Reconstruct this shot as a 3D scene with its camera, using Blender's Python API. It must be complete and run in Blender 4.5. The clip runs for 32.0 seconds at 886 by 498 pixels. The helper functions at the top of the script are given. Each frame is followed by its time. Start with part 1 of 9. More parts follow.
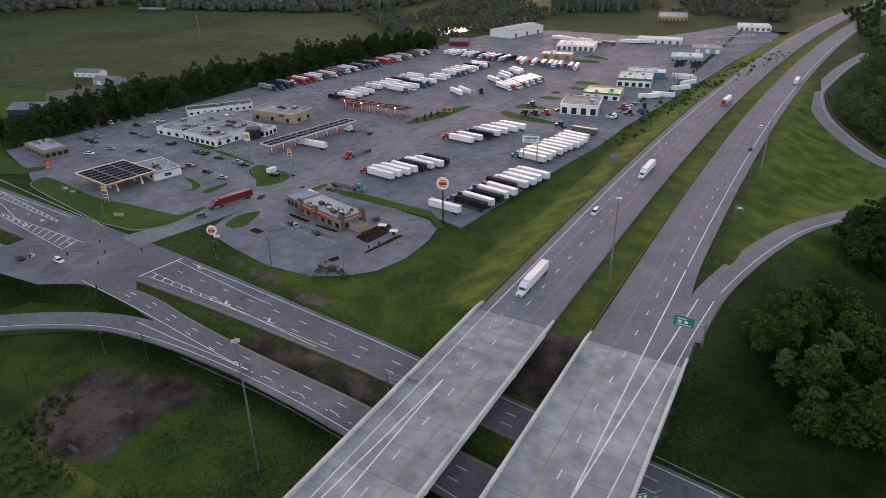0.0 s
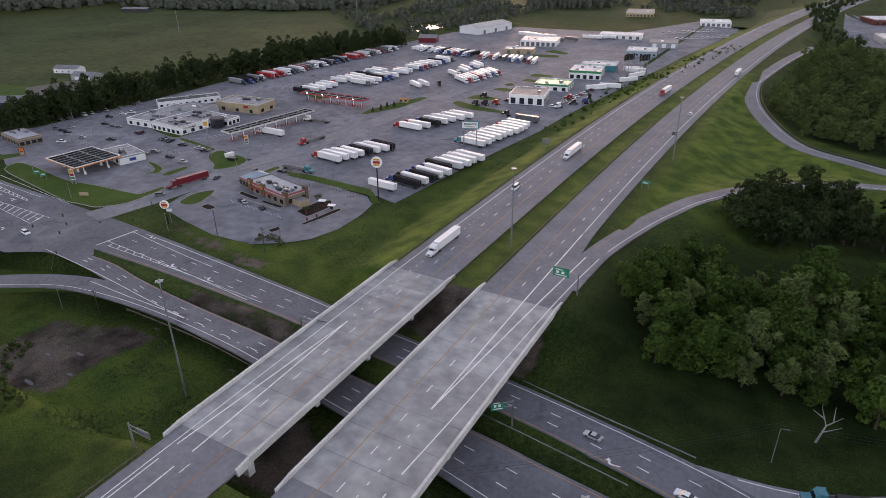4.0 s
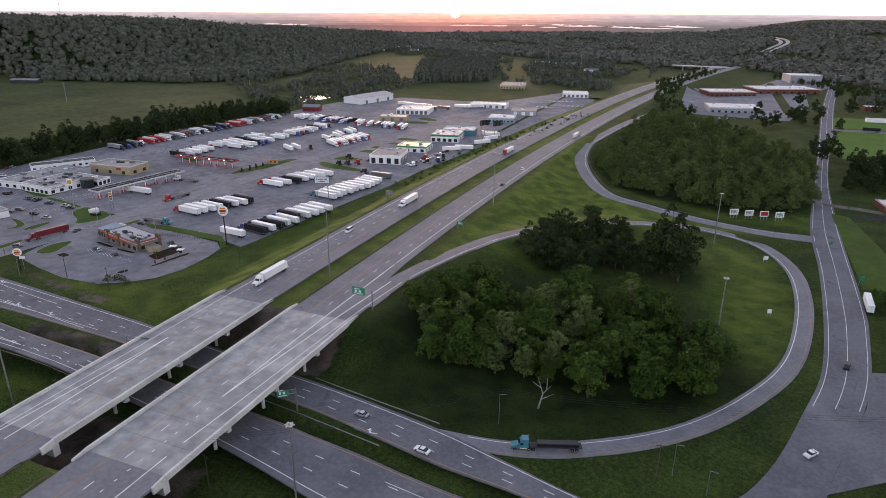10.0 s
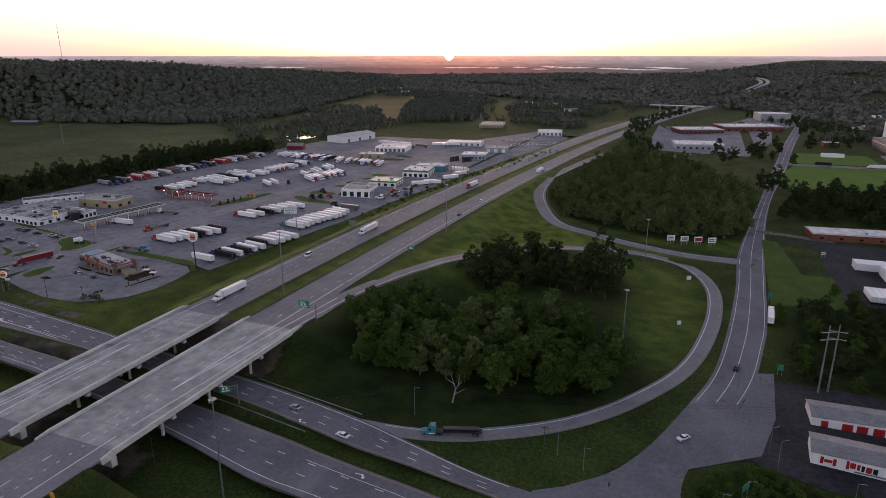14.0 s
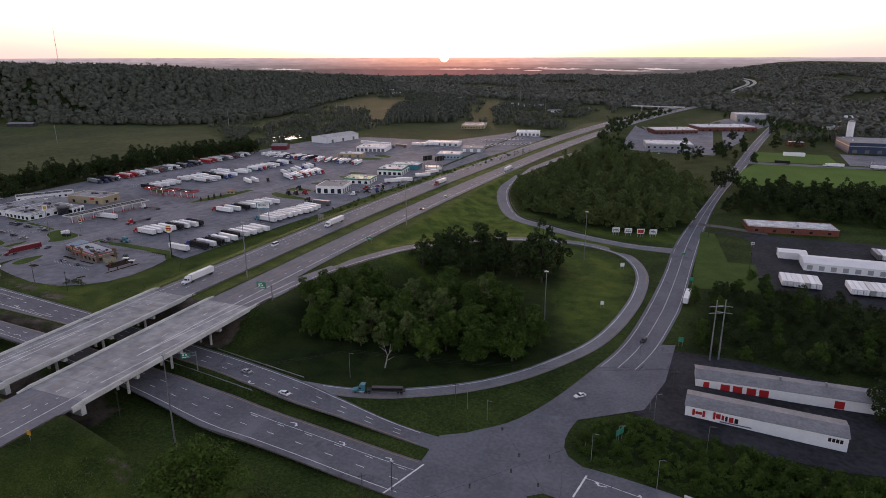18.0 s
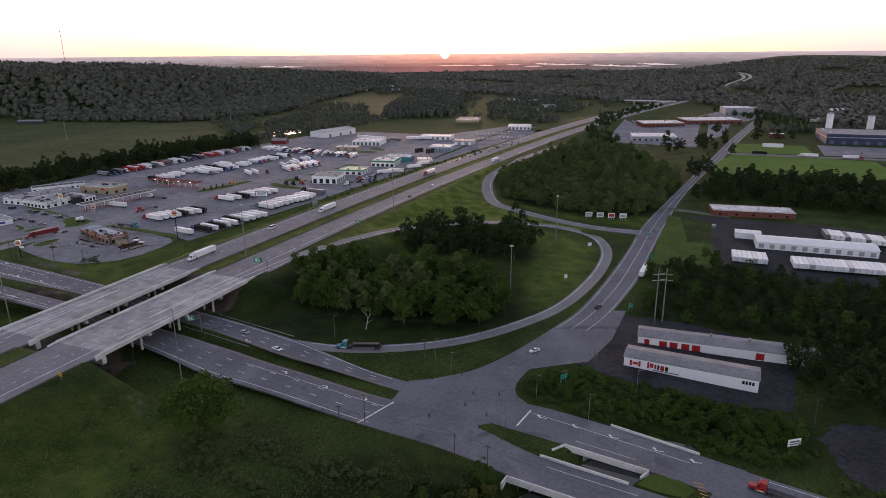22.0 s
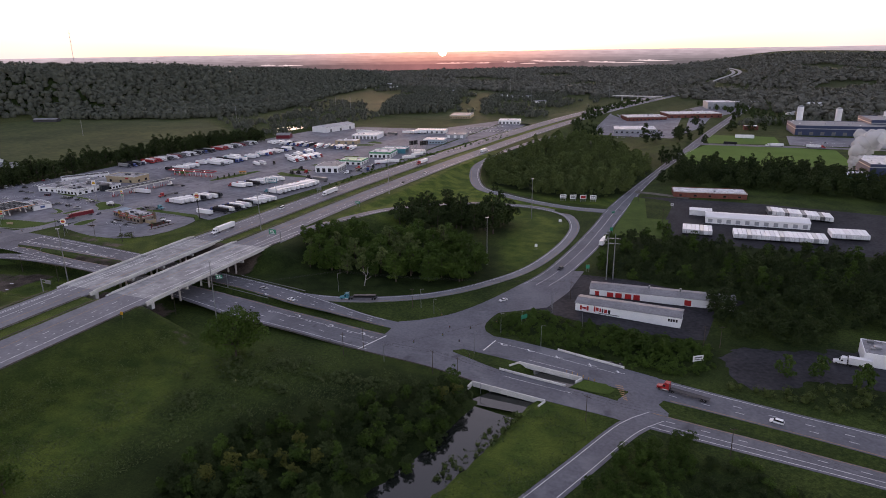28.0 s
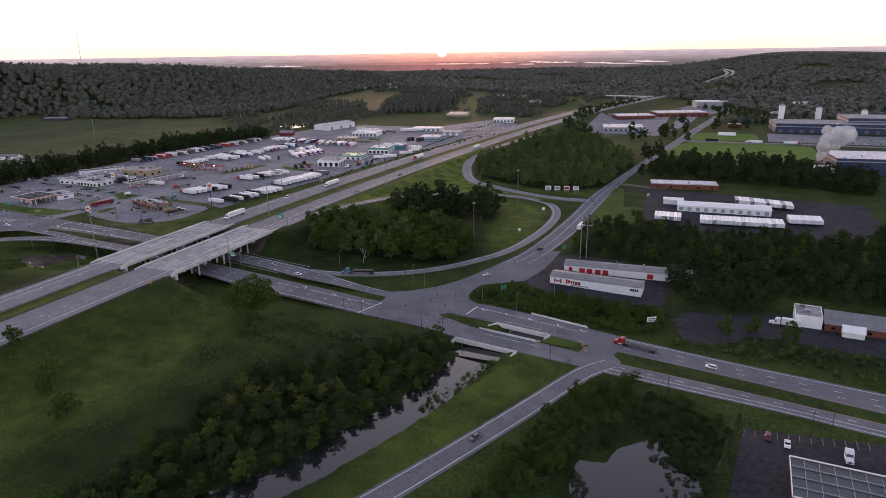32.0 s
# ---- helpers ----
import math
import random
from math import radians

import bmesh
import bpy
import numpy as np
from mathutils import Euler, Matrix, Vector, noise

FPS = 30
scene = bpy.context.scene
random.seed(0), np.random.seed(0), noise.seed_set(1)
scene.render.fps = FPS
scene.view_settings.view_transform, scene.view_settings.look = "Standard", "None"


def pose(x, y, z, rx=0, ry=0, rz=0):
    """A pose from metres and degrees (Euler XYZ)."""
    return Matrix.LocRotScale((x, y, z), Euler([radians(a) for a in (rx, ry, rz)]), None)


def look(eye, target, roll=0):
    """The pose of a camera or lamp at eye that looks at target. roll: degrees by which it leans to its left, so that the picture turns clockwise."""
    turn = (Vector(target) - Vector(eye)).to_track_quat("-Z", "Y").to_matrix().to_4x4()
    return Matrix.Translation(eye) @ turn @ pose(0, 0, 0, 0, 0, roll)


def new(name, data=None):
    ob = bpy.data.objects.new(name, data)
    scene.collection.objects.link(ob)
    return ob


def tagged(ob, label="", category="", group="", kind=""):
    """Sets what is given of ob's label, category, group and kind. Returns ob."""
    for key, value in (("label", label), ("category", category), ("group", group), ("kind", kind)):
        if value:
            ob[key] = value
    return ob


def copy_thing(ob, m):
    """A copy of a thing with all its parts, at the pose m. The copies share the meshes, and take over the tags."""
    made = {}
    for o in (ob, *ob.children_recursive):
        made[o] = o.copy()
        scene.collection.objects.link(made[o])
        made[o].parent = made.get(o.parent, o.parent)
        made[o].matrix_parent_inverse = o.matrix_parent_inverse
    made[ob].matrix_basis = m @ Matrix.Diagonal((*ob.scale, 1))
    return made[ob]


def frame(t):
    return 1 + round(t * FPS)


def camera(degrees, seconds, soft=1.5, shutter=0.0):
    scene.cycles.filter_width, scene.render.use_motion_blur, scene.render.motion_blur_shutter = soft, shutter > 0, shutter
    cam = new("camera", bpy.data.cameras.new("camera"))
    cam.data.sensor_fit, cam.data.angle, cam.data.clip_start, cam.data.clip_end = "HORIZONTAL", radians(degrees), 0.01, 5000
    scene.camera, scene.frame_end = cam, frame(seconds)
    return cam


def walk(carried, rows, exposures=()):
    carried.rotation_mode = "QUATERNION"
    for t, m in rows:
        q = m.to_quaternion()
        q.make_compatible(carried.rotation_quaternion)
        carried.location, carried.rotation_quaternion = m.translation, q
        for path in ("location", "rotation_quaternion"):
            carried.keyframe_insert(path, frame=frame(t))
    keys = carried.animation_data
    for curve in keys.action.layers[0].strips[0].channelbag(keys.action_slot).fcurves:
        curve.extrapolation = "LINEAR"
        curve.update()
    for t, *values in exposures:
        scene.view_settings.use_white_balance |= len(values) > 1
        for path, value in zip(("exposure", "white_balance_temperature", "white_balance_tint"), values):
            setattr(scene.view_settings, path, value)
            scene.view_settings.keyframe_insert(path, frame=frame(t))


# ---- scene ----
cam = camera(69.3, 32.0, 0.9)

PATH = [
    (0, (40.893, -149.723, 111.877), (39.988, -148.173, 110.994), -0.5),
    (1, (50.418, -152.622, 111.954), (49.515, -151.072, 111.07), -0.6),
    (2, (59.961, -155.569, 112.093), (59.061, -154.017, 111.209), -0.6),
    (3, (69.612, -158.647, 112.303), (68.717, -157.093, 111.419), -0.7),
    (6, (98.572, -167.944, 113.771), (97.721, -166.367, 112.881), -0.4),
    (7, (108.123, -171.227, 114.136), (107.443, -169.57, 113.246), 0.3),
    (8, (117.68, -174.663, 114.545), (117.004, -173.004, 113.654), 0.4),
    (9, (127.174, -178.397, 115.053), (126.485, -176.704, 114.241), 0.3),
    (10, (136.542, -182.597, 115.597), (135.835, -180.86, 114.903), 0.3),
    (11, (145.774, -187.19, 116.157), (145.054, -185.419, 115.568), 0.2),
    (12, (155.01, -192.014, 116.733), (154.29, -190.241, 116.15), 0.1),
    (13, (164.348, -197.029, 117.326), (163.629, -195.256, 116.744), 0.0),
    (14, (173.841, -202.152, 117.93), (173.121, -200.379, 117.349), 0.0),
    (17, (202.874, -217.796, 120.709), (202.152, -216.024, 120.128), -0.1),
    (18, (212.077, -223.353, 121.141), (211.358, -221.579, 120.563), -0.1),
    (19, (220.436, -229.587, 121.439), (219.715, -227.814, 120.858), -0.1),
    (20, (227.767, -236.669, 121.631), (227.043, -234.899, 121.047), -0.3),
    (21, (234.056, -244.536, 121.803), (233.329, -242.767, 121.216), -0.4),
    (22, (239.515, -252.9, 121.973), (238.786, -251.133, 121.385), -0.5),
    (23, (244.544, -261.563, 122.173), (243.815, -259.796, 121.583), -0.6),
    (24, (249.606, -270.437, 122.379), (248.877, -268.671, 121.789), -0.7),
    (25, (254.826, -279.551, 122.663), (254.097, -277.785, 122.071), -0.7),
    (28, (271.174, -307.807, 124.357), (270.445, -306.042, 123.762), -0.9),
    (29, (276.928, -317.427, 124.62), (276.196, -315.662, 124.027), -1.1),
    (30, (282.689, -327.132, 124.832), (281.955, -325.367, 124.241), -1.2),
    (31, (288.318, -336.893, 124.994), (287.585, -335.128, 124.406), -1.2),
    (32, (293.771, -346.691, 125.111), (293.041, -344.925, 124.518), -0.9),
]
EXPOSURES = [(0, 0.62, 7250, 29), (6, 0.84, 7220, 29), (9, 1.02, 7180, 29), (10, 0.75, 7150, 29), (11, 0.05, 7200, 32), (12, -0.08, 7200, 33), (14, 0.05, 7200, 33), (17, 0.18, 7200, 33), (24, 0.36, 7150, 34), (32, 0.52, 7100, 36)]
walk(cam, [(t, look(eye, target, roll)) for t, eye, target, roll in PATH], EXPOSURES)

# ---- sky, sun, exposure ----
SUN_AZ = 22.1          # degrees to the left of the highway's heading
SUN_EL = 4.0
sun_dir = Vector((-math.sin(radians(SUN_AZ)) * math.cos(radians(SUN_EL)), math.cos(radians(SUN_AZ)) * math.cos(radians(SUN_EL)), math.sin(radians(SUN_EL))))
world = bpy.data.worlds.new("dawn_sky")
scene.world = world
world.use_nodes = True
wn, wl = world.node_tree.nodes, world.node_tree.links
wn.clear()
sky = wn.new("ShaderNodeTexSky")
sky.sky_type, sky.sun_disc = "NISHITA", False
sky.sun_elevation, sky.sun_rotation = radians(SUN_EL), radians(-SUN_AZ)
sky.air_density, sky.dust_density, sky.ozone_density = 1.0, 0.8, 2.0
wbg = wn.new("ShaderNodeBackground")
wbg.inputs["Strength"].default_value = 0.46
wout = wn.new("ShaderNodeOutputWorld")
haze = wn.new("ShaderNodeHueSaturation")
haze.inputs["Saturation"].default_value = 0.62
wl.new(sky.outputs[0], haze.inputs["Color"])
# warm glow of the rising sun low in the sky
tex, dot_ = wn.new("ShaderNodeTexCoord"), wn.new("ShaderNodeVectorMath")
dot_.operation = "DOT_PRODUCT"
dot_.inputs[1].default_value = (-math.sin(radians(SUN_AZ)), math.cos(radians(SUN_AZ)), 0.0)
wl.new(tex.outputs["Generated"], dot_.inputs[0])
pw = wn.new("ShaderNodeMath")
pw.operation = "POWER"
pw.inputs[1].default_value = 900.0
wl.new(dot_.outputs["Value"], pw.inputs[0])
addg = wn.new("ShaderNodeMix")
addg.data_type, addg.blend_type = "RGBA", "ADD"
addg.inputs["B"].default_value = (2.6, 1.1, 0.35, 1)
wl.new(pw.outputs[0], addg.inputs["Factor"])
wl.new(haze.outputs[0], addg.inputs["A"])
# warm band along the horizon, yellow round the sun and rosy away from it
sep, low, side_ = wn.new("ShaderNodeSeparateXYZ"), wn.new("ShaderNodeMapRange"), wn.new("ShaderNodeMapRange")
wl.new(tex.outputs["Generated"], sep.inputs[0])
low.interpolation_type = "SMOOTHSTEP"
low.inputs["From Min"].default_value, low.inputs["From Max"].default_value = -0.01, 0.115
low.inputs["To Min"].default_value, low.inputs["To Max"].default_value = 0.94, 0.0
wl.new(sep.outputs["Z"], low.inputs["Value"])
side_.inputs["From Min"].default_value, side_.inputs["From Max"].default_value = 0.86, 0.985
wl.new(dot_.outputs["Value"], side_.inputs["Value"])
tone, addh = wn.new("ShaderNodeMix"), wn.new("ShaderNodeMix")
tone.data_type = addh.data_type = "RGBA"
tone.inputs["A"].default_value, tone.inputs["B"].default_value = (1.7, 1.4, 1.3, 1), (2.12, 1.68, 0.66, 1)
wl.new(side_.outputs[0], tone.inputs["Factor"])
wl.new(low.outputs[0], addh.inputs["Factor"])
wl.new(addg.outputs["Result"], addh.inputs["A"])
wl.new(tone.outputs["Result"], addh.inputs["B"])
wl.new(addh.outputs["Result"], wbg.inputs["Color"])
wl.new(wbg.outputs[0], wout.inputs["Surface"])
sun_lamp = new("sun", bpy.data.lights.new("sun", "SUN"))
sun_lamp.data.energy, sun_lamp.data.angle, sun_lamp.data.color = 0.5, radians(2), (1.0, 0.62, 0.38)
sun_lamp.matrix_world = look(tuple(sun_dir * 100), (0, 0, 0))

# ---- materials ----
def mat(name, col, col2=None, rough=0.8, metal=0.0, scale=0.3, fine=6.0, bump=0.0, random_tint=0.0, mix=1.0, spec=0.3, stain=None):
    """A surface of two tones mixed by a coarse and a fine noise, in metres of the world. stain: tone, scale, threshold, strength of blotches."""
    m = bpy.data.materials.new(name)
    m.use_nodes = True
    n, l = m.node_tree.nodes, m.node_tree.links
    b = n["Principled BSDF"]
    b.inputs["Roughness"].default_value = rough
    b.inputs["Metallic"].default_value = metal
    b.inputs["Specular IOR Level"].default_value = min(spec, 0.05) if rough >= 0.85 else spec
    if col2 is None:
        col2 = tuple(c * 0.82 for c in col)
    geo = n.new("ShaderNodeNewGeometry")
    t1, t2 = n.new("ShaderNodeTexNoise"), n.new("ShaderNodeTexNoise")
    t1.inputs["Scale"].default_value, t2.inputs["Scale"].default_value = scale, fine
    t1.inputs["Detail"].default_value, t2.inputs["Detail"].default_value = 6, 4
    for t in (t1, t2):
        l.new(geo.outputs["Position"], t.inputs["Vector"])
    add = n.new("ShaderNodeMath")
    add.operation = "ADD"
    l.new(t1.outputs[0], add.inputs[0])
    l.new(t2.outputs[0], add.inputs[1])
    ramp = n.new("ShaderNodeMapRange")
    ramp.inputs["From Min"].default_value, ramp.inputs["From Max"].default_value = 0.75, 1.25
    ramp.inputs["To Max"].default_value = mix
    l.new(add.outputs[0], ramp.inputs["Value"])
    mx = n.new("ShaderNodeMix")
    mx.data_type = "RGBA"
    mx.inputs["A"].default_value, mx.inputs["B"].default_value = (*col, 1), (*col2, 1)
    l.new(ramp.outputs[0], mx.inputs["Factor"])
    out = mx.outputs["Result"]
    for tone_, size_, edge, much in stain or ():
        ts, tr, tm = n.new("ShaderNodeTexNoise"), n.new("ShaderNodeMapRange"), n.new("ShaderNodeMix")
        ts.inputs["Scale"].default_value, ts.inputs["Detail"].default_value, ts.inputs["Distortion"].default_value = size_, 7, 0.6
        tr.inputs["From Min"].default_value, tr.inputs["From Max"].default_value = edge, edge + 0.09
        tr.inputs["To Max"].default_value = much
        tm.data_type = "RGBA"
        tm.inputs["B"].default_value = (*tone_, 1)
        l.new(geo.outputs["Position"], ts.inputs["Vector"])
        l.new(ts.outputs[0], tr.inputs["Value"])
        l.new(tr.outputs[0], tm.inputs["Factor"])
        l.new(out, tm.inputs["A"])
        out = tm.outputs["Result"]
    if random_tint:
        inf, hsv, mr = n.new("ShaderNodeObjectInfo"), n.new("ShaderNodeHueSaturation"), n.new("ShaderNodeMapRange")
        mr.inputs["To Min"].default_value, mr.inputs["To Max"].default_value = 1 - random_tint, 1 + random_tint
        l.new(inf.outputs["Random"], mr.inputs["Value"])
        l.new(mr.outputs[0], hsv.inputs["Value"])
        l.new(out, hsv.inputs["Color"])
        out = hsv.outputs[0]
    l.new(out, b.inputs["Base Color"])
    if bump:
        bp = n.new("ShaderNodeBump")
        bp.inputs["Strength"].default_value, bp.inputs["Distance"].default_value = bump, 0.2
        l.new(t2.outputs[0], bp.inputs["Height"])
        l.new(bp.outputs[0], b.inputs["Normal"])
    return m


def foliage(name, dark, light):
    """Leaves: a tone for every tree, drifts of tone across the crowns, and a little for every leaf clump."""
    m = bpy.data.materials.new(name)
    m.use_nodes = True
    n, l = m.node_tree.nodes, m.node_tree.links
    b = n["Principled BSDF"]
    b.inputs["Roughness"].default_value = 0.8
    b.inputs["Specular IOR Level"].default_value = 0.06
    geo, inf = n.new("ShaderNodeNewGeometry"), n.new("ShaderNodeObjectInfo")
    total = None
    for scale, weight in ((0.075, 0.42), (0.55, 0.34)):
        tx, mr = n.new("ShaderNodeTexNoise"), n.new("ShaderNodeMapRange")
        tx.inputs["Scale"].default_value, tx.inputs["Detail"].default_value = scale, 3
        mr.inputs["From Min"].default_value, mr.inputs["From Max"].default_value = 0.32, 0.68
        mr.inputs["To Max"].default_value = weight
        l.new(geo.outputs["Position"], tx.inputs["Vector"])
        l.new(tx.outputs[0], mr.inputs["Value"])
        if total is None:
            total = mr.outputs[0]
        else:
            ad = n.new("ShaderNodeMath")
            ad.operation = "ADD"
            l.new(total, ad.inputs[0])
            l.new(mr.outputs[0], ad.inputs[1])
            total = ad.outputs[0]
    for src, weight in ((geo.outputs["Random Per Island"], 0.22), (inf.outputs["Random"], 0.26)):
        ma = n.new("ShaderNodeMath")
        ma.operation = "MULTIPLY_ADD"
        ma.inputs[1].default_value = weight
        l.new(src, ma.inputs[0])
        l.new(total, ma.inputs[2])
        total = ma.outputs[0]
    mx = n.new("ShaderNodeMix")
    mx.data_type = "RGBA"
    mx.inputs["A"].default_value, mx.inputs["B"].default_value = (*dark, 1), (*light, 1)
    l.new(total, mx.inputs["Factor"])
    l.new(mx.outputs["Result"], b.inputs["Base Color"])
    return m


def glow(name, col, strength):
    m = bpy.data.materials.new(name)
    m.use_nodes = True
    b = m.node_tree.nodes["Principled BSDF"]
    b.inputs["Base Color"].default_value = (*col, 1)
    b.inputs["Emission Color"].default_value = (*col, 1)
    b.inputs["Emission Strength"].default_value = strength
    return m


def grassland():
    """Rough grass, with mown verges and an understorey darkened for shade, by their own weights in the ground's mesh.
    """
    m = mat("grass", (0.048, 0.072, 0.017), (0.017, 0.031, 0.009), 0.95, scale=0.05, fine=0.8, bump=0.8, spec=0.15)
    n, l = m.node_tree.nodes, m.node_tree.links
    b = n["Principled BSDF"]
    b.inputs["Specular IOR Level"].default_value = 0.05
    geo = n.new("ShaderNodeNewGeometry")
    blade, spot = n.new("ShaderNodeTexNoise"), n.new("ShaderNodeTexNoise")
    blade.inputs["Scale"].default_value, blade.inputs["Detail"].default_value = 2.2, 8
    spot.inputs["Scale"].default_value, spot.inputs["Detail"].default_value = 0.11, 5
    edge_ = n.new("ShaderNodeTexNoise")
    edge_.inputs["Scale"].default_value, edge_.inputs["Detail"].default_value = 0.22, 7
    for t in (blade, spot, edge_):
        l.new(geo.outputs["Position"], t.inputs["Vector"])
    out = b.inputs["Base Color"].links[0].from_socket
    # understorey tones are taken darker to hold the shade of the woods
    for cover, dark, light, tex_ in (("mown", (0.044, 0.084, 0.014), (0.128, 0.170, 0.028), spot), ("shaded_undergrowth", (0.008, 0.015, 0.005), (0.021, 0.034, 0.010), spot), ("dry", (0.05, 0.058, 0.022), (0.10, 0.10, 0.042), blade), ("earth", (0.036, 0.028, 0.023), (0.122, 0.097, 0.079), spot)):
        at, two, mx, rg = n.new("ShaderNodeAttribute"), n.new("ShaderNodeMix"), n.new("ShaderNodeMix"), n.new("ShaderNodeMapRange")
        at.attribute_name = cover
        two.data_type = mx.data_type = "RGBA"
        two.inputs["A"].default_value, two.inputs["B"].default_value = (*dark, 1), (*light, 1)
        rg.inputs["From Min"].default_value, rg.inputs["From Max"].default_value = 0.36, 0.64
        l.new(tex_.outputs[0], rg.inputs["Value"])
        l.new(rg.outputs[0], two.inputs["Factor"])
        if cover == "earth":
            # broken edge of the bare patches
            ad, cl = n.new("ShaderNodeMath"), n.new("ShaderNodeMapRange")
            ad.operation = "ADD"
            cl.inputs["From Min"].default_value, cl.inputs["From Max"].default_value = 0.86, 1.14
            l.new(at.outputs["Fac"], ad.inputs[0])
            l.new(edge_.outputs[0], ad.inputs[1])
            l.new(ad.outputs[0], cl.inputs["Value"])
            l.new(cl.outputs[0], mx.inputs["Factor"])
        else:
            l.new(at.outputs["Fac"], mx.inputs["Factor"])
        l.new(out, mx.inputs["A"])
        l.new(two.outputs["Result"], mx.inputs["B"])
        out = mx.outputs["Result"]
    hsv, rg = n.new("ShaderNodeHueSaturation"), n.new("ShaderNodeMapRange")
    rg.inputs["From Min"].default_value, rg.inputs["From Max"].default_value = 0.3, 0.7
    rg.inputs["To Min"].default_value, rg.inputs["To Max"].default_value = 0.6, 1.4
    l.new(blade.outputs[0], rg.inputs["Value"])
    l.new(rg.outputs[0], hsv.inputs["Value"])
    l.new(out, hsv.inputs["Color"])
    l.new(hsv.outputs[0], b.inputs["Base Color"])
    return m


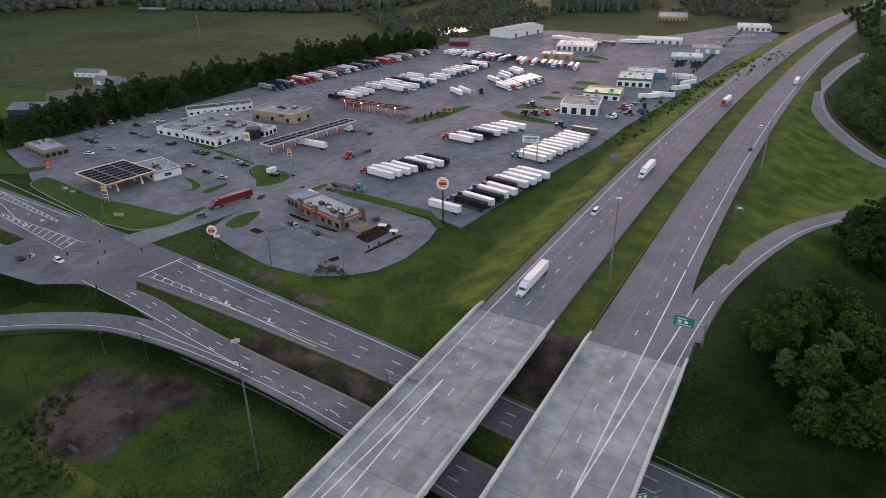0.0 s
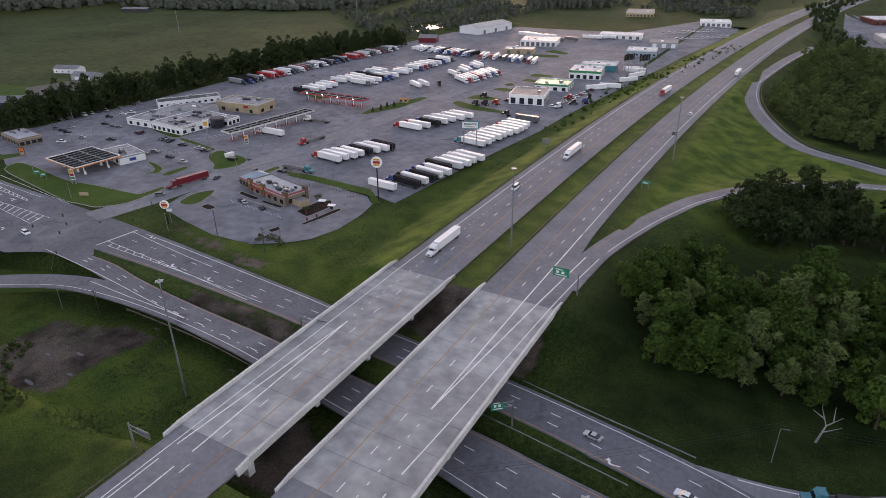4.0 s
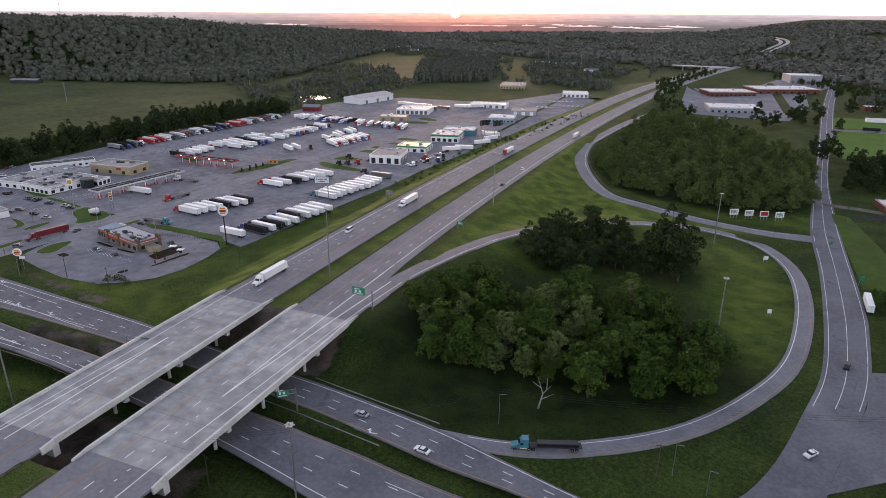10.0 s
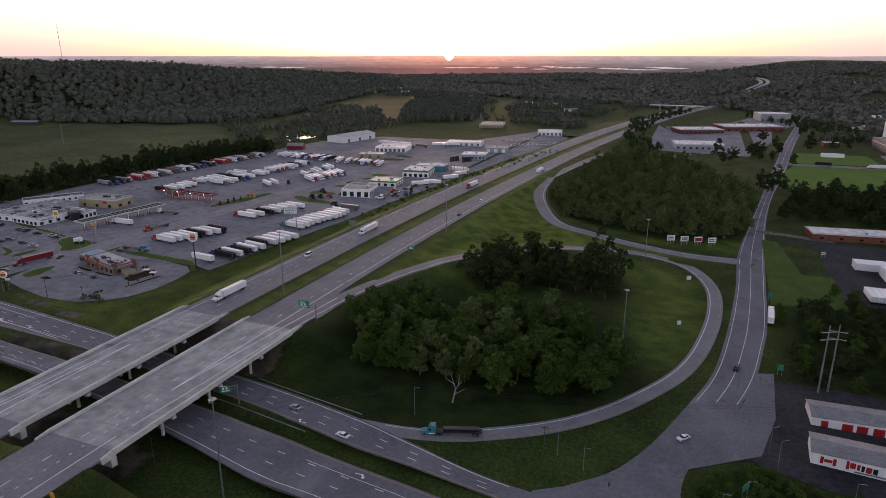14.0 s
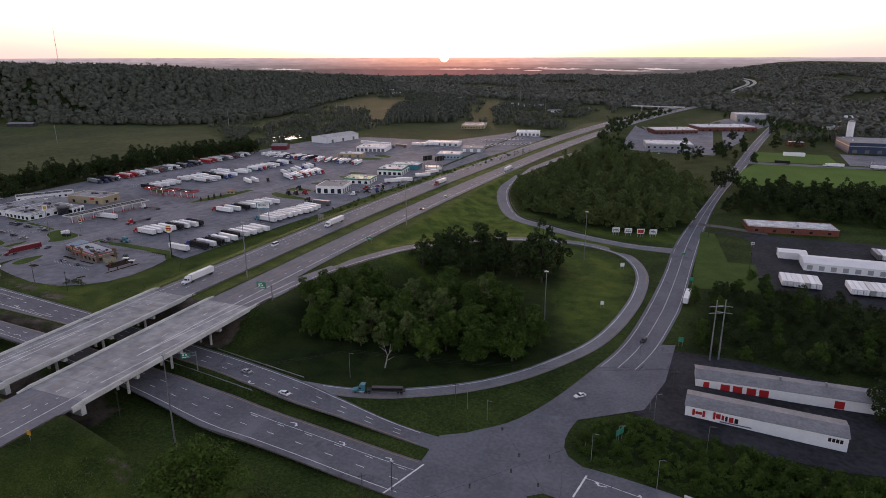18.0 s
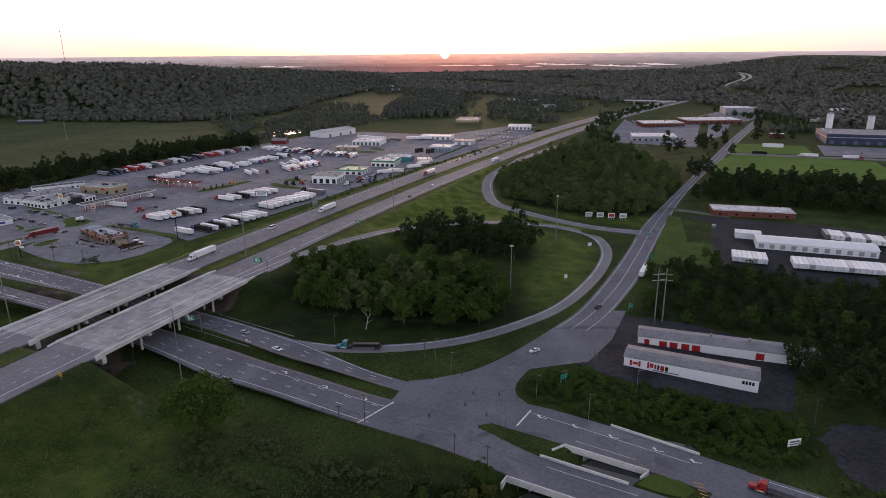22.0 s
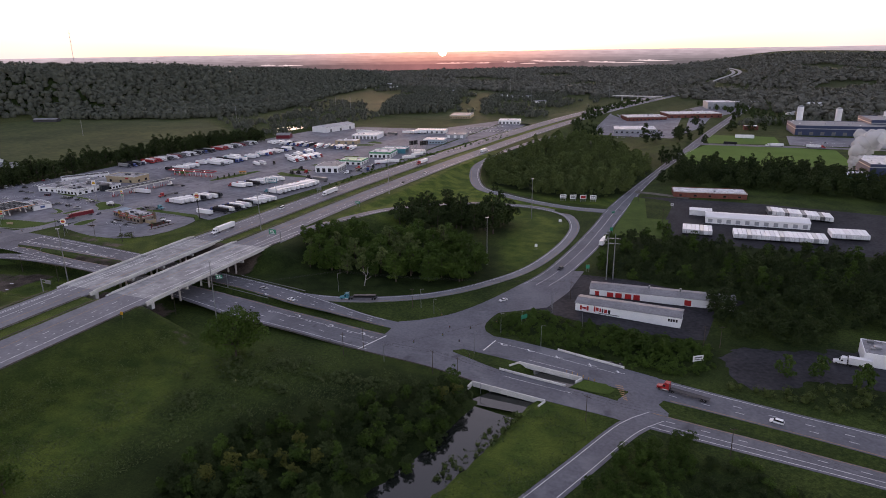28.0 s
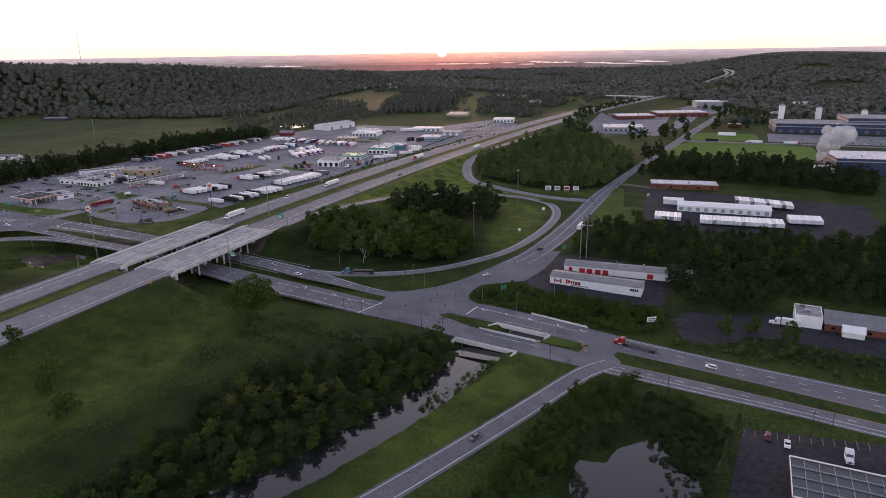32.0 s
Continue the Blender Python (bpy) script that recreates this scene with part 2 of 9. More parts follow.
M = {
    "grass": grassland(),
    "mown": mat("mown_grass", (0.066, 0.108, 0.022), (0.038, 0.070, 0.015), 0.9, scale=0.12, fine=1.5, bump=0.4),
    "field": mat("hay_field", (0.070, 0.088, 0.032), (0.030, 0.045, 0.016), 0.9, scale=0.012, fine=0.15, bump=0.3),
    "turf": mat("sports_turf", (0.085, 0.165, 0.028), (0.062, 0.125, 0.020), 0.9, scale=0.02, fine=0.6),
    "asphalt": mat("asphalt", (0.175, 0.175, 0.192), (0.12, 0.12, 0.135), 0.85, scale=0.06, fine=0.8, bump=0.15, spec=0.15, stain=(((0.07, 0.07, 0.078), 0.11, 0.63, 0.6), ((0.25, 0.25, 0.265), 0.05, 0.60, 0.4))),
    "highway": mat("highway_asphalt", (0.23, 0.23, 0.245), (0.165, 0.165, 0.18), 0.85, scale=0.08, fine=0.7, bump=0.15, spec=0.15),
    "lot": mat("worn_lot_asphalt", (0.235, 0.235, 0.258), (0.14, 0.14, 0.156), 0.85, scale=0.035, fine=0.22, bump=0.15, spec=0.15, stain=(((0.05, 0.05, 0.056), 0.09, 0.62, 0.5), ((0.045, 0.045, 0.05), 0.5, 0.66, 0.5), ((0.33, 0.33, 0.35), 0.06, 0.64, 0.35))),
    # access road: lighter base tone stands in for the sky's sheen on it
    "access": mat("sky_sheen_access_asphalt", (0.245, 0.245, 0.262), (0.175, 0.175, 0.19), 0.85, scale=0.06, fine=0.4, bump=0.1, spec=0.15, stain=(((0.10, 0.10, 0.106), 0.12, 0.62, 0.5), ((0.31, 0.31, 0.32), 0.09, 0.6, 0.4))),
    "dark_lot": mat("dark_asphalt", (0.052, 0.052, 0.058), (0.024, 0.024, 0.027), 0.85, scale=0.05, fine=0.5, bump=0.1),
    "concrete": mat("bridge_concrete", (0.40, 0.40, 0.395), (0.25, 0.25, 0.252), 0.85, scale=0.16, fine=0.30, bump=0.1, random_tint=0.10, spec=0.2),
    "parapet": mat("pale_concrete", (0.66, 0.65, 0.62), (0.46, 0.45, 0.43), 0.8, scale=0.15, fine=2),
    "kerb": mat("kerb_concrete", (0.32, 0.31, 0.29), (0.22, 0.21, 0.2), 0.85, scale=0.3, fine=3),
    "white_line": mat("white_road_paint", (0.80, 0.80, 0.78), (0.58, 0.58, 0.57), 0.6, scale=0.4, fine=3),
    "yellow_line": mat("yellow_road_paint", (0.45, 0.24, 0.09), (0.30, 0.19, 0.10), 0.6, scale=0.4, fine=3),
    "umber": mat("brown_stucco", (0.27, 0.22, 0.18), (0.19, 0.15, 0.12), 0.85, scale=0.3, fine=3),
    "pilaster": mat("brown_brick", (0.17, 0.125, 0.09), (0.11, 0.08, 0.06), 0.85, scale=0.4, fine=4),
    "mulch": mat("dark_bark_mulch", (0.045, 0.030, 0.022), (0.016, 0.012, 0.010), 0.95, scale=0.5, fine=3, bump=0.4),
    "dirt": mat("bare_dirt", (0.17, 0.135, 0.110), (0.070, 0.052, 0.041), 0.95, scale=0.11, fine=0.8, bump=0.25),
    "gravel": mat("gravel", (0.17, 0.16, 0.145), (0.085, 0.082, 0.07), 0.95, scale=0.3, fine=3, bump=0.4),
    "steel": mat("galvanised_steel", (0.33, 0.34, 0.35), (0.24, 0.25, 0.26), 0.45, 0.7, scale=0.5, fine=4),
    "rust": mat("weathered_guardrail", (0.16, 0.13, 0.11), (0.10, 0.085, 0.075), 0.7, 0.4, scale=0.5, fine=4),
    "wood": mat("weathered_pole_wood", (0.10, 0.08, 0.065), (0.06, 0.05, 0.04), 0.9, scale=1, fine=8),
    "bark": mat("bark", (0.09, 0.075, 0.06), (0.05, 0.04, 0.035), 0.9, scale=1, fine=6),
    "white_metal": mat("white_sheet_metal", (0.82, 0.82, 0.82), (0.72, 0.72, 0.73), 0.45, scale=0.2, fine=2, random_tint=0.08),
    "white_roof": mat("white_membrane_roof", (0.74, 0.74, 0.75), (0.36, 0.36, 0.38), 0.6, scale=0.22, fine=1.1),
    "patched_roof": mat("patched_grey_roof", (0.26, 0.26, 0.28), (0.14, 0.14, 0.15), 0.6, scale=0.16, fine=0.7, stain=(((0.62, 0.62, 0.64), 0.45, 0.60, 0.8), ((0.06, 0.06, 0.065), 0.25, 0.62, 0.6))),
    "pale_roof": mat("pale_grey_roof", (0.42, 0.43, 0.46), (0.28, 0.29, 0.32), 0.6, scale=0.3, fine=1.5),
    "grey_roof": mat("grey_roof", (0.24, 0.24, 0.25), (0.15, 0.15, 0.16), 0.7, scale=0.15, fine=1),
    "dark_roof": mat("dark_roof", (0.055, 0.055, 0.06), (0.03, 0.03, 0.035), 0.7, scale=0.2, fine=1.5),
    "black": mat("black_paint", (0.018, 0.018, 0.02), (0.012, 0.012, 0.013), 0.4, scale=0.5, fine=3),
    "rubber": mat("tyre_rubber", (0.02, 0.02, 0.02), (0.012, 0.012, 0.012), 0.85, scale=1, fine=8),
    "glass": mat("dark_glass", (0.02, 0.025, 0.03), (0.015, 0.018, 0.02), 0.08, scale=1, fine=3, spec=0.8),
    "chrome": mat("bright_metal", (0.6, 0.6, 0.6), (0.45, 0.45, 0.45), 0.25, 0.9, scale=1, fine=5),
    "navy": mat("navy_paint", (0.022, 0.032, 0.06), (0.018, 0.026, 0.05), 0.3, scale=0.5, fine=3),
    "red": mat("red_paint", (0.42, 0.025, 0.025), (0.33, 0.02, 0.02), 0.35, scale=0.5, fine=3),
    "maroon": mat("maroon_paint", (0.20, 0.02, 0.03), (0.15, 0.018, 0.025), 0.35, scale=0.5, fine=3),
    "blue": mat("blue_paint", (0.035, 0.08, 0.26), (0.03, 0.06, 0.2), 0.35, scale=0.5, fine=3),
    "teal": mat("teal_paint", (0.04, 0.22, 0.27), (0.035, 0.17, 0.21), 0.35, scale=0.5, fine=3),
    "silver": mat("silver_paint", (0.42, 0.43, 0.44), (0.36, 0.36, 0.37), 0.3, 0.3, scale=0.5, fine=3),
    "grey": mat("grey_paint", (0.14, 0.145, 0.15), (0.11, 0.11, 0.115), 0.35, scale=0.5, fine=3),
    "yellow": mat("yellow_paint", (0.60, 0.33, 0.03), (0.5, 0.27, 0.03), 0.4, scale=0.5, fine=3),
    "orange": mat("orange_paint", (0.65, 0.20, 0.03), (0.55, 0.17, 0.03), 0.4, scale=0.5, fine=3),
    "sign_green": mat("green_sign_sheet", (0.01, 0.22, 0.13), (0.01, 0.19, 0.11), 0.4, scale=1, fine=5),
    "green_trim": mat("green_trim_paint", (0.02, 0.24, 0.10), (0.02, 0.20, 0.08), 0.45, scale=0.4, fine=3),
    "tan": mat("tan_stucco", (0.42, 0.34, 0.22), (0.34, 0.27, 0.18), 0.85, scale=0.3, fine=3),
    "brick": mat("red_brick", (0.20, 0.075, 0.055), (0.14, 0.055, 0.045), 0.85, scale=0.4, fine=4),
    "blue_wall": mat("dark_blue_cladding", (0.03, 0.05, 0.11), (0.025, 0.04, 0.085), 0.5, scale=0.1, fine=1),
    "pale_blue": mat("pale_blue_cladding", (0.30, 0.38, 0.44), (0.24, 0.31, 0.36), 0.6, scale=0.2, fine=1.5),
    "grey_wall": mat("grey_cladding", (0.34, 0.35, 0.37), (0.27, 0.28, 0.30), 0.6, scale=0.2, fine=1.5),
    "canopy_top": mat("weathered_canopy_sheet", (0.05, 0.065, 0.07), (0.025, 0.032, 0.036), 0.4, scale=0.3, fine=2),
    "canopy_dark": mat("sooty_canopy_sheet", (0.030, 0.030, 0.034), (0.016, 0.016, 0.018), 0.9, scale=0.3, fine=2),
    "pink_red": mat("faded_red_paint", (0.46, 0.07, 0.085), (0.34, 0.05, 0.06), 0.5, scale=0.5, fine=3),
    "water": mat("still_water", (0.016, 0.019, 0.016), (0.010, 0.012, 0.011), 0.05, scale=0.05, fine=0.6, spec=0.45),
    "leaf": foliage("leaves", (0.013, 0.030, 0.008), (0.062, 0.110, 0.020)),
    "leaf_light": foliage("light_leaves", (0.029, 0.049, 0.018), (0.120, 0.160, 0.050)),
    # far leaves: paler and greyer than near ones, distance haze put into their colour
    "leaf_far_hazed": foliage("hazed_far_leaves", (0.074, 0.084, 0.066), (0.106, 0.115, 0.089)),
    "leaf_plain_hazed": foliage("hazed_plain_leaves", (0.104, 0.108, 0.092), (0.142, 0.142, 0.120)),
    "leaf_gold": foliage("yellowish_leaves", (0.05, 0.062, 0.014), (0.11, 0.12, 0.03)),
    "leaf_dark": foliage("dark_leaves", (0.010, 0.020, 0.008), (0.044, 0.066, 0.022)),
    "shrub": foliage("shrub_leaves", (0.024, 0.042, 0.012), (0.075, 0.10, 0.03)),
    "weeds": foliage("tall_weeds", (0.032, 0.056, 0.018), (0.088, 0.112, 0.044)),
}


# ---- the lie of the land ----
def hwc(y):
    """Shift of the highway to the right, as it bends away."""
    return 9.6e-5 * np.maximum(0.0, np.asarray(y, float) - 70) ** 2


def hwz(y):
    return np.interp(y, [-540, -89, 0, 450, 1200], [6, 8.6, 9.3, 6, 5.4])


def base(x, y):
    b = np.interp(x, [-540, -120, -55, 20, 100, 145, 195, 235, 260], [2.7, 3.1, 2.6, -1.2, -3.2, -5.4, -6.2, -7.3, -8])
    up = np.interp(y, [20, 160, 300, 700], [0, 3.3, 5, 6]) * np.interp(x, [100, 230], [0, 1])
    return b + up


def spline(pts, step=5.0):
    """A smooth line through control points of any number of values."""
    p = np.array(pts, float)
    p = np.vstack([2 * p[0] - p[1], p, 2 * p[-1] - p[-2]])
    out = []
    for i in range(1, len(p) - 2):
        n = max(2, int(np.linalg.norm(p[i + 1][:2] - p[i][:2]) / step))
        for k in range(n):
            t = k / n
            a, b, c, d = p[i - 1], p[i], p[i + 1], p[i + 2]
            out.append(0.5 * (2 * b + (c - a) * t + (2 * a - 5 * b + 4 * c - d) * t * t + (3 * b - a - 3 * c + d) * t ** 3))
    out.append(p[-2])
    return np.array(out)


# ramps: x, y, z, half width
LOOP = spline([(23.6, 14, 9.15, 4.2), (25.2, 42, 8.95, 4.6), (31.3, 72, 8.4, 4.5), (38.4, 97, 7.7, 4.4), (47.5, 121, 6.8, 4.3), (66, 151.5, 4.7, 4.2), (93, 180, 1.9, 4.0), (117, 197, -0.9, 4.0), (140, 205, -2.9, 3.9), (160, 200.5, -3.85, 3.8), (173, 190, -4.0, 3.8), (182.2, 171.5, -4.0, 3.7),
               (187.2, 148, -4.1, 3.7), (187.4, 117.5, -4.5, 3.7), (184.2, 88, -4.9, 3.7), (179.5, 64, -5.2, 3.6), (173.4, 46, -5.4, 3.6), (164, 28, -5.4, 3.6), (153.5, 11.6, -5.4, 3.6), (141.4, -3, -5.05, 3.6), (127.8, -14.7, -4.6, 3.7), (111.4, -26, -3.6, 3.6), (97.5, -32, -3.1, 3.4), (84, -34.5, -2.8, 3.2), (66, -36, -2.35, 3.0)])
RAMP = spline([(75, 600, 5.8, 5), (58, 523, 5.7, 5), (45, 434, 5.5, 5), (41, 387, 5.0, 5), (50, 319, 3.3, 5), (77, 254, 0.2, 5), (108, 236, -1.8, 5), (139, 224, -3.3, 5), (172, 213, -3.4, 5), (200, 210, -3.1, 6)])
CREEK = spline([(60, -330, 0), (120, -270, 0), (169, -213, 0), (185, -180, 0), (196, -148, 0), (203, -118, 0), (207, -95, 0), (211, -80, 0), (219, -65, 0), (232, -47, 0)], 6)
POND = (283.0, -166.0, 16.0, 28.0)


def _near(line, x, y, cols):
    """Distance to a line, and its values at the nearest point."""
    best = np.full(x.shape, 1e9)
    val = np.zeros(x.shape)
    wid = np.zeros(x.shape)
    for p in line:
        d = np.hypot(x - p[0], y - p[1])
        m = d < best
        best = np.where(m, d, best)
        val = np.where(m, p[2], val)
        if cols > 3:
            wid = np.where(m, p[3], wid)
    return best, val, wid


def land(x, y):
    """Height of the ground, with banks, ramps, creek, pond and far hills."""
    x, y = np.asarray(x, float), np.asarray(y, float)
    shape = np.broadcast(x, y).shape
    x, y = np.broadcast_to(x, shape).astype(float), np.broadcast_to(y, shape).astype(float)
    z = base(x, y)
    # bank of the highway, open under the bridges
    c, top = hwc(y), hwz(y) - 0.25
    side = np.maximum(np.maximum((-36.5 + c) - x, x - (29 + c)), 0)
    ends = np.minimum(np.where(y > -44, np.maximum(-2 - y, 0), np.maximum(y + 87, 0)), 1e6)
    bank = top - side / 3.0 - ends / 1.4
    median = np.clip(1 - np.abs(x - (-6 + c)) / 5.0, 0, 1) * 0.7 * ((y > 3) | (y < -92))
    z = np.maximum(z, bank - median)
    for line in (LOOP, RAMP):
        d, rz, w = _near(line, x, y, 4)
        k = np.clip((d - w - 1.5) / 22.0, 0, 1)
        near = (d < 30) & (y > np.interp(x, [-60, 24, 72, 92, 123, 140, 188], [-18, -24, -31, -36, -43, -44, -41])) & (x < np.interp(y, [-45, -26, -6, 24, 55, 100, 160, 226, 300], [140, 157, 167, 177, 186, 192, 197, 203, 215]))
        z = np.where(near & (side > 0.5), (rz - 0.22) * (1 - k) + z * k, z)
    # creek and pond
    d, _, _ = _near(CREEK, x, y, 3)
    z = z - np.clip(1.45 - np.clip(d - 6.0, 0, None) / 4.0, 0, 1) * 3.0
    # wide channel under the creek bridges
    mid = 207 + (y + 87) * 0.667
    z = np.where((y > -98) & (y < -42), np.minimum(z, -10.4 + np.clip((np.abs(x - mid) - 11.0) / 4.5, 0, 1) * 5.5 + np.clip((np.abs(y + 70) - 24) / 8, 0, 1) * 1.5), z)
    q = np.hypot((x - POND[0]) / POND[2], (y - POND[1]) / POND[3])
    th = np.arctan2(y - POND[1], x - POND[0])
    q = q / (1 + 0.2 * np.sin(2 * th + 1) + 0.14 * np.sin(5 * th) + 0.08 * np.sin(9 * th + 2))
    z = z - np.clip((1.25 - q) / 0.3, 0, 1) * 1.6
    # wooded hill on the sun's left, low ridges beyond
    r = np.hypot(x, y)
    foot = np.interp(y, [-400, 300, 577, 692, 1130, 1468, 2100, 3000], [-1500, -1080, -960, -780, -730, -740, -760, -800])
    hill = np.clip((foot - x) / 330.0, 0, 1)
    hill = hill * hill * (3 - 2 * hill)
    z = z + hill * (np.interp(y, [-400, 300, 800, 1030, 1460, 1720, 2200, 3000], [68, 88, 90, 82, 60, 46, 18, 0]) + 3.0 * np.sin(x / 130.0) + 3.0 * np.sin(y / 95.0 + x / 300.0))
    az = np.degrees(np.arctan2(x - 220, y + 240))
    east = np.clip((az + 7) / 14.0, 0, 1)
    z = z + np.clip((r - 1750) / 1900.0, 0, 1) ** 1.1 * east * east * (3 - 2 * east) * (70 + 10 * np.sin(x / 410.0) + 9 * np.sin(y / 333.0 + x / 700.0))
    z = z + np.clip((r - 1500) / 900.0, 0, 1) * (1 - east) * 8 * np.sin(x / 260.0) * np.sin(y / 310.0 + 1)
    return z


def zg(x, y):
    return float(land(x, y))


def link_mesh(name, verts, faces, material, parent=None, label=""):
    me = bpy.data.meshes.new(name)
    me.from_pydata([tuple(map(float, v)) for v in verts], [], [tuple(map(int, f)) for f in faces])
    me.materials.append(material)
    ob = new(name, me)
    if parent:
        ob.parent = parent
    if label:
        ob["label"] = label
    return ob


def axis(lo, hi, step, far_lo, far_hi, grow=1.13):
    a = list(np.arange(lo, hi + 0.1, step))
    s, v = step, hi
    while v < far_hi:
        s *= grow
        v += s
        a.append(min(v, far_hi))
    s, v = step, lo
    while v > far_lo:
        s *= grow
        v -= s
        a.insert(0, max(v, far_lo))
    return np.array(a)


gx, gy = axis(-420, 420, 4.0, -3300, 2600), axis(-330, 620, 4.0, -800, 4400)
GX, GY = np.meshgrid(gx, gy)
GZ = land(GX, GY)
nx, ny = len(gx), len(gy)
gi = np.arange(nx * ny).reshape(ny, nx)
gf = np.stack([gi[:-1, :-1], gi[:-1, 1:], gi[1:, 1:], gi[1:, :-1]], -1).reshape(-1, 4)
ground = link_mesh("ground", np.stack([GX, GY, GZ], -1).reshape(-1, 3), gf, M["grass"])
for poly in ground.data.polygons:
    poly.use_smooth = True
tagged(ground, "rough green grassland rolling out to the horizon", "ground", kind="structure")


# ---- what grows on the ground ----
def in_poly(poly, x, y):
    c = np.zeros(x.shape, bool)
    for (x0, y0), (x1, y1) in zip(poly, poly[1:] + poly[:1]):
        if y0 != y1:
            c ^= ((y0 > y) != (y1 > y)) & (x < (x1 - x0) * (y - y0) / (y1 - y0) + x0)
    return c


def soften(a, n):
    for _ in range(n):
        p = np.pad(a, 1, mode="edge")
        a = (p[:-2, 1:-1] + p[2:, 1:-1] + p[1:-1, :-2] + p[1:-1, 2:] + 2 * p[1:-1, 1:-1]) / 6
    return a


hc = hwc(GY)
west_bank = np.clip(1 - np.clip((-36 + hc) - GX - 3, 0, None) / 26.0, 0, 1) * ((GX < -34 + hc) & (GY > -3))
mown = np.maximum(west_bank, 0.85 * ((GX > -12 + hc) & (GX < 0 + hc)))
for poly, w in (([(27, 55), (45, 110), (90, 178), (130, 204), (190, 208), (140, 220), (80, 248), (46, 330), (38, 440), (26, 420), (24, 200)], 0.75),
                ([(150, 40), (172, 55), (184, 110), (176, 165), (150, 194), (112, 192), (112, 165), (140, 150), (148, 95), (156, 60)], 0.55),
                ([(40, 90), (60, 100), (110, 108), (112, 170), (70, 152), (46, 122)], 0.4),
                ([(-36, -92), (-120, -60), (-90, -54), (-40, -60)], 0.35), ([(62, -100), (30, -130), (29, -330), (70, -330), (70, -200)], 0.35),
                ([(60, 325), (84, 262), (140, 238), (200, 226), (208, 262), (120, 258), (84, 284), (64, 340)], 0.5),
                ([(217, -88), (250, -92), (236, -130), (214, -190), (196, -232), (190, -200), (206, -130)], 0.45),
                ([(40, -100), (100, -95), (80, -130), (96, -170), (90, -230), (40, -330), (34, -200)], 0.45), ([(150, -82), (186, -88), (150, -110)], 0.3),
                ([(-150, -4), (-84, -14), (-40, -22), (-36, 0), (-40, 200), (-58, 200), (-72, 60), (-82, 8)], 0.38), ([(-190, -58), (-130, -58), (-90, -60), (-36, -62), (-36, -120), (-110, -112), (-190, -104)], 0.4)):
    mown = np.maximum(mown, w * in_poly(poly, GX, GY))
# dark growth below woods and thickets and on banks, shade included in its tone
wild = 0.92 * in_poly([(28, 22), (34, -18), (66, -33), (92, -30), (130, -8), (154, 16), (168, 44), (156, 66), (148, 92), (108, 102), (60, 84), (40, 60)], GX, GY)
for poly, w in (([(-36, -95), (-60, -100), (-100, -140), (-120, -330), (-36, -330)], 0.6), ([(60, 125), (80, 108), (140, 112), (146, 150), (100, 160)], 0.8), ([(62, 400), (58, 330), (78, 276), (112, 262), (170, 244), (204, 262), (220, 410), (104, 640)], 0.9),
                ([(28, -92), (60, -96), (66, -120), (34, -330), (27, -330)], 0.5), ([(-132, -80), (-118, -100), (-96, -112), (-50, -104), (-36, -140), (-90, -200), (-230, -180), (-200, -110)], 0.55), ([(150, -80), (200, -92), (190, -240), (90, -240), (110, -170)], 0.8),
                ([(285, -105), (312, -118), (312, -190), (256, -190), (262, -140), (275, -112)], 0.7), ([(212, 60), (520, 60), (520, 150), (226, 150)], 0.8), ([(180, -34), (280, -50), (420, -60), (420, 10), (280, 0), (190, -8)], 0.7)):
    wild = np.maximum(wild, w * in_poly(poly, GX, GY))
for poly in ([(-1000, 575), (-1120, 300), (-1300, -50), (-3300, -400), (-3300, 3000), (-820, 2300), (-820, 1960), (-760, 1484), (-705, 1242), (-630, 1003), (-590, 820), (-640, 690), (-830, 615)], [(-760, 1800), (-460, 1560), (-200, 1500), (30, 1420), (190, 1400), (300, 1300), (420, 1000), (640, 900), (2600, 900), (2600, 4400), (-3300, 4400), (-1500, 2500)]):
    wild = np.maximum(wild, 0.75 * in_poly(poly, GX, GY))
dry = 0.6 * in_poly([(-1100, 560), (-900, 60), (-420, 60), (-400, 330), (-600, 700)], GX, GY) + 0.35 * (np.abs(GX - (-6 + hc)) < 5) + 0.15 * (GY > 700)
earth = np.zeros(GX.shape)
for poly, w in (([(-122, -92), (-129, -82), (-131, -72), (-127, -64), (-122, -61), (-116, -64), (-109, -60), (-102, -57), (-95, -56.5), (-88, -58), (-90, -66), (-94, -74), (-91, -87), (-104, -97)], 0.95), ([(-98, -36.5), (-70, -37), (-36, -38), (-36, -46), (-64, -45), (-90, -43)], 0.8),
                ([(-148, -1), (-134, -2), (-110, -6), (-92, -6.5), (-82, -8), (-83, -16), (-100, -13.5), (-120, -10), (-142, -6)], 0.72), ([(-36, -20), (26, -24), (26, -1), (-36, -1)], 0.9), ([(-36, -87), (24, -87), (24, -72), (-36, -62)], 0.9),
                ([(36, -92), (60, -100), (64, -116), (50, -106)], 0.45), ([(60, -130), (74, -120), (92, -128), (86, -140)], 0.3)):
    earth = np.maximum(earth, w * in_poly(poly, GX, GY))
for nm, a, k in (("mown", mown, 2), ("shaded_undergrowth", wild, 5), ("dry", dry, 2), ("earth", earth, 1)):
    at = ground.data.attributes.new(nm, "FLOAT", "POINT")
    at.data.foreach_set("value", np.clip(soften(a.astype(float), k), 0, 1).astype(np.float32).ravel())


# ---- roads ----
def road_z(x, y):
    return float(base(x, y)) + 0.14


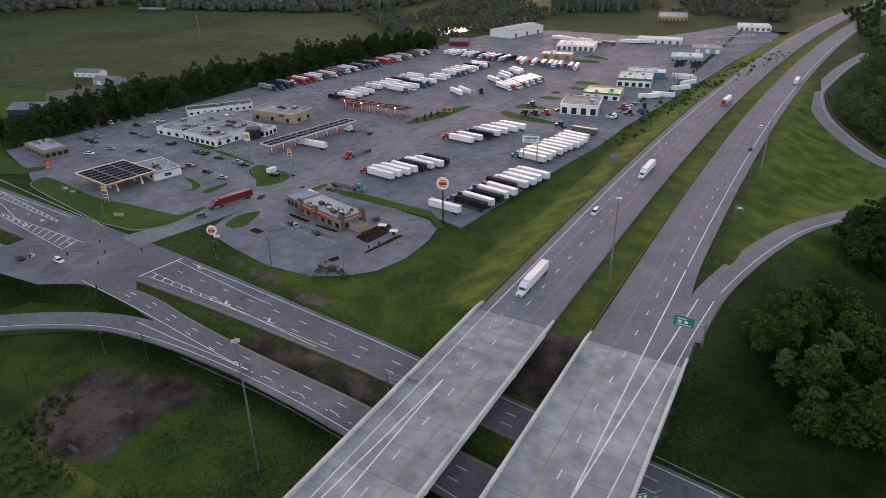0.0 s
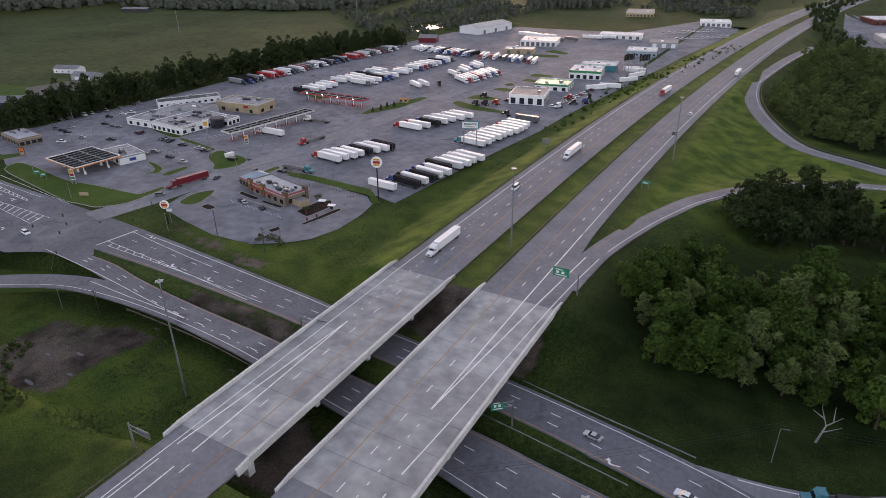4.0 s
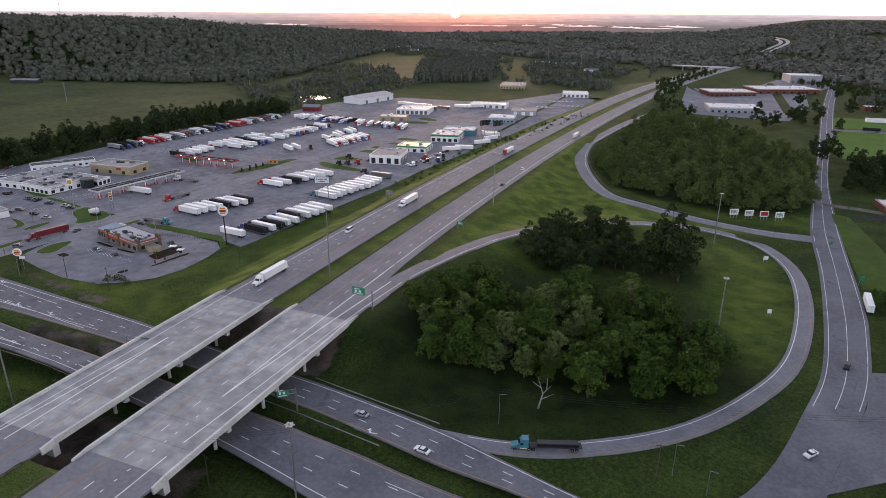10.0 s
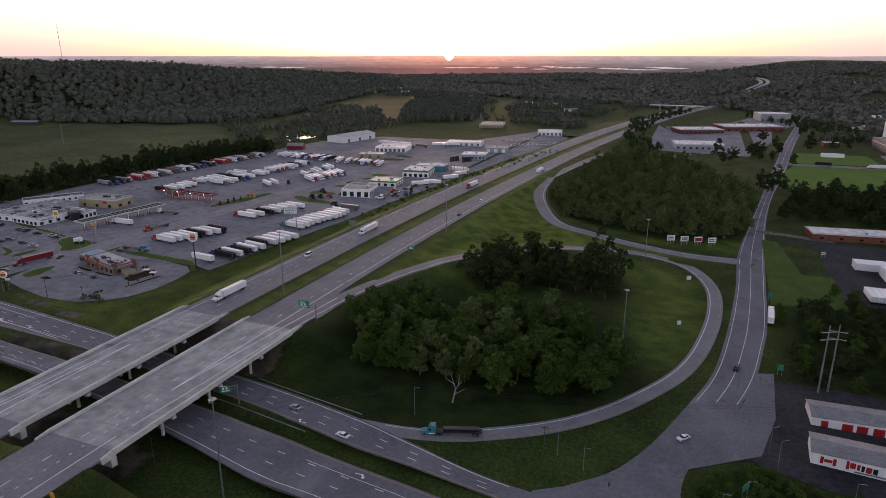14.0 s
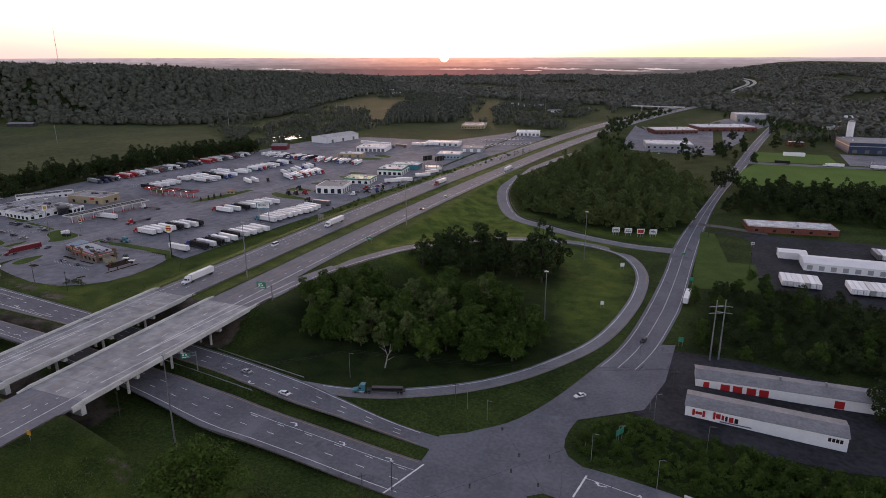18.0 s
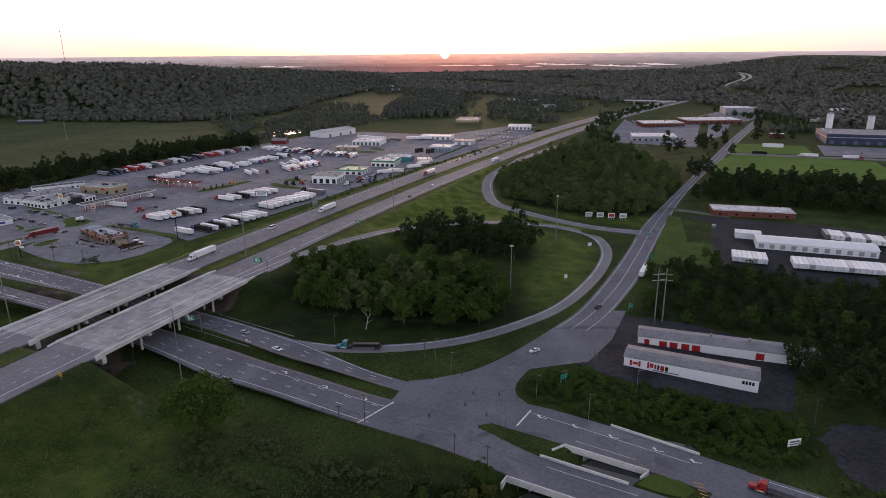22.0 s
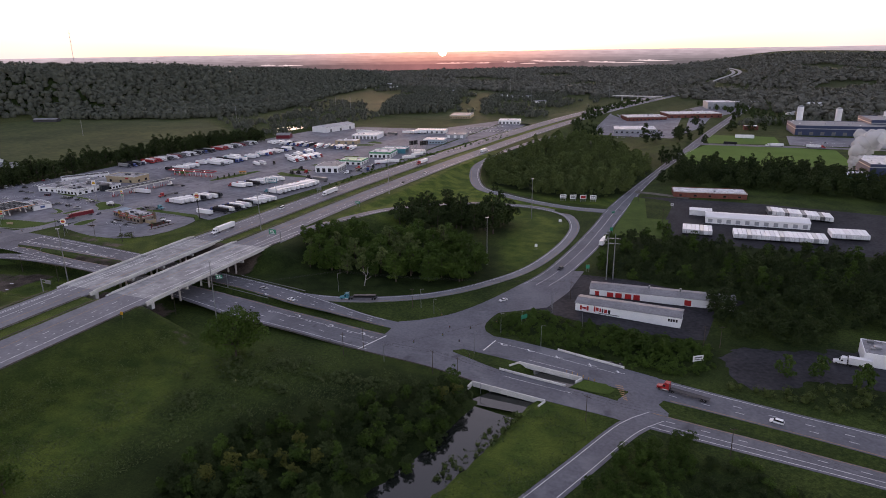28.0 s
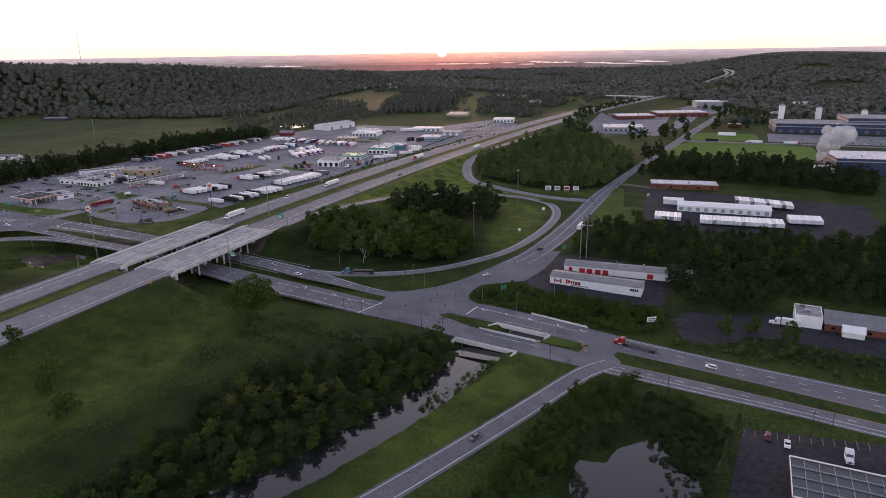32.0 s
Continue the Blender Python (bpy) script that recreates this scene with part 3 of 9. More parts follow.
def band(name, a, b, zf, material, cols=4, step=5.0, parent=None, label="", skirt=0.5):
    """A strip between two edge lines, that follows a height and has sides."""
    A, B = spline(a, step), spline(b, step)
    n = max(len(A), len(B))

    def even(P):
        d = np.concatenate([[0], np.cumsum(np.hypot(*np.diff(P[:, :2], axis=0).T))])
        s = np.linspace(0, d[-1], n)
        return np.stack([np.interp(s, d, P[:, k]) for k in range(P.shape[1])], 1)
    A, B = even(A), even(B)
    v, f = [], []
    for i in range(n):
        for k in range(cols + 1):
            p = A[i] * (1 - k / cols) + B[i] * k / cols
            v.append((p[0], p[1], zf(p[0], p[1]) if zf else p[2]))
        v.append((A[i][0], A[i][1], v[-cols - 1][2] - skirt))
        v.append((B[i][0], B[i][1], v[-2][2] - skirt))
    w = cols + 3
    for i in range(n - 1):
        for k in range(cols):
            f.append((i * w + k, i * w + k + 1, (i + 1) * w + k + 1, (i + 1) * w + k))
        f.append((i * w, (i + 1) * w, (i + 1) * w + cols + 1, i * w + cols + 1))
        f.append((i * w + cols, i * w + cols + 2, (i + 1) * w + cols + 2, (i + 1) * w + cols))
    return link_mesh(name, v, f, material, parent, label)


def ribbon(name, line, zoff, material, half=None, parent=None, label="", skirt=0.5, zf=None):
    """A strip of a half width along a line of x, y, z, half width."""
    L = np.array(line)
    t = np.gradient(L[:, :2], axis=0)
    t /= np.linalg.norm(t, axis=1)[:, None] + 1e-9
    nrm = np.stack([-t[:, 1], t[:, 0]], 1)
    v, f = [], []
    for i, p in enumerate(L):
        h = half if half is not None else p[3]
        for k in (-1, -0.33, 0.33, 1):
            x, y = p[0] + nrm[i][0] * h * k, p[1] + nrm[i][1] * h * k
            v.append((x, y, (zf(x, y) if zf else p[2]) + zoff))
        v.append((v[-4][0], v[-4][1], v[-4][2] - skirt))
        v.append((v[-2][0], v[-2][1], v[-2][2] - skirt))
    for i in range(len(L) - 1):
        a, b = i * 6, i * 6 + 6
        for k in range(3):
            f.append((a + k, b + k, b + k + 1, a + k + 1))
        f.append((a, a + 4, b + 4, b))
        f.append((a + 3, b + 3, b + 5, a + 5))
    return link_mesh(name, v, f, material, parent, label)


def stripes(name, line, half, material, parent, zf, dash=0.0, gap=0.0):
    """Paint along a line of x, y (z): unbroken, or dashes with gaps."""
    L = np.array(line, float)
    d = np.concatenate([[0], np.cumsum(np.hypot(*np.diff(L[:, :2], axis=0).T))])
    total = d[-1]
    at = lambda s: np.array([np.interp(s, d, L[:, k]) for k in range(L.shape[1])])
    spans = [(s, min(s + dash, total)) for s in np.arange(0, total, dash + gap)] if dash else [(0.0, total)]
    v, f = [], []
    for s0, s1 in spans:
        m = max(1, int((s1 - s0) / 4))
        prev = None
        for k in range(m + 1):
            s = s0 + (s1 - s0) * k / m
            p, q = at(s), at(min(s + 0.5, total)) - at(max(s - 0.5, 0))
            ln = math.hypot(q[0], q[1]) or 1
            ox, oy = -q[1] / ln * half, q[0] / ln * half
            for sg in (1, -1):
                x, y = p[0] + ox * sg, p[1] + oy * sg
                v.append((x, y, (zf(x, y) if zf else p[2]) + 0.035))
            if prev is not None:
                f.append((prev, prev + 1, len(v) - 1, len(v) - 2))
            prev = len(v) - 2
    return link_mesh(name, v, f, material, parent)


def sheet(name, poly, material, dz, zf=None, cell=14.0, parent=None, label=""):
    """A paved or planted patch that lies on the ground."""
    bm = bmesh.new()
    bm.faces.new([bm.verts.new((x, y, 0)) for x, y in poly])
    xs, ys = [p[0] for p in poly], [p[1] for p in poly]
    for lo, hi, no in ((min(xs), max(xs), (1, 0, 0)), (min(ys), max(ys), (0, 1, 0))):
        s = lo + cell
        while s < hi:
            bmesh.ops.bisect_plane(bm, geom=bm.verts[:] + bm.edges[:] + bm.faces[:], plane_co=(s if no[0] else 0, s if no[1] else 0, 0), plane_no=no)
            s += cell
    bmesh.ops.recalc_face_normals(bm, faces=bm.faces[:])
    vs = bm.verts[:]
    zs = land(np.array([v.co.x for v in vs]), np.array([v.co.y for v in vs])) if zf is None else [zf(v.co.x, v.co.y) for v in vs]
    for v, z in zip(vs, zs):
        v.co.z = z + dz
    for fc in bm.faces:
        if fc.normal.z < 0:
            fc.normal_flip()
    me = bpy.data.meshes.new(name)
    bm.to_mesh(me)
    bm.free()
    me.materials.append(material)
    ob = new(name, me)
    if parent:
        ob.parent = parent
    if label:
        ob["label"] = label
    return ob


N_EDGE = [(-430, 10), (-330, -2), (-200, -9), (-152, -12), (-100, -16.5), (-43, -21.6), (24, -25.7), (72, -32), (92, -37), (110, -41.5), (123, -44), (140, -45), (160, -43.5), (188, -42), (219, -45), (248, -50.5), (273, -56), (315, -64), (369, -72), (450, -83), (800, -130)]
N_MED = [(-430, -16), (-330, -29), (-200, -33), (-143, -33.5), (-100, -34), (-43, -36), (24, -39), (57, -43.4), (80, -47.5), (99, -49), (136, -52.5), (160, -55), (177, -59.5), (205, -62.5), (233, -65.8), (252, -69), (266, -71), (314, -79), (366, -89), (450, -101), (800, -150)]
S_MED = [(-430, -24), (-330, -36), (-200, -40), (-141, -37.5), (-117, -40.8), (-92, -43.4), (-72, -44.8), (-46, -46), (20, -48.6), (43, -51), (59, -52.5), (80, -55.5), (127, -59.5), (140, -59.8), (166, -62.3), (181, -66.5), (199, -72.5), (228, -75.6), (245, -77.5), (268, -82.5), (314, -89), (365, -97), (450, -109), (800, -158)]
S_EDGE = [(-430, -50), (-330, -58), (-230, -52), (-180, -48), (-165, -43.5), (-140, -45), (-112, -50), (-91, -54), (-42, -58), (17, -65), (62, -74), (82, -75), (125, -78.5), (167, -81), (195, -86.5), (223, -89), (249, -91), (268, -94), (293, -97), (333, -102), (362, -107), (450, -119), (800, -168)]
road_n = tagged(band("road", N_EDGE, N_MED, road_z, M["asphalt"]), "grey asphalt westbound carriageway passing under the bridges", "road", kind="structure")
road_s = tagged(band("road", S_MED, S_EDGE, road_z, M["asphalt"]), "grey asphalt eastbound carriageway passing under the bridges", "road", kind="structure")
lower = lambda x, y: road_z(x, y) - 0.03
for poly, lab in (([(-222, -8), (-152, -12), (-152, -33.5), (-147, -37), (-150, -43.5), (-164, -43), (-172, -47), (-180, -52), (-222, -56)], "worn asphalt junction by the truck stop"),
                  ([(138, -44), (148, -37), (180, -37), (187, -42), (178, -60), (174, -63), (184, -82), (138, -79)], "worn asphalt junction of the side road"),
                  ([(247, -50), (262, -53), (266, -70), (264, -75), (268, -80), (268, -94), (248, -91), (249, -77), (252, -70)], "worn asphalt crossing between carriageways")):
    tagged(sheet("junction", poly, M["asphalt"], 0, lower, 12), lab, "road", kind="structure")
SIDE_W = [(140, -46), (148, -36), (158, -26), (168, -6), (178, 24), (187, 55), (193, 100), (198, 160), (201, 226), (210, 300), (222, 390), (247, 585), (283, 854), (365, 1390)]
SIDE_E = [(188, -46), (180, -36), (178.5, -26), (181, -12), (190, 14), (197, 34), (203, 57), (208, 90), (211, 117), (214, 180), (217, 234), (224, 330), (236, 430), (260, 585), (297, 854), (380, 1390)]
side_road = tagged(band("road", SIDE_W, SIDE_E, lambda x, y: zg(x, y) + 0.12 if y > 40 else road_z(x, y) - 0.015, M["asphalt"]), "grey asphalt two-lane side road", "road", kind="structure")
S_RAMP = [(264, -84), (255, -96), (243, -125), (231, -154), (215.5, -190), (195, -235), (150, -330), (112, -430), (84, -530)]
south_ramp = tagged(ribbon("ramp", np.array([(*p, 0, 4.9) for p in spline([(x, y) for x, y in S_RAMP])]), 0.12, M["asphalt"], zf=lambda x, y: float(base(x, y)), label=""), "grey asphalt ramp beside the creek", "ramp", kind="structure")
W_RAMP = spline([(-38, -53.5), (-68, -51), (-90, -50.2), (-113, -51), (-135, -54.5), (-152, -62.5), (-166, -72), (-185, -90), (-215, -130), (-260, -220)])
west_ramp = tagged(ribbon("ramp", np.array([(*p, 0, 4.6) for p in W_RAMP]), 0.125, M["asphalt"], zf=lambda x, y: float(base(x, y))), "grey asphalt slip ramp with white edge lines", "ramp", kind="structure")
loop_ramp = tagged(ribbon("ramp", LOOP, 0.06, M["highway"]), "grey asphalt loop ramp round the wooded island", "ramp", kind="structure")
exit_ramp = tagged(ribbon("ramp", RAMP, 0.06, M["highway"]), "grey asphalt exit ramp down to the side road", "ramp", kind="structure")

hy = np.concatenate([np.arange(-540, -90, 10), [-90]])
hy2 = np.concatenate([[0], np.arange(8, 400, 8), np.arange(400, 1480, 30)])


def hw_band(name, ys, x0, x1, material, dz=0.0, parent=None):
    a = [(x0 + hwc(y), y, hwz(y) + dz) for y in ys]
    b = [(x1(y) if callable(x1) else x1 + hwc(y), y, hwz(y) + dz) for y in ys]
    v, f = [], []
    for (p, q) in zip(a, b):
        for k in range(4):
            v.append(tuple(np.array(p) * (1 - k / 3) + np.array(q) * k / 3))
        v.append((p[0], p[1], p[2] - 0.6))
        v.append((q[0], q[1], q[2] - 0.6))
    for i in range(len(a) - 1):
        s, t = i * 6, i * 6 + 6
        f += [(s + k, s + k + 1, t + k + 1, t + k) for k in range(3)] + [(s, t, t + 4, s + 4), (s + 3, s + 5, t + 5, t + 3)]
    return link_mesh(name, v, f, material, parent)


rt_edge = lambda y: float(np.interp(y, [-540, -92, -90, 0, 18, 40, 60], [25.0, 25.6, 26.0, 26.4, 26.4, 20.4, 19.2])) + float(hwc(y))
hw = []
for ys, where in ((hy, "south of the bridges"), (hy2, "north of the bridges")):
    hw.append(tagged(hw_band("highway", ys, -34.0, -11.6, M["highway"]), "grey asphalt southbound highway lanes " + where, "highway", kind="structure"))
    hw.append(tagged(hw_band("highway", ys, 0.0, rt_edge, M["highway"]), "grey asphalt northbound highway lanes " + where, "highway", kind="structure"))


# ---- small builders ----
def box(bm, x0, x1, y0, y1, z0, z1):
    v = [bm.verts.new(p) for p in ((x0, y0, z0), (x1, y0, z0), (x1, y1, z0), (x0, y1, z0), (x0, y0, z1), (x1, y0, z1), (x1, y1, z1), (x0, y1, z1))]
    for q in ((3, 2, 1, 0), (4, 5, 6, 7), (0, 1, 5, 4), (1, 2, 6, 5), (2, 3, 7, 6), (3, 0, 4, 7)):
        bm.faces.new([v[i] for i in q])


def cyl(bm, a, b, r0, r1=None, n=8):
    """A tapered round bar from a to b."""
    r1 = r0 if r1 is None else r1
    a, b = Vector(a), Vector(b)
    q = (b - a).to_track_quat("Z", "Y")
    ra, rb = [], []
    for i in range(n):
        u = Vector((math.cos(2 * math.pi * i / n), math.sin(2 * math.pi * i / n), 0))
        ra.append(bm.verts.new(a + q @ (u * r0)))
        rb.append(bm.verts.new(b + q @ (u * r1)))
    for i in range(n):
        bm.faces.new((ra[i], ra[(i + 1) % n], rb[(i + 1) % n], rb[i]))
    bm.faces.new(ra[::-1])
    bm.faces.new(rb)


def prism(bm, prof, y0, y1):
    """A profile in x, z pushed along y."""
    a, b = [bm.verts.new((x, y0, z)) for x, z in prof], [bm.verts.new((x, y1, z)) for x, z in prof]
    n = len(prof)
    for i in range(n):
        bm.faces.new((a[i], a[(i + 1) % n], b[(i + 1) % n], b[i]))
    bm.faces.new(a[::-1])
    bm.faces.new(b)


def part(name, bm, material, parent=None, label="", bevel=0.0):
    if bevel:
        bmesh.ops.bevel(bm, geom=bm.edges[:], offset=bevel, segments=1, affect="EDGES", clamp_overlap=True)
    bmesh.ops.recalc_face_normals(bm, faces=bm.faces[:])
    me = bpy.data.meshes.new(name)
    bm.to_mesh(me)
    bm.free()
    me.materials.append(material)
    ob = new(name, me)
    if parent:
        ob.parent = parent
    if label:
        ob["label"] = label
    return ob


def boxpart(name, dims, material, parent=None, label="", bevel=0.0):
    bm = bmesh.new()
    box(bm, *dims)
    return part(name, bm, material, parent, label, bevel)


def thing(name, m, label, category, group=""):
    ob = new(name)
    ob.matrix_world = m
    return tagged(ob, label, category, group)


# ---- the two highway bridges ----
def bridge(x0, x1, label):
    b = thing("highway_bridge", pose(0, 0, 0), label, "bridge", "highway bridges")
    za, zb = float(hwz(-90)), float(hwz(0))
    zt = lambda y: za + (zb - za) * (y + 90) / 90

    def slab(name, xa, xb, ya, yb, lo, hi, material, lab="", bevel=0.0):
        bm = bmesh.new()
        box(bm, xa, xb, ya, yb, lo, hi)
        for v in bm.verts:
            v.co.z += zt(v.co.y)
        return part(name, bm, material, b, lab, bevel)
    n = 9
    for i in range(n):
        slab("deck_slab", x0 + 0.5, x1 - 0.5, -90 + 10 * i + 0.04, -80 + 10 * i - 0.04, -0.35, 0.02, M["concrete"])
    for xa, xb in ((x0, x0 + 0.75), (x1 - 0.75, x1)):
        slab("parapet", xa, xb, -90.5, 0.5, -0.9, 1.0, M["parapet"], "pale concrete parapet", 0.06)
    k = 5
    for i in range(k):
        gx0 = x0 + 1.6 + (x1 - x0 - 3.2) * i / (k - 1)
        slab("girder", gx0 - 0.35, gx0 + 0.35, -89.5, -0.5, -1.75, -0.36, M["grey_wall"])
    for yp in (-66.5, -44.5, -21.5):
        slab("pier_cap", x0 + 0.9, x1 - 0.9, yp - 0.7, yp + 0.7, -3.0, -1.76, M["parapet"])
        for i in range(4):
            xc = x0 + 3.0 + (x1 - x0 - 10) * i / 3
            bm = bmesh.new()
            cyl(bm, (xc, yp, float(base(xc, yp)) - 0.5), (xc, yp, zt(yp) - 3.0), 0.55, n=12)
            part("column", bm, M["parapet"], b)
    for yp, yq in ((-91.5, -89.6), (-0.4, 1.5)):
        slab("abutment", x0 + 0.3, x1 - 0.3, yp, yq, -4.5, -0.4, M["parapet"])
    for xs in (x0 + 0.375, x1 - 0.375):
        for ya, yb in ((-94.5, -90.5), (0.5, 4.5)):
            bm = bmesh.new()
            box(bm, xs - 0.35, xs + 0.35, ya, yb, -1.6, 0.9)
            for v in bm.verts:
                v.co.z += zt(max(-90.5, min(0.5, v.co.y)))
                if v.co.y in (-94.5, 4.5) and v.co.z > zt(v.co.y):
                    v.co.z -= 0.45
            part("wing_wall", bm, M["parapet"], b, "pale concrete wing wall", 0.05)
    return b


bridge(-35.2, -11.2, "pale concrete highway bridge carrying the southbound lanes")
bridge(-0.6, 26.6, "pale concrete highway bridge carrying the northbound lanes")


# ---- trees and shrubs ----
def leaf_faces(rng, centres, radii, per, size, flat=0.8):
    """Many small leaf clumps in the outer shells of overlapping lobes, none deep inside another lobe."""
    C, R = np.array(centres, float), np.array(radii, float)
    P, D = [], []
    for i, (c, r) in enumerate(zip(C, R)):
        d = rng.normal(size=(int(per * r * r), 3))
        d /= np.linalg.norm(d, axis=1)[:, None]
        d = d[d[:, 2] > -0.7]
        p = c + d * r * (0.70 + 0.48 * rng.random((len(d), 1))) * np.array([1, 1, flat])
        gap = np.linalg.norm((p[:, None, :] - C[None]) / np.array([1, 1, flat]), axis=2) / R[None]
        gap[:, i] = 9.0
        keep = gap.min(1) > 0.74
        P.append(p[keep])
        D.append(d[keep])
    P, D = np.concatenate(P), np.concatenate(D)
    return leaf_tris(rng, P, D, size * rng.uniform(0.5, 1.5, (len(P), 1)))


def leaf_tris(rng, P, D, s):
    """One ragged three-cornered clump of leaves at each point."""
    t = np.cross(D + rng.normal(size=D.shape) * 0.75, (0.3, 0.2, 1.0))
    t /= np.linalg.norm(t, axis=1)[:, None] + 1e-6
    u = np.cross(D + rng.normal(size=D.shape) * 0.6, t)
    u /= np.linalg.norm(u, axis=1)[:, None] + 1e-6
    a = rng.uniform(0, 6.283, (len(P), 1))
    q = [P + (t * np.cos(a + k) + u * np.sin(a + k)) * s * rng.uniform(0.7, 1.3, (len(P), 1)) for k in (0.0, 2.1, 4.2)]
    V = np.stack(q, 1).reshape(-1, 3)
    return V, np.arange(len(V)).reshape(-1, 3)


def leaf_mesh(name, V, F, leaf, parent=None):
    me = bpy.data.meshes.new(name)
    me.vertices.add(len(V))
    me.vertices.foreach_set("co", np.asarray(V, np.float32).ravel())
    me.loops.add(F.size)
    me.loops.foreach_set("vertex_index", F.astype(np.int32).ravel())
    me.polygons.add(len(F))
    me.polygons.foreach_set("loop_start", np.arange(0, F.size, F.shape[1], dtype=np.int32))
    me.update(calc_edges=True)
    me.materials.append(leaf)
    ob = new(name, me)
    if parent:
        ob.parent = parent
    return ob


def lobes(rng, h, w, n, low=0.27):
    """Middles and radii of the clumps of a crown, wider below its middle and ragged above."""
    c, r = [(0, 0, h * (low + 0.9) / 2)], [w * 0.27]
    for i in range(n):
        a, e = rng.random() * 6.283, (i + rng.random()) / n
        wide = w * 0.5 * math.sin(math.pi * (0.22 + 0.72 * e)) ** 0.8
        rad = wide * (0.35 + 0.65 * rng.random())
        c.append((math.cos(a) * rad, math.sin(a) * rad, h * (low + (0.95 - low) * e) + rng.normal() * h * 0.025))
        r.append(w * (0.085 + 0.115 * rng.random()) * (1.12 - 0.35 * e))
    return c, r


def tree_proto(seed, h, w, leaf, per=40, size=0.42, n=26, name="tree", low=0.17):
    """A tapered trunk with limbs, and a crown of leaf clumps."""
    rng = np.random.default_rng(seed)
    root = new(name)
    c, r = lobes(rng, h, w, n, low)
    bm = bmesh.new()
    cyl(bm, (0, 0, -0.6), (0.1, 0.05, h * 0.42), h * 0.026 + 0.08, h * 0.016, 7)
    cyl(bm, (0.1, 0.05, h * 0.40), (0, 0, h * 0.78), h * 0.015, h * 0.005, 6)
    for p in c[1::2]:
        cyl(bm, (0.05, 0.03, h * (0.24 + 0.2 * rng.random())), (p[0] * 0.9, p[1] * 0.9, p[2]), h * 0.009, h * 0.003, 5)
    part("trunk", bm, M["bark"], root)
    v, f = leaf_faces(rng, c, r, per, size)
    leaf_mesh("crown", v, f, leaf, root)
    return root


def park(root):
    """Take a pattern out of the scene once its copies stand."""
    for o in (*root.children_recursive, root):
        bpy.data.objects.remove(o)


def stand(protos, spots, label, category, group, sc=(0.8, 1.2), seed=1):
    rng = random.Random(seed)
    for x, y in spots:
        p = rng.choice(protos)
        s = rng.uniform(*sc)
        p.scale = (s * rng.uniform(0.9, 1.1), s * rng.uniform(0.9, 1.1), s)
        m = Matrix.Translation((x, y, zg(x, y))) @ Matrix.Rotation(rng.uniform(0, 6.28), 4, "Z")
        tagged(copy_thing(p, m), label, category, group)
        p.scale = (1, 1, 1)


def inside(poly, x, y):
    c = False
    for (x0, y0), (x1, y1) in zip(poly, poly[1:] + poly[:1]):
        if (y0 > y) != (y1 > y) and x < (x1 - x0) * (y - y0) / (y1 - y0) + x0:
            c = not c
    return c


def scatter(poly, gap, seed, jitter=0.45):
    rng = random.Random(seed)
    xs, ys = [p[0] for p in poly], [p[1] for p in poly]
    out, y, row = [], min(ys), 0
    while y < max(ys):
        x = min(xs) + (gap / 2 if row % 2 else 0)
        while x < max(xs):
            px, py = x + rng.uniform(-1, 1) * gap * jitter, y + rng.uniform(-1, 1) * gap * jitter
            if inside(poly, px, py):
                out.append((px, py))
            x += gap
        y += gap * 0.87
        row += 1
    return out


tall = [tree_proto(10 + i, 15 + i % 3 * 1.5, 11 + i % 2 * 2, M["leaf_light" if i == 2 else "leaf"]) for i in range(5)]
dark = [tree_proto(20 + i, 14 + i % 3 * 2, 10 + i % 2, M["leaf_dark"], 27, 0.52, 22) for i in range(4)]
small = [tree_proto(30 + i, 7 + i % 2 * 2, 6.5, M["leaf"], 70, 0.30, 16) for i in range(3)]
bush = [tree_proto(40 + i, 3.0, 4.6, M["shrub"], 80, 0.24, 12, "shrub", 0.1) for i in range(3)]

# wooded island in the loop ramp
ISLAND = [(38, 22), (46, 5), (62, -3), (83, -7), (103, -2), (123, 6), (143, 13), (153, 31), (151, 56), (140, 80), (110, 82), (86, 68), (60, 64), (46, 50)]
stand(tall, scatter(ISLAND, 9.6, 3, 0.6), "leafy deciduous tree in the loop island wood", "tree", "loop island trees", (0.62, 1.25), 4)
ISLAND_N = [(60, 106), (78, 102), (99, 106), (112, 116), (112, 140), (104, 154), (84, 156), (66, 140)]
stand(dark, scatter(ISLAND_N, 10, 5), "dark leafy tree in a clump by the ramp", "tree", "loop clump trees", (0.8, 1.3), 6)
stand(dark, [(128, 146), (134, 138), (136, 152), (124, 136), (129, 139), (133, 147), (118, 124), (126, 126), (134, 120)], "tall dark tree beside the loop ramp", "tree", "loop clump trees", (1.2, 1.7), 7)
# wood between exit ramp and side road
WOOD = [(62, 400), (58, 330), (78, 276), (112, 262), (170, 244), (204, 262), (214, 330), (220, 410), (200, 470), (150, 560), (104, 640), (74, 560)]
# belt of trees behind the truck stop
BELT = [(-372, 30), (-352, 40), (-348, 140), (-352, 230), (-346, 300), (-330, 380), (-312, 440), (-330, 470), (-366, 400), (-384, 300), (-380, 200), (-384, 100)]
stand(dark, scatter(BELT, 11, 10), "dark leafy tree in the belt behind the truck stop", "tree", "tree belt", (0.9, 1.35), 11)


# ---- vehicles (nose towards +y) ----
def mesh_once(store, name, build, material):
    if name not in store:
        bm = bmesh.new()
        build(bm)
        bmesh.ops.recalc_face_normals(bm, faces=bm.faces[:])
        me = bpy.data.meshes.new(name)
        bm.to_mesh(me)
        bm.free()
        me.materials.append(material)
        store[name] = me
    return store[name]


WHEELS = {}


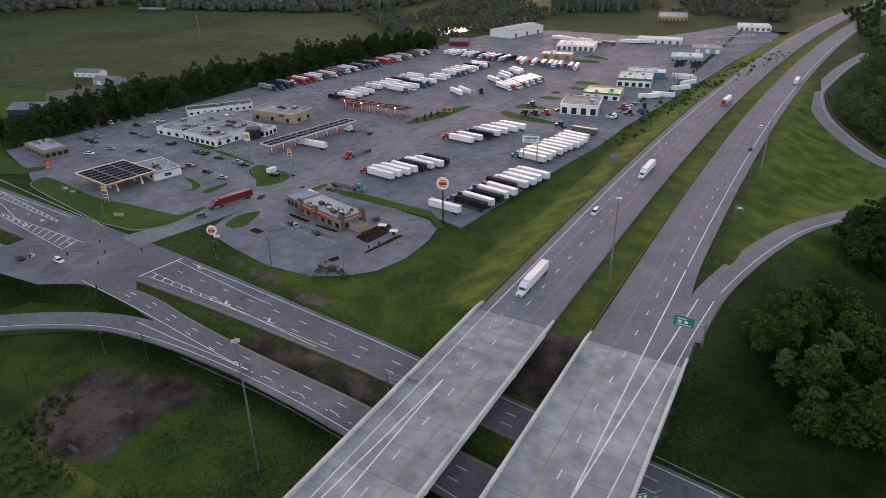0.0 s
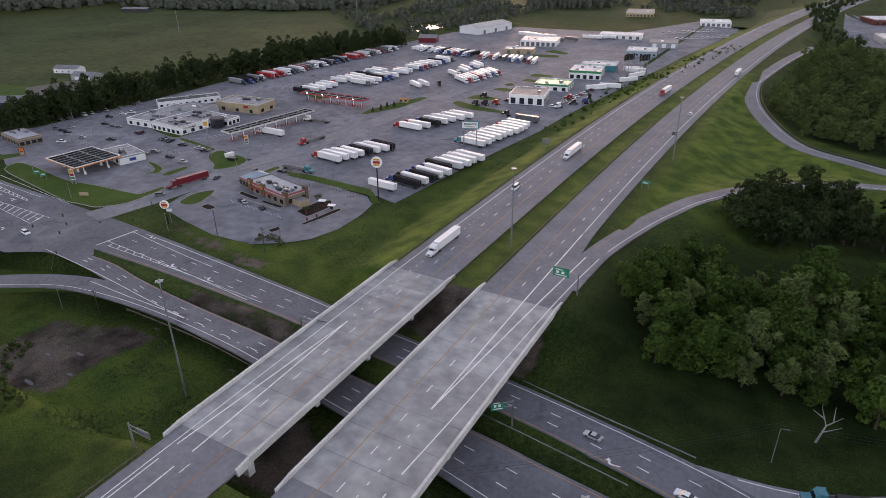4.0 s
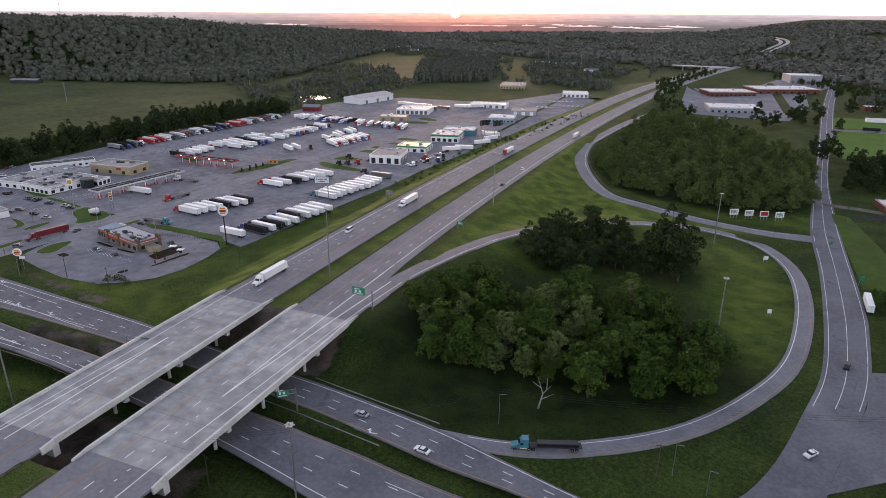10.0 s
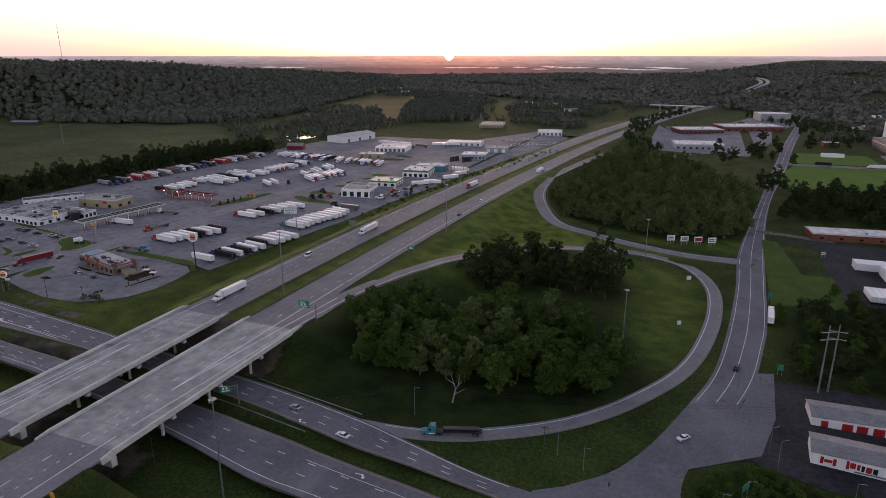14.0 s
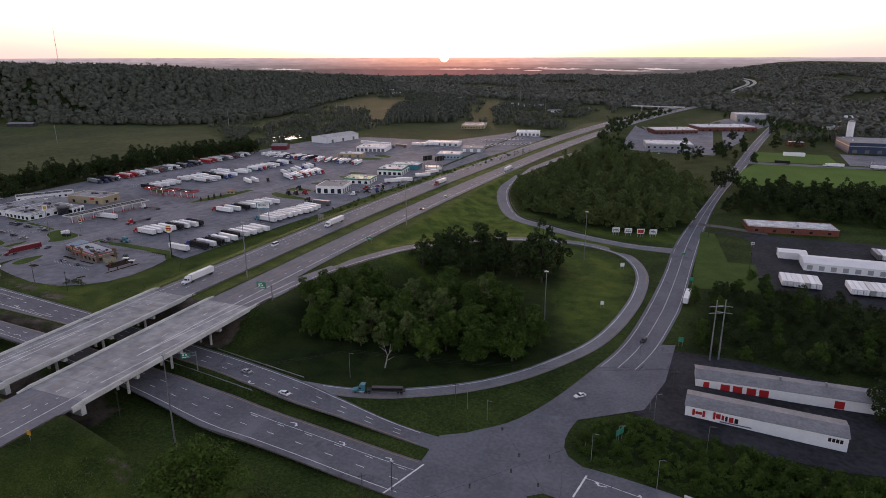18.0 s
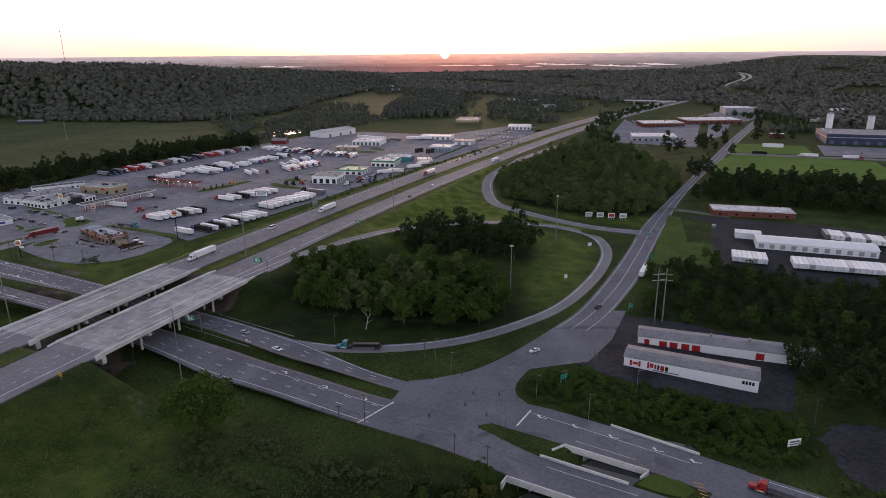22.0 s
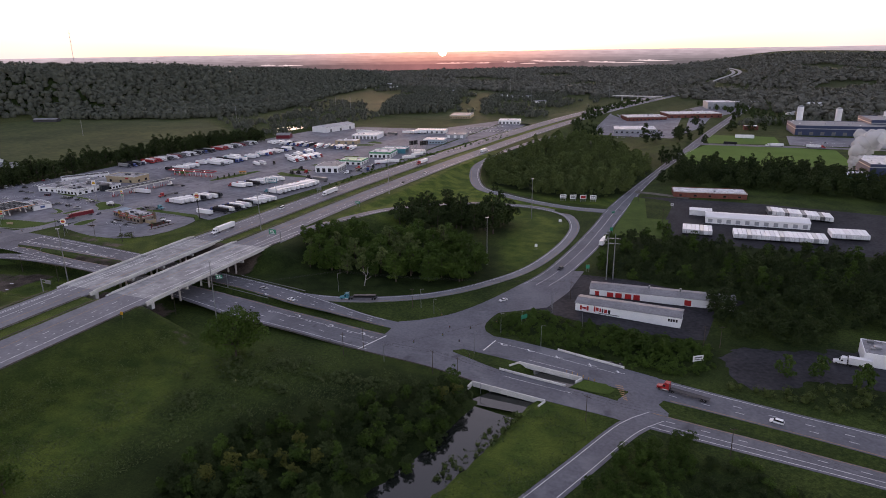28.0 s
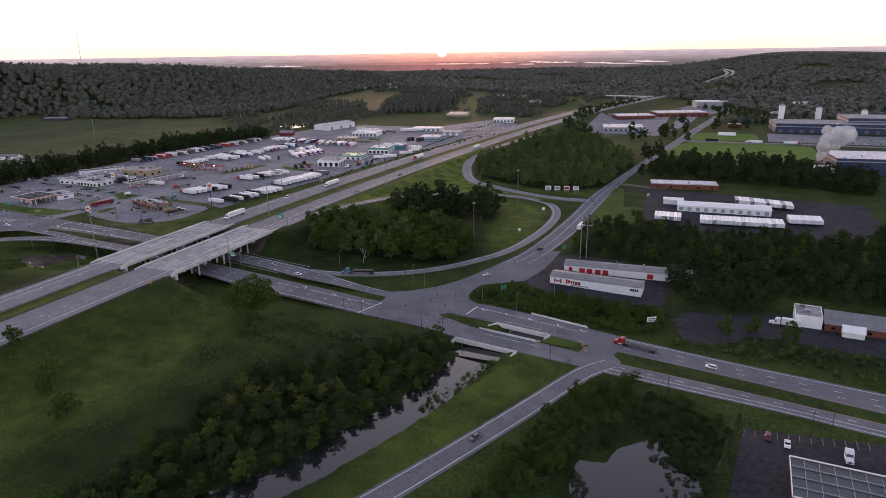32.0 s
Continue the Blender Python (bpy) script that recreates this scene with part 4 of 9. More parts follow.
def wheel(parent, x, y, r, w, name="wheel"):
    def tyre(bm):
        cyl(bm, (-w / 2, 0, 0), (w / 2, 0, 0), r, n=12)
        bm.faces.ensure_lookup_table()
        n0 = len(bm.faces)
        cyl(bm, (-w / 2 - 0.02, 0, 0), (w / 2 + 0.02, 0, 0), r * 0.55, n=10)
        bm.faces.ensure_lookup_table()
        for fc in bm.faces[n0:]:
            fc.material_index = 1
    me = mesh_once(WHEELS, f"tyre{r}{w}", tyre, M["rubber"])
    if len(me.materials) < 2:
        me.materials.append(M["chrome"])
    o = new(name, me)
    o.parent, o.location = parent, (x, y, r)
    return o


def axle(parent, y, r=0.5, half=1.05, w=0.34, name="wheel"):
    for s in (-1, 1):
        wheel(parent, s * half, y, r, w, name)


def trailer_parts(root, y0, length, material, rear=True):
    """A box trailer whose tail stands at y0."""
    bm = bmesh.new()
    box(bm, -1.3, 1.3, y0, y0 + length, 1.15, 4.1)
    part("trailer_body", bm, material, root, bevel=0.05)
    bm = bmesh.new()
    box(bm, -1.31, 1.31, y0 + 0.1, y0 + length - 0.1, 1.0, 1.15)
    part("bottom_rail", bm, M["steel"], root)
    bm = bmesh.new()
    for x in (-1.28, -0.02, 1.24):
        box(bm, x, x + 0.06, y0 - 0.03, y0, 1.2, 4.05)
    for z in (1.18, 4.0):
        box(bm, -1.28, 1.28, y0 - 0.03, y0, z, z + 0.08)
    part("rear_door_frame", bm, M["steel"], root)
    for y in (y0 + 1.6, y0 + 2.9):
        axle(root, y, 0.5, 0.95, 0.6)


def tractor_parts(root, y0, paint, sleeper=True):
    """A bonneted tractor whose frame begins at y0."""
    bm = bmesh.new()
    box(bm, -0.45, 0.45, y0, y0 + 6.6, 0.65, 0.95)
    part("chassis", bm, M["black"], root)
    top = 3.7 if sleeper else 2.9
    y1 = y0 + (2.2 if sleeper else 3.2)
    bm = bmesh.new()
    prism(bm, [(y1, 0.9), (y0 + 5.0, 0.9), (y0 + 5.0, 1.95), (y0 + 4.55, 2.85), (y0 + 3.9, top), (y1, top)], -1.2, 1.2)
    bmesh.ops.rotate(bm, verts=bm.verts[:], cent=(0, 0, 0), matrix=Matrix.Rotation(radians(90), 3, "Z"))
    for v in bm.verts:
        v.co.x = -v.co.x
    part("cab", bm, paint, root, bevel=0.06)
    bm = bmesh.new()
    prism(bm, [(y0 + 5.0, 0.75), (y0 + 7.0, 0.7), (y0 + 7.05, 1.55), (y0 + 5.0, 1.95)], -1.05, 1.05)
    bmesh.ops.rotate(bm, verts=bm.verts[:], cent=(0, 0, 0), matrix=Matrix.Rotation(radians(90), 3, "Z"))
    for v in bm.verts:
        v.co.x = -v.co.x
    part("bonnet", bm, paint, root, bevel=0.08)
    bm = bmesh.new()
    v = [bm.verts.new(p) for p in ((-1.05, y0 + 5.03, 2.0), (1.05, y0 + 5.03, 2.0), (1.0, y0 + 4.6, 2.82), (-1.0, y0 + 4.6, 2.82))]
    bm.faces.new(v)
    r = bmesh.ops.extrude_face_region(bm, geom=bm.faces[:])
    bmesh.ops.translate(bm, vec=(0, -0.05, -0.03), verts=[g for g in r["geom"] if isinstance(g, bmesh.types.BMVert)])
    part("windscreen", bm, M["glass"], root)
    for s in (-1, 1):
        boxpart("side_window", (s * 1.2 - 0.02, s * 1.2 + 0.02, y0 + 3.7, y0 + 4.5, 1.95, 2.65), M["glass"], root)
        bm = bmesh.new()
        cyl(bm, (s * 1.0, y0 + 2.6, 0.75), (s * 1.0, y0 + 4.6, 0.75), 0.33, n=10)
        part("fuel_tank", bm, M["chrome"], root)
        bm = bmesh.new()
        cyl(bm, (s * 1.08, y1 - 0.15, 0.9), (s * 1.08, y1 - 0.15, top + 0.25), 0.09, n=7)
        part("exhaust_pipe", bm, M["chrome"], root)
        boxpart("headlight", (s * 0.85 - 0.16, s * 0.85 + 0.16, y0 + 7.02, y0 + 7.09, 0.95, 1.2), M["chrome"], root)
    boxpart("bumper", (-1.2, 1.2, y0 + 7.0, y0 + 7.2, 0.35, 0.72), M["chrome"], root, bevel=0.03)
    boxpart("grille", (-0.55, 0.55, y0 + 7.03, y0 + 7.1, 0.8, 1.5), M["chrome"], root)
    axle(root, y0 + 6.0, 0.5, 1.02, 0.32)
    for y in (y0 + 0.7, y0 + 2.0):
        axle(root, y, 0.5, 0.95, 0.6)


def semi_proto(paint, body, length=16.15):
    root = new("semi_truck")
    trailer_parts(root, -11.2, length, body)
    tractor_parts(root, -11.2 + length - 1.9 + 0.3, paint)
    return root


def trailer_proto(body, length=16.15):
    root = new("box_trailer")
    trailer_parts(root, -length / 2, length, body)
    return root


def bobtail_proto(paint):
    root = new("truck_tractor")
    tractor_parts(root, -3.5, paint)
    return root


def flatbed_proto(paint, load=None):
    root = new("flatbed_truck")
    boxpart("flatbed", (-1.3, 1.3, -10.5, 4.5, 1.15, 1.4), M["dark_roof"], root)
    if load:
        boxpart("load", (-1.1, 1.1, -9.5, 2.5, 1.41, 2.5), load, root, "dark tarpaulin load", 0.15)
    for y in (-9.0, -7.7):
        axle(root, y, 0.5, 0.95, 0.6)
    tractor_parts(root, 2.8, paint)
    return root


def tanker_proto(paint):
    root = new("tank_truck")
    bm = bmesh.new()
    cyl(bm, (0, -10.5, 2.3), (0, 3.0, 2.3), 1.15, n=16)
    part("tank", bm, M["silver"], root, "silver tank", 0.1)
    for y in (-9.4, -8.1):
        axle(root, y, 0.5, 0.95, 0.6)
    tractor_parts(root, 2.4, paint)
    return root


def car_proto(name, paint, kind):
    """kind: saloon, suv, pickup or van."""
    L, H, hood, roof0, roof1 = {"saloon": (4.7, 1.42, 0.92, 0.0, 0.0), "suv": (4.7, 1.75, 1.05, 0, 0), "pickup": (5.7, 1.85, 1.1, 0, 0), "van": (5.6, 2.3, 1.3, 0, 0)}[kind]
    root = new(name)
    h = L / 2
    low = {"saloon": [(-h, 0.35), (h, 0.3), (h, 0.68), (h - 0.9, 0.9), (-h + 0.7, 0.95), (-h, 0.85)], "suv": [(-h, 0.4), (h, 0.38), (h, 0.85), (h - 1.0, 1.05), (-h, 1.05)],
           "pickup": [(-h, 0.5), (h, 0.48), (h, 0.95), (h - 1.2, 1.12), (-h, 1.12)], "van": [(-h, 0.4), (h, 0.38), (h, 0.95), (h - 0.7, 1.25), (-h, 1.3)]}[kind]
    cab = {"saloon": [(h - 1.25, 0.9), (h - 2.0, H - 0.05), (-h + 1.5, H - 0.05), (-h + 0.6, 0.94)], "suv": [(h - 1.15, 1.04), (h - 1.8, H - 0.05), (-h + 0.35, H - 0.05), (-h + 0.05, 1.04)],
           "pickup": [(h - 1.3, 1.1), (h - 2.0, H - 0.05), (h - 3.5, H - 0.05), (h - 3.75, 1.1)], "van": [(h - 0.75, 1.24), (h - 1.4, H - 0.05), (-h + 0.1, H - 0.05), (-h, 1.28)]}[kind]
    for nm, prof, w, m, lab in (("body", low, 0.92, paint, ""), ("cabin_glass", cab, 0.80, M["glass"], "dark cabin glazing")):
        bm = bmesh.new()
        prism(bm, [(y, z) for y, z in prof], -w, w)
        bmesh.ops.rotate(bm, verts=bm.verts[:], cent=(0, 0, 0), matrix=Matrix.Rotation(radians(90), 3, "Z"))
        for v in bm.verts:
            v.co.x = -v.co.x
        part(nm, bm, m, root, lab, 0.05)
    a, b = cab[1][0], cab[2][0]
    boxpart("roof", (-0.76, 0.76, b - 0.05, a + 0.05, H - 0.09, H), paint, root, bevel=0.04)
    if kind == "pickup":
        boxpart("load_bed", (-0.75, 0.75, -h + 0.15, h - 3.9, 1.05, 1.135), M["black"], root)
    for y in (h - 0.9, -h + 0.95):
        axle(root, y, 0.34, 0.8, 0.24)
    return root


W, K = M["white_metal"], M["black"]
SEMI = {(p, t): semi_proto(M[p], W if t == "white" else M["canopy_dark" if t == "black" else t]) for p, t in (("white_metal", "white"), ("red", "white"), ("blue", "white"), ("grey", "white"), ("blue", "black"), ("white_metal", "grey"), ("maroon", "maroon"), ("yellow", "silver"), ("teal", "white"), ("black", "white"), ("black", "black"), ("grey", "grey"), ("navy", "silver"), ("red", "red"))}
LORRY = semi_proto(W, W, 8.5)
TRAILER = {t: trailer_proto(W if t == "white" else M["canopy_dark" if t == "black" else t]) for t in ("white", "black", "grey", "silver")}
TRACTOR = {p: bobtail_proto(M[p]) for p in ("red", "blue", "white_metal", "black", "teal")}
FLAT = {"teal": flatbed_proto(M["teal"], M["black"]), "empty": flatbed_proto(M["teal"]), "red": flatbed_proto(M["red"]), "white_metal": flatbed_proto(M["white_metal"])}
TANK = {"black": tanker_proto(M["black"])}
CAR = {(k, c): car_proto({"saloon": "car", "suv": "car", "pickup": "pickup_truck", "van": "van"}[k], M[c], k) for k in ("saloon", "suv", "pickup", "van") for c in (("white_metal", "black", "silver", "maroon", "grey", "navy") if k != "van" else ("white_metal",))}
NAMES = {"navy": "navy blue", "white_metal": "white", "white": "white", "silver": "silver", "grey": "grey", "black": "black", "red": "red", "blue": "dark blue", "maroon": "maroon", "teal": "teal", "yellow": "yellow"}


def lot_z(x, y):
    return zg(x, y) + 0.16


def put(proto, x, y, heading, label, category, group, z=None):
    """heading: degrees to the left of the highway's direction."""
    return tagged(copy_thing(proto, Matrix.Translation((x, y, lot_z(x, y) if z is None else z)) @ Matrix.Rotation(radians(heading), 4, "Z")), label, category, group)


rr = random.Random(21)


def truck_row(x0, y0, x1, y1, n, heading, group, where, picks=None, skip=0.0):
    """n parked trucks, their middles spread from one point to another."""
    for i in range(n):
        if rr.random() < skip:
            continue
        f = i / max(1, n - 1)
        x, y = x0 + (x1 - x0) * f + rr.uniform(-0.8, 0.8), y0 + (y1 - y0) * f
        kind = picks[i % len(picks)] if picks else rr.choice(["semi"] * 6 + ["trailer"] * 2 + ["tractor"])
        turn = heading + rr.uniform(-1.2, 1.2)
        if kind == "trailer":
            t = rr.choice(["white", "white", "white", "black", "grey"])
            put(TRAILER[t], x, y, turn, f"{NAMES[t]} box trailer parked {where}", "trailer", group)
        elif kind == "tractor":
            t = rr.choice(list(TRACTOR))
            put(TRACTOR[t], x, y, turn, f"{NAMES[t]} truck tractor parked {where}", "truck", group)
        else:
            k = kind if isinstance(kind, tuple) else rr.choice(list(SEMI)[:6] + [("white_metal", "white")] * 3 + [("red", "white"), ("black", "white"), ("blue", "black")])
            put(SEMI[k], x, y, turn, f"{NAMES[k[0]]} semi truck with {NAMES[k[1]]} trailer parked {where}", "truck", group)


ww, rw, bw, bk, kw, gw = ("white_metal", "white"), ("red", "white"), ("blue", "white"), ("blue", "black"), ("black", "white"), ("white_metal", "grey")
truck_row(-141, 96, -127, 128, 8, 82, "trucks in the first row", "on the lot", [rw, ww, ww, kw, bk, ww, ww, bk])
truck_row(-134, 168, -120, 208, 7, 82, "trucks in the second row", "on the lot", [rw, rw, bk, ww, ww, ww, ww])
put(TRAILER["white"], -89, 74.5, 84, "white box trailer parked at the end of a row", "trailer", "trucks by the grass bank")
truck_row(-84, 84, -75, 134, 10, 80, "trucks by the grass bank", "beside the grass bank", [bk, kw, bk, bw, bw, "trailer", ww, ww, ww, ww])
truck_row(-86, 157, -76, 206, 10, 80, "trucks by the grass bank", "beside the grass bank", [("teal", "white"), ww, ww, ww, ww, ww, ww, rw, ww, "trailer"])
truck_row(-331, 220, -312, 425, 36, -97, "trucks along the tree belt", "before the tree belt", [("navy", "silver"), bk, ("black", "black"), ("navy", "silver"), "tractor", ("red", "red"), rw, ("red", "red"), ww, kw, ("grey", "grey"), ww, ("maroon", "maroon"), ("grey", "grey"), gw, kw, ww, ("black", "black")], 0.05)
truck_row(-261, 216, -257, 312, 14, 83, "trucks in the middle rows", "mid lot")
truck_row(-237, 262, -228, 386, 18, -97, "trucks in the middle rows", "mid lot")
truck_row(-169, 307, -160, 349, 11, -125, "trucks parked slantwise", "slantwise on the lot", [ww, rw, ww, ww, ("maroon", "maroon"), ww, rw, ww, bw, ww, rw])
truck_row(-187, 326, -188, 382, 8, -125, "trucks parked slantwise", "slantwise on the lot")
truck_row(-289, 431, -217, 420, 13, 172, "trucks at the far end of the lot", "at the lot's end")
truck_row(-206, 417, -148, 411, 12, -168, "trucks at the far end of the lot", "at the lot's end")
for x, y in ((-194, 274.5), (-190.5, 281)):
    put(TRAILER["white"], x, y, -122, "white box trailer standing alone on the lot", "trailer", "lone trailers")
put(TRACTOR["black"], -179.5, 287, 40, "black truck tractor standing on the lot", "truck", "")
put(FLAT["red"], -169.6, 118.5, 172, "red flatbed truck driving on the lot", "truck", "")
put(SEMI[("maroon", "maroon")], -177.8, 34.5, 168, "maroon semi truck with a maroon trailer leaving the lot", "truck", "")
put(FLAT["empty"], -142, 75.4, -90, "teal flatbed truck with an empty bed parked behind the restaurant", "truck", "")
put(FLAT["white_metal"], -196, 155, 92, "white flatbed truck with an empty bed at the fuel canopy", "truck", "")
put(SEMI[ww], -202.5, 118.8, 89, "white semi truck with a white trailer at the fuel canopy", "truck", "")


for x, y, hd, c in ((-124, 242, 60, "black"), (-118, 245, 60, "black"), (-129, 266, 70, "black"), (-93, 226, 75, "black"), (-112, 250, 62, "red"), (-70, 262, 150, "white_metal"), (-64, 276, 120, "black"), (-58, 284, 40, "blue"), (-72, 290, 100, "red"), (-60, 300, 20, "black")):
    put(TRACTOR[c], x, y, hd, f"{NAMES[c]} truck tractor parked at the repair shop", "truck", "tractors at the repair shop")
for x, y, hd, c in ((-75, 219, 86, "grey"), (-54, 408, 100, "white"), (-58, 414, 100, "white"), (-50, 369, 140, "white"), (-49, 391, 150, "white"), (-64, 328, 130, "white"), (-56, 338, 100, "white"), (-226, 571, 80, "white"), (-220, 573, 80, "grey"), (-213, 568, 80, "white"), (-199, 563, 80, "white"), (-192, 566, 80, "white"),
                    (-150, 577, 84, "white"), (-144, 579, 84, "white"), (-138, 582, 84, "white"), (-130, 586, 84, "white"), (-164, 556, 84, "grey"), (-176, 545, 84, "grey")):
    put(TRAILER[c], x, y, hd, f"{NAMES[c]} box trailer standing among the workshops", "trailer", "trailers among the workshops")


def car_row(x0, y0, x1, y1, n, heading, group, where, skip=0.15):
    for i in range(n):
        if rr.random() < skip:
            continue
        f = i / max(1, n - 1)
        k = rr.choice(list(CAR))
        kind = {"saloon": "saloon car", "suv": "sport utility car", "pickup": "pickup truck", "van": "delivery van"}[k[0]]
        put(CAR[k], x0 + (x1 - x0) * f, y0 + (y1 - y0) * f, heading + (180 if rr.random() < 0.3 else 0) + rr.uniform(-3, 3), f"{NAMES[k[1]]} {kind} parked {where}", "car" if k[0] != "pickup" else "pickup truck", group)


for x, y, hd, k, c in ((-254.6, 80.2, 190, "saloon", "grey"), (-251.4, 80.6, 188, "suv", "black"), (-248.0, 80.5, 10, "suv", "grey"), (-244.8, 80.0, 192, "pickup", "yellow"), (-232, 77.9, 280, "pickup", "black"), (-218, 77.8, 290, "pickup", "silver"), (-211.5, 75.9, 285, "pickup", "black"), (-276, 83.2, 190, "suv", "black"), (-279.4, 84.0, 12, "saloon", "black"), (-235.2, 61.4, 300, "suv", "grey"), (-237.5, 56.5, 305, "saloon", "black"),
                       (-219.6, 58.7, 285, "suv", "black"), (-206.5, 56.3, 290, "pickup", "silver"), (-276.8, 82.6, 285, "suv", "maroon"), (-280.5, 65.7, 290, "pickup", "black"), (-176.5, 17.6, 312, "suv", "grey"), (-170.6, 46.6, 200, "saloon", "navy"), (-148.4, 69.6, 275, "saloon", "black")):
    c = c if (k, c) in CAR else "black" if (k, "black") in CAR else "white_metal"
    put(CAR[(k, c)], x, y, hd, f"{NAMES[c]} {'pickup truck' if k == 'pickup' else 'car'} on the truck stop forecourt", "pickup truck" if k == "pickup" else "car", "cars on the forecourt")
for x, y, k, c in ((-333.6, 65.3, "suv", "grey"), (-327.2, 64.6, "saloon", "black"), (-328.8, 71.4, "pickup", "silver"), (-320, 63.4, "saloon", "black"), (-300.6, 60.6, "saloon", "silver"), (-302.4, 48.7, "pickup", "white_metal"), (-316.6, 87.1, "saloon", "black"), (-306.6, 85.9, "saloon", "grey"), (-301.1, 86.3, "saloon", "grey"), (-329.9, 99.9, "suv", "black"), (-328.8, 109.8, "saloon", "white_metal"), (-326.6, 114.5, "pickup", "white_metal")):
    c = c if (k, c) in CAR else "black" if (k, "black") in CAR else "white_metal"
    put(CAR[(k, c)], x, y, 285 + (x * 7 + y * 3) % 14, f"{NAMES[c]} {'pickup truck' if k == 'pickup' else 'car'} parked beside the travel plaza", "pickup truck" if k == "pickup" else "car", "cars beside the travel plaza")
car_row(-352, 80, -346, 136, 12, 82, "cars under the trees", "under the edge of the trees", 0.25)
for x, y, c in ((-137.9, 30.4, "black"), (-134.6, 29.6, "silver"), (-122.2, 28.0, "black")):
    put(CAR[("saloon", c)], x, y, 62, f"{NAMES[c]} saloon car parked beside the burger restaurant", "car", "cars at the burger restaurant")
car_row(-108, 262, -112, 300, 8, 80, "cars at the repair shop", "at the repair shop", 0.2)
car_row(-74, 262, -66, 330, 12, 70, "cars at the repair shop", "behind the repair shop", 0.2)
for i in range(22):
    f, k = (i % 11) / 10, i // 11
    put(CAR[("van", "white_metal")], -84 + 46 * f + k * 22, 652 + 52 * f - k * 38, 40, "white delivery van parked in the far yard", "van", "white vans in the far yard")
car_row(150, 660, 230, 690, 10, 10, "cars at the stores", "at the stores", 0.3)
car_row(392, 640, 520, 650, 9, 0, "cars at the plant", "at the plant", 0.15)
car_row(400, 670, 530, 680, 9, 0, "cars at the plant", "at the plant", 0.15)

# traffic and strays on the roads
hz = lambda y: float(hwz(y)) + 0.05
for k, x, y, h, lab in ((ww, -26, 22, 180, "white semi truck driving on the southbound lanes"), (("white_metal", "white"), -22, 150, 179, "white semi truck driving far up the southbound lanes"), (rw, -17, 320, 176, "red semi truck on the far southbound lanes"), (ww, 14, 420, -2, "white semi truck on the far northbound lanes")):
    put(SEMI[k], x + float(hwc(y)), y, h, lab, "truck", "", hz(y))
put(FLAT["teal"], 106, -28.2, 110, "teal flatbed truck with a dark load on the loop ramp", "truck", "", -3.3)
for k, x, y, h, lab in ((("saloon", "black"), 15, 215, 0, "dark car on the northbound lanes"), (("suv", "white_metal"), 13, 265, 0, "white car on the northbound lanes"), (("van", "white_metal"), -27, 90, 180, "white van on the southbound lanes")):
    put(CAR[k], x + float(hwc(y)), y, h, lab, "car", "", hz(y))
for k, x, y, h, lab in ((("saloon", "white_metal"), 74, -44, 80, "white car on the westbound road"), (("saloon", "silver"), 50, -36, 82, "silver car on the westbound road"), (("suv", "black"), 196, 62, 165, "black car on the side road"), (("saloon", "white_metal"), 178, 2, 140, "white car turning out of the side road"), (("suv", "white_metal"), -190, -38, 262, "white car waiting at the junction"), (("saloon", "black"), -205, -44, 262, "dark car waiting at the junction"), (("suv", "white_metal"), 305, -73, 75, "white car on the eastern road"), (("pickup", "grey"), 228, -160, 155, "grey pickup truck on the creek ramp")):
    put(CAR[k], x, y, h, lab, "car", "", road_z(x, y) + 0.02 if y < 40 else zg(x, y) + 0.14)
put(FLAT["red"], 272, -64, 76, "red flatbed truck with an empty bed on the eastern road", "truck", "", road_z(272, -64) + 0.02)
put(TRAILER["white"], 212.5, 122, -4, "white box trailer standing on the road's shoulder", "trailer", "", zg(211, 122) + 0.12)


# ---- paved lots, fields and bare ground ----
def flat(name, poly, material, dz, label, category, cell=16.0):
    return tagged(sheet(name, poly, material, dz, None, cell), label, category, kind="structure")


flat("parking_lot", [(-352, 30), (-300, 14), (-226, 66), (-196, 60), (-186, 78), (-172, 78), (-158, 62), (-88, 66), (-74, 62), (-66, 150), (-60, 200), (-58, 250), (-50, 330), (-42, 420), (-34, 520), (-22, 620), (-12, 720), (-16, 792), (-66, 800), (-96, 720), (-126, 650), (-170, 640), (-262, 640), (-318, 560), (-324, 480), (-330, 440), (-350, 300), (-348, 160)], M["lot"], 0.12, "worn grey asphalt truck stop lot with patches and oil stains", "parking lot")
flat("parking_lot", [(-360, 44), (-330, 30), (-310, 18), (-290, 9), (-262, 9), (-222, 6), (-200, 10), (-184, 12), (-174, 30), (-174, 62), (-196, 66), (-226, 70), (-352, 60)], M["lot"], 0.125, "worn grey asphalt forecourt of the petrol station", "parking lot")
flat("parking_lot", [(-168, 62), (-168, 40), (-167, 20), (-163, 8), (-152, 5), (-141, 2), (-121, -2), (-101, -1), (-90, 6), (-83, 14), (-79, 27), (-79.5, 44), (-82, 56), (-90, 63), (-110, 65), (-146, 69), (-157, 68)], M["lot"], 0.13, "cracked grey asphalt lot of the burger restaurant", "parking lot")
access = tagged(ribbon("road", np.array([(*p, 0, 7.0) for p in spline([(-182, -14), (-176, 20), (-172, 60), (-166, 110), (-162, 160), (-160, 210), (-157, 280), (-156, 350), (-156, 420), (-120, 560), (-60, 700)])]), 0.17, M["access"], zf=lambda x, y: float(base(x, y)), skirt=0.2), "grey asphalt access road through the truck stop", "road", kind="structure")
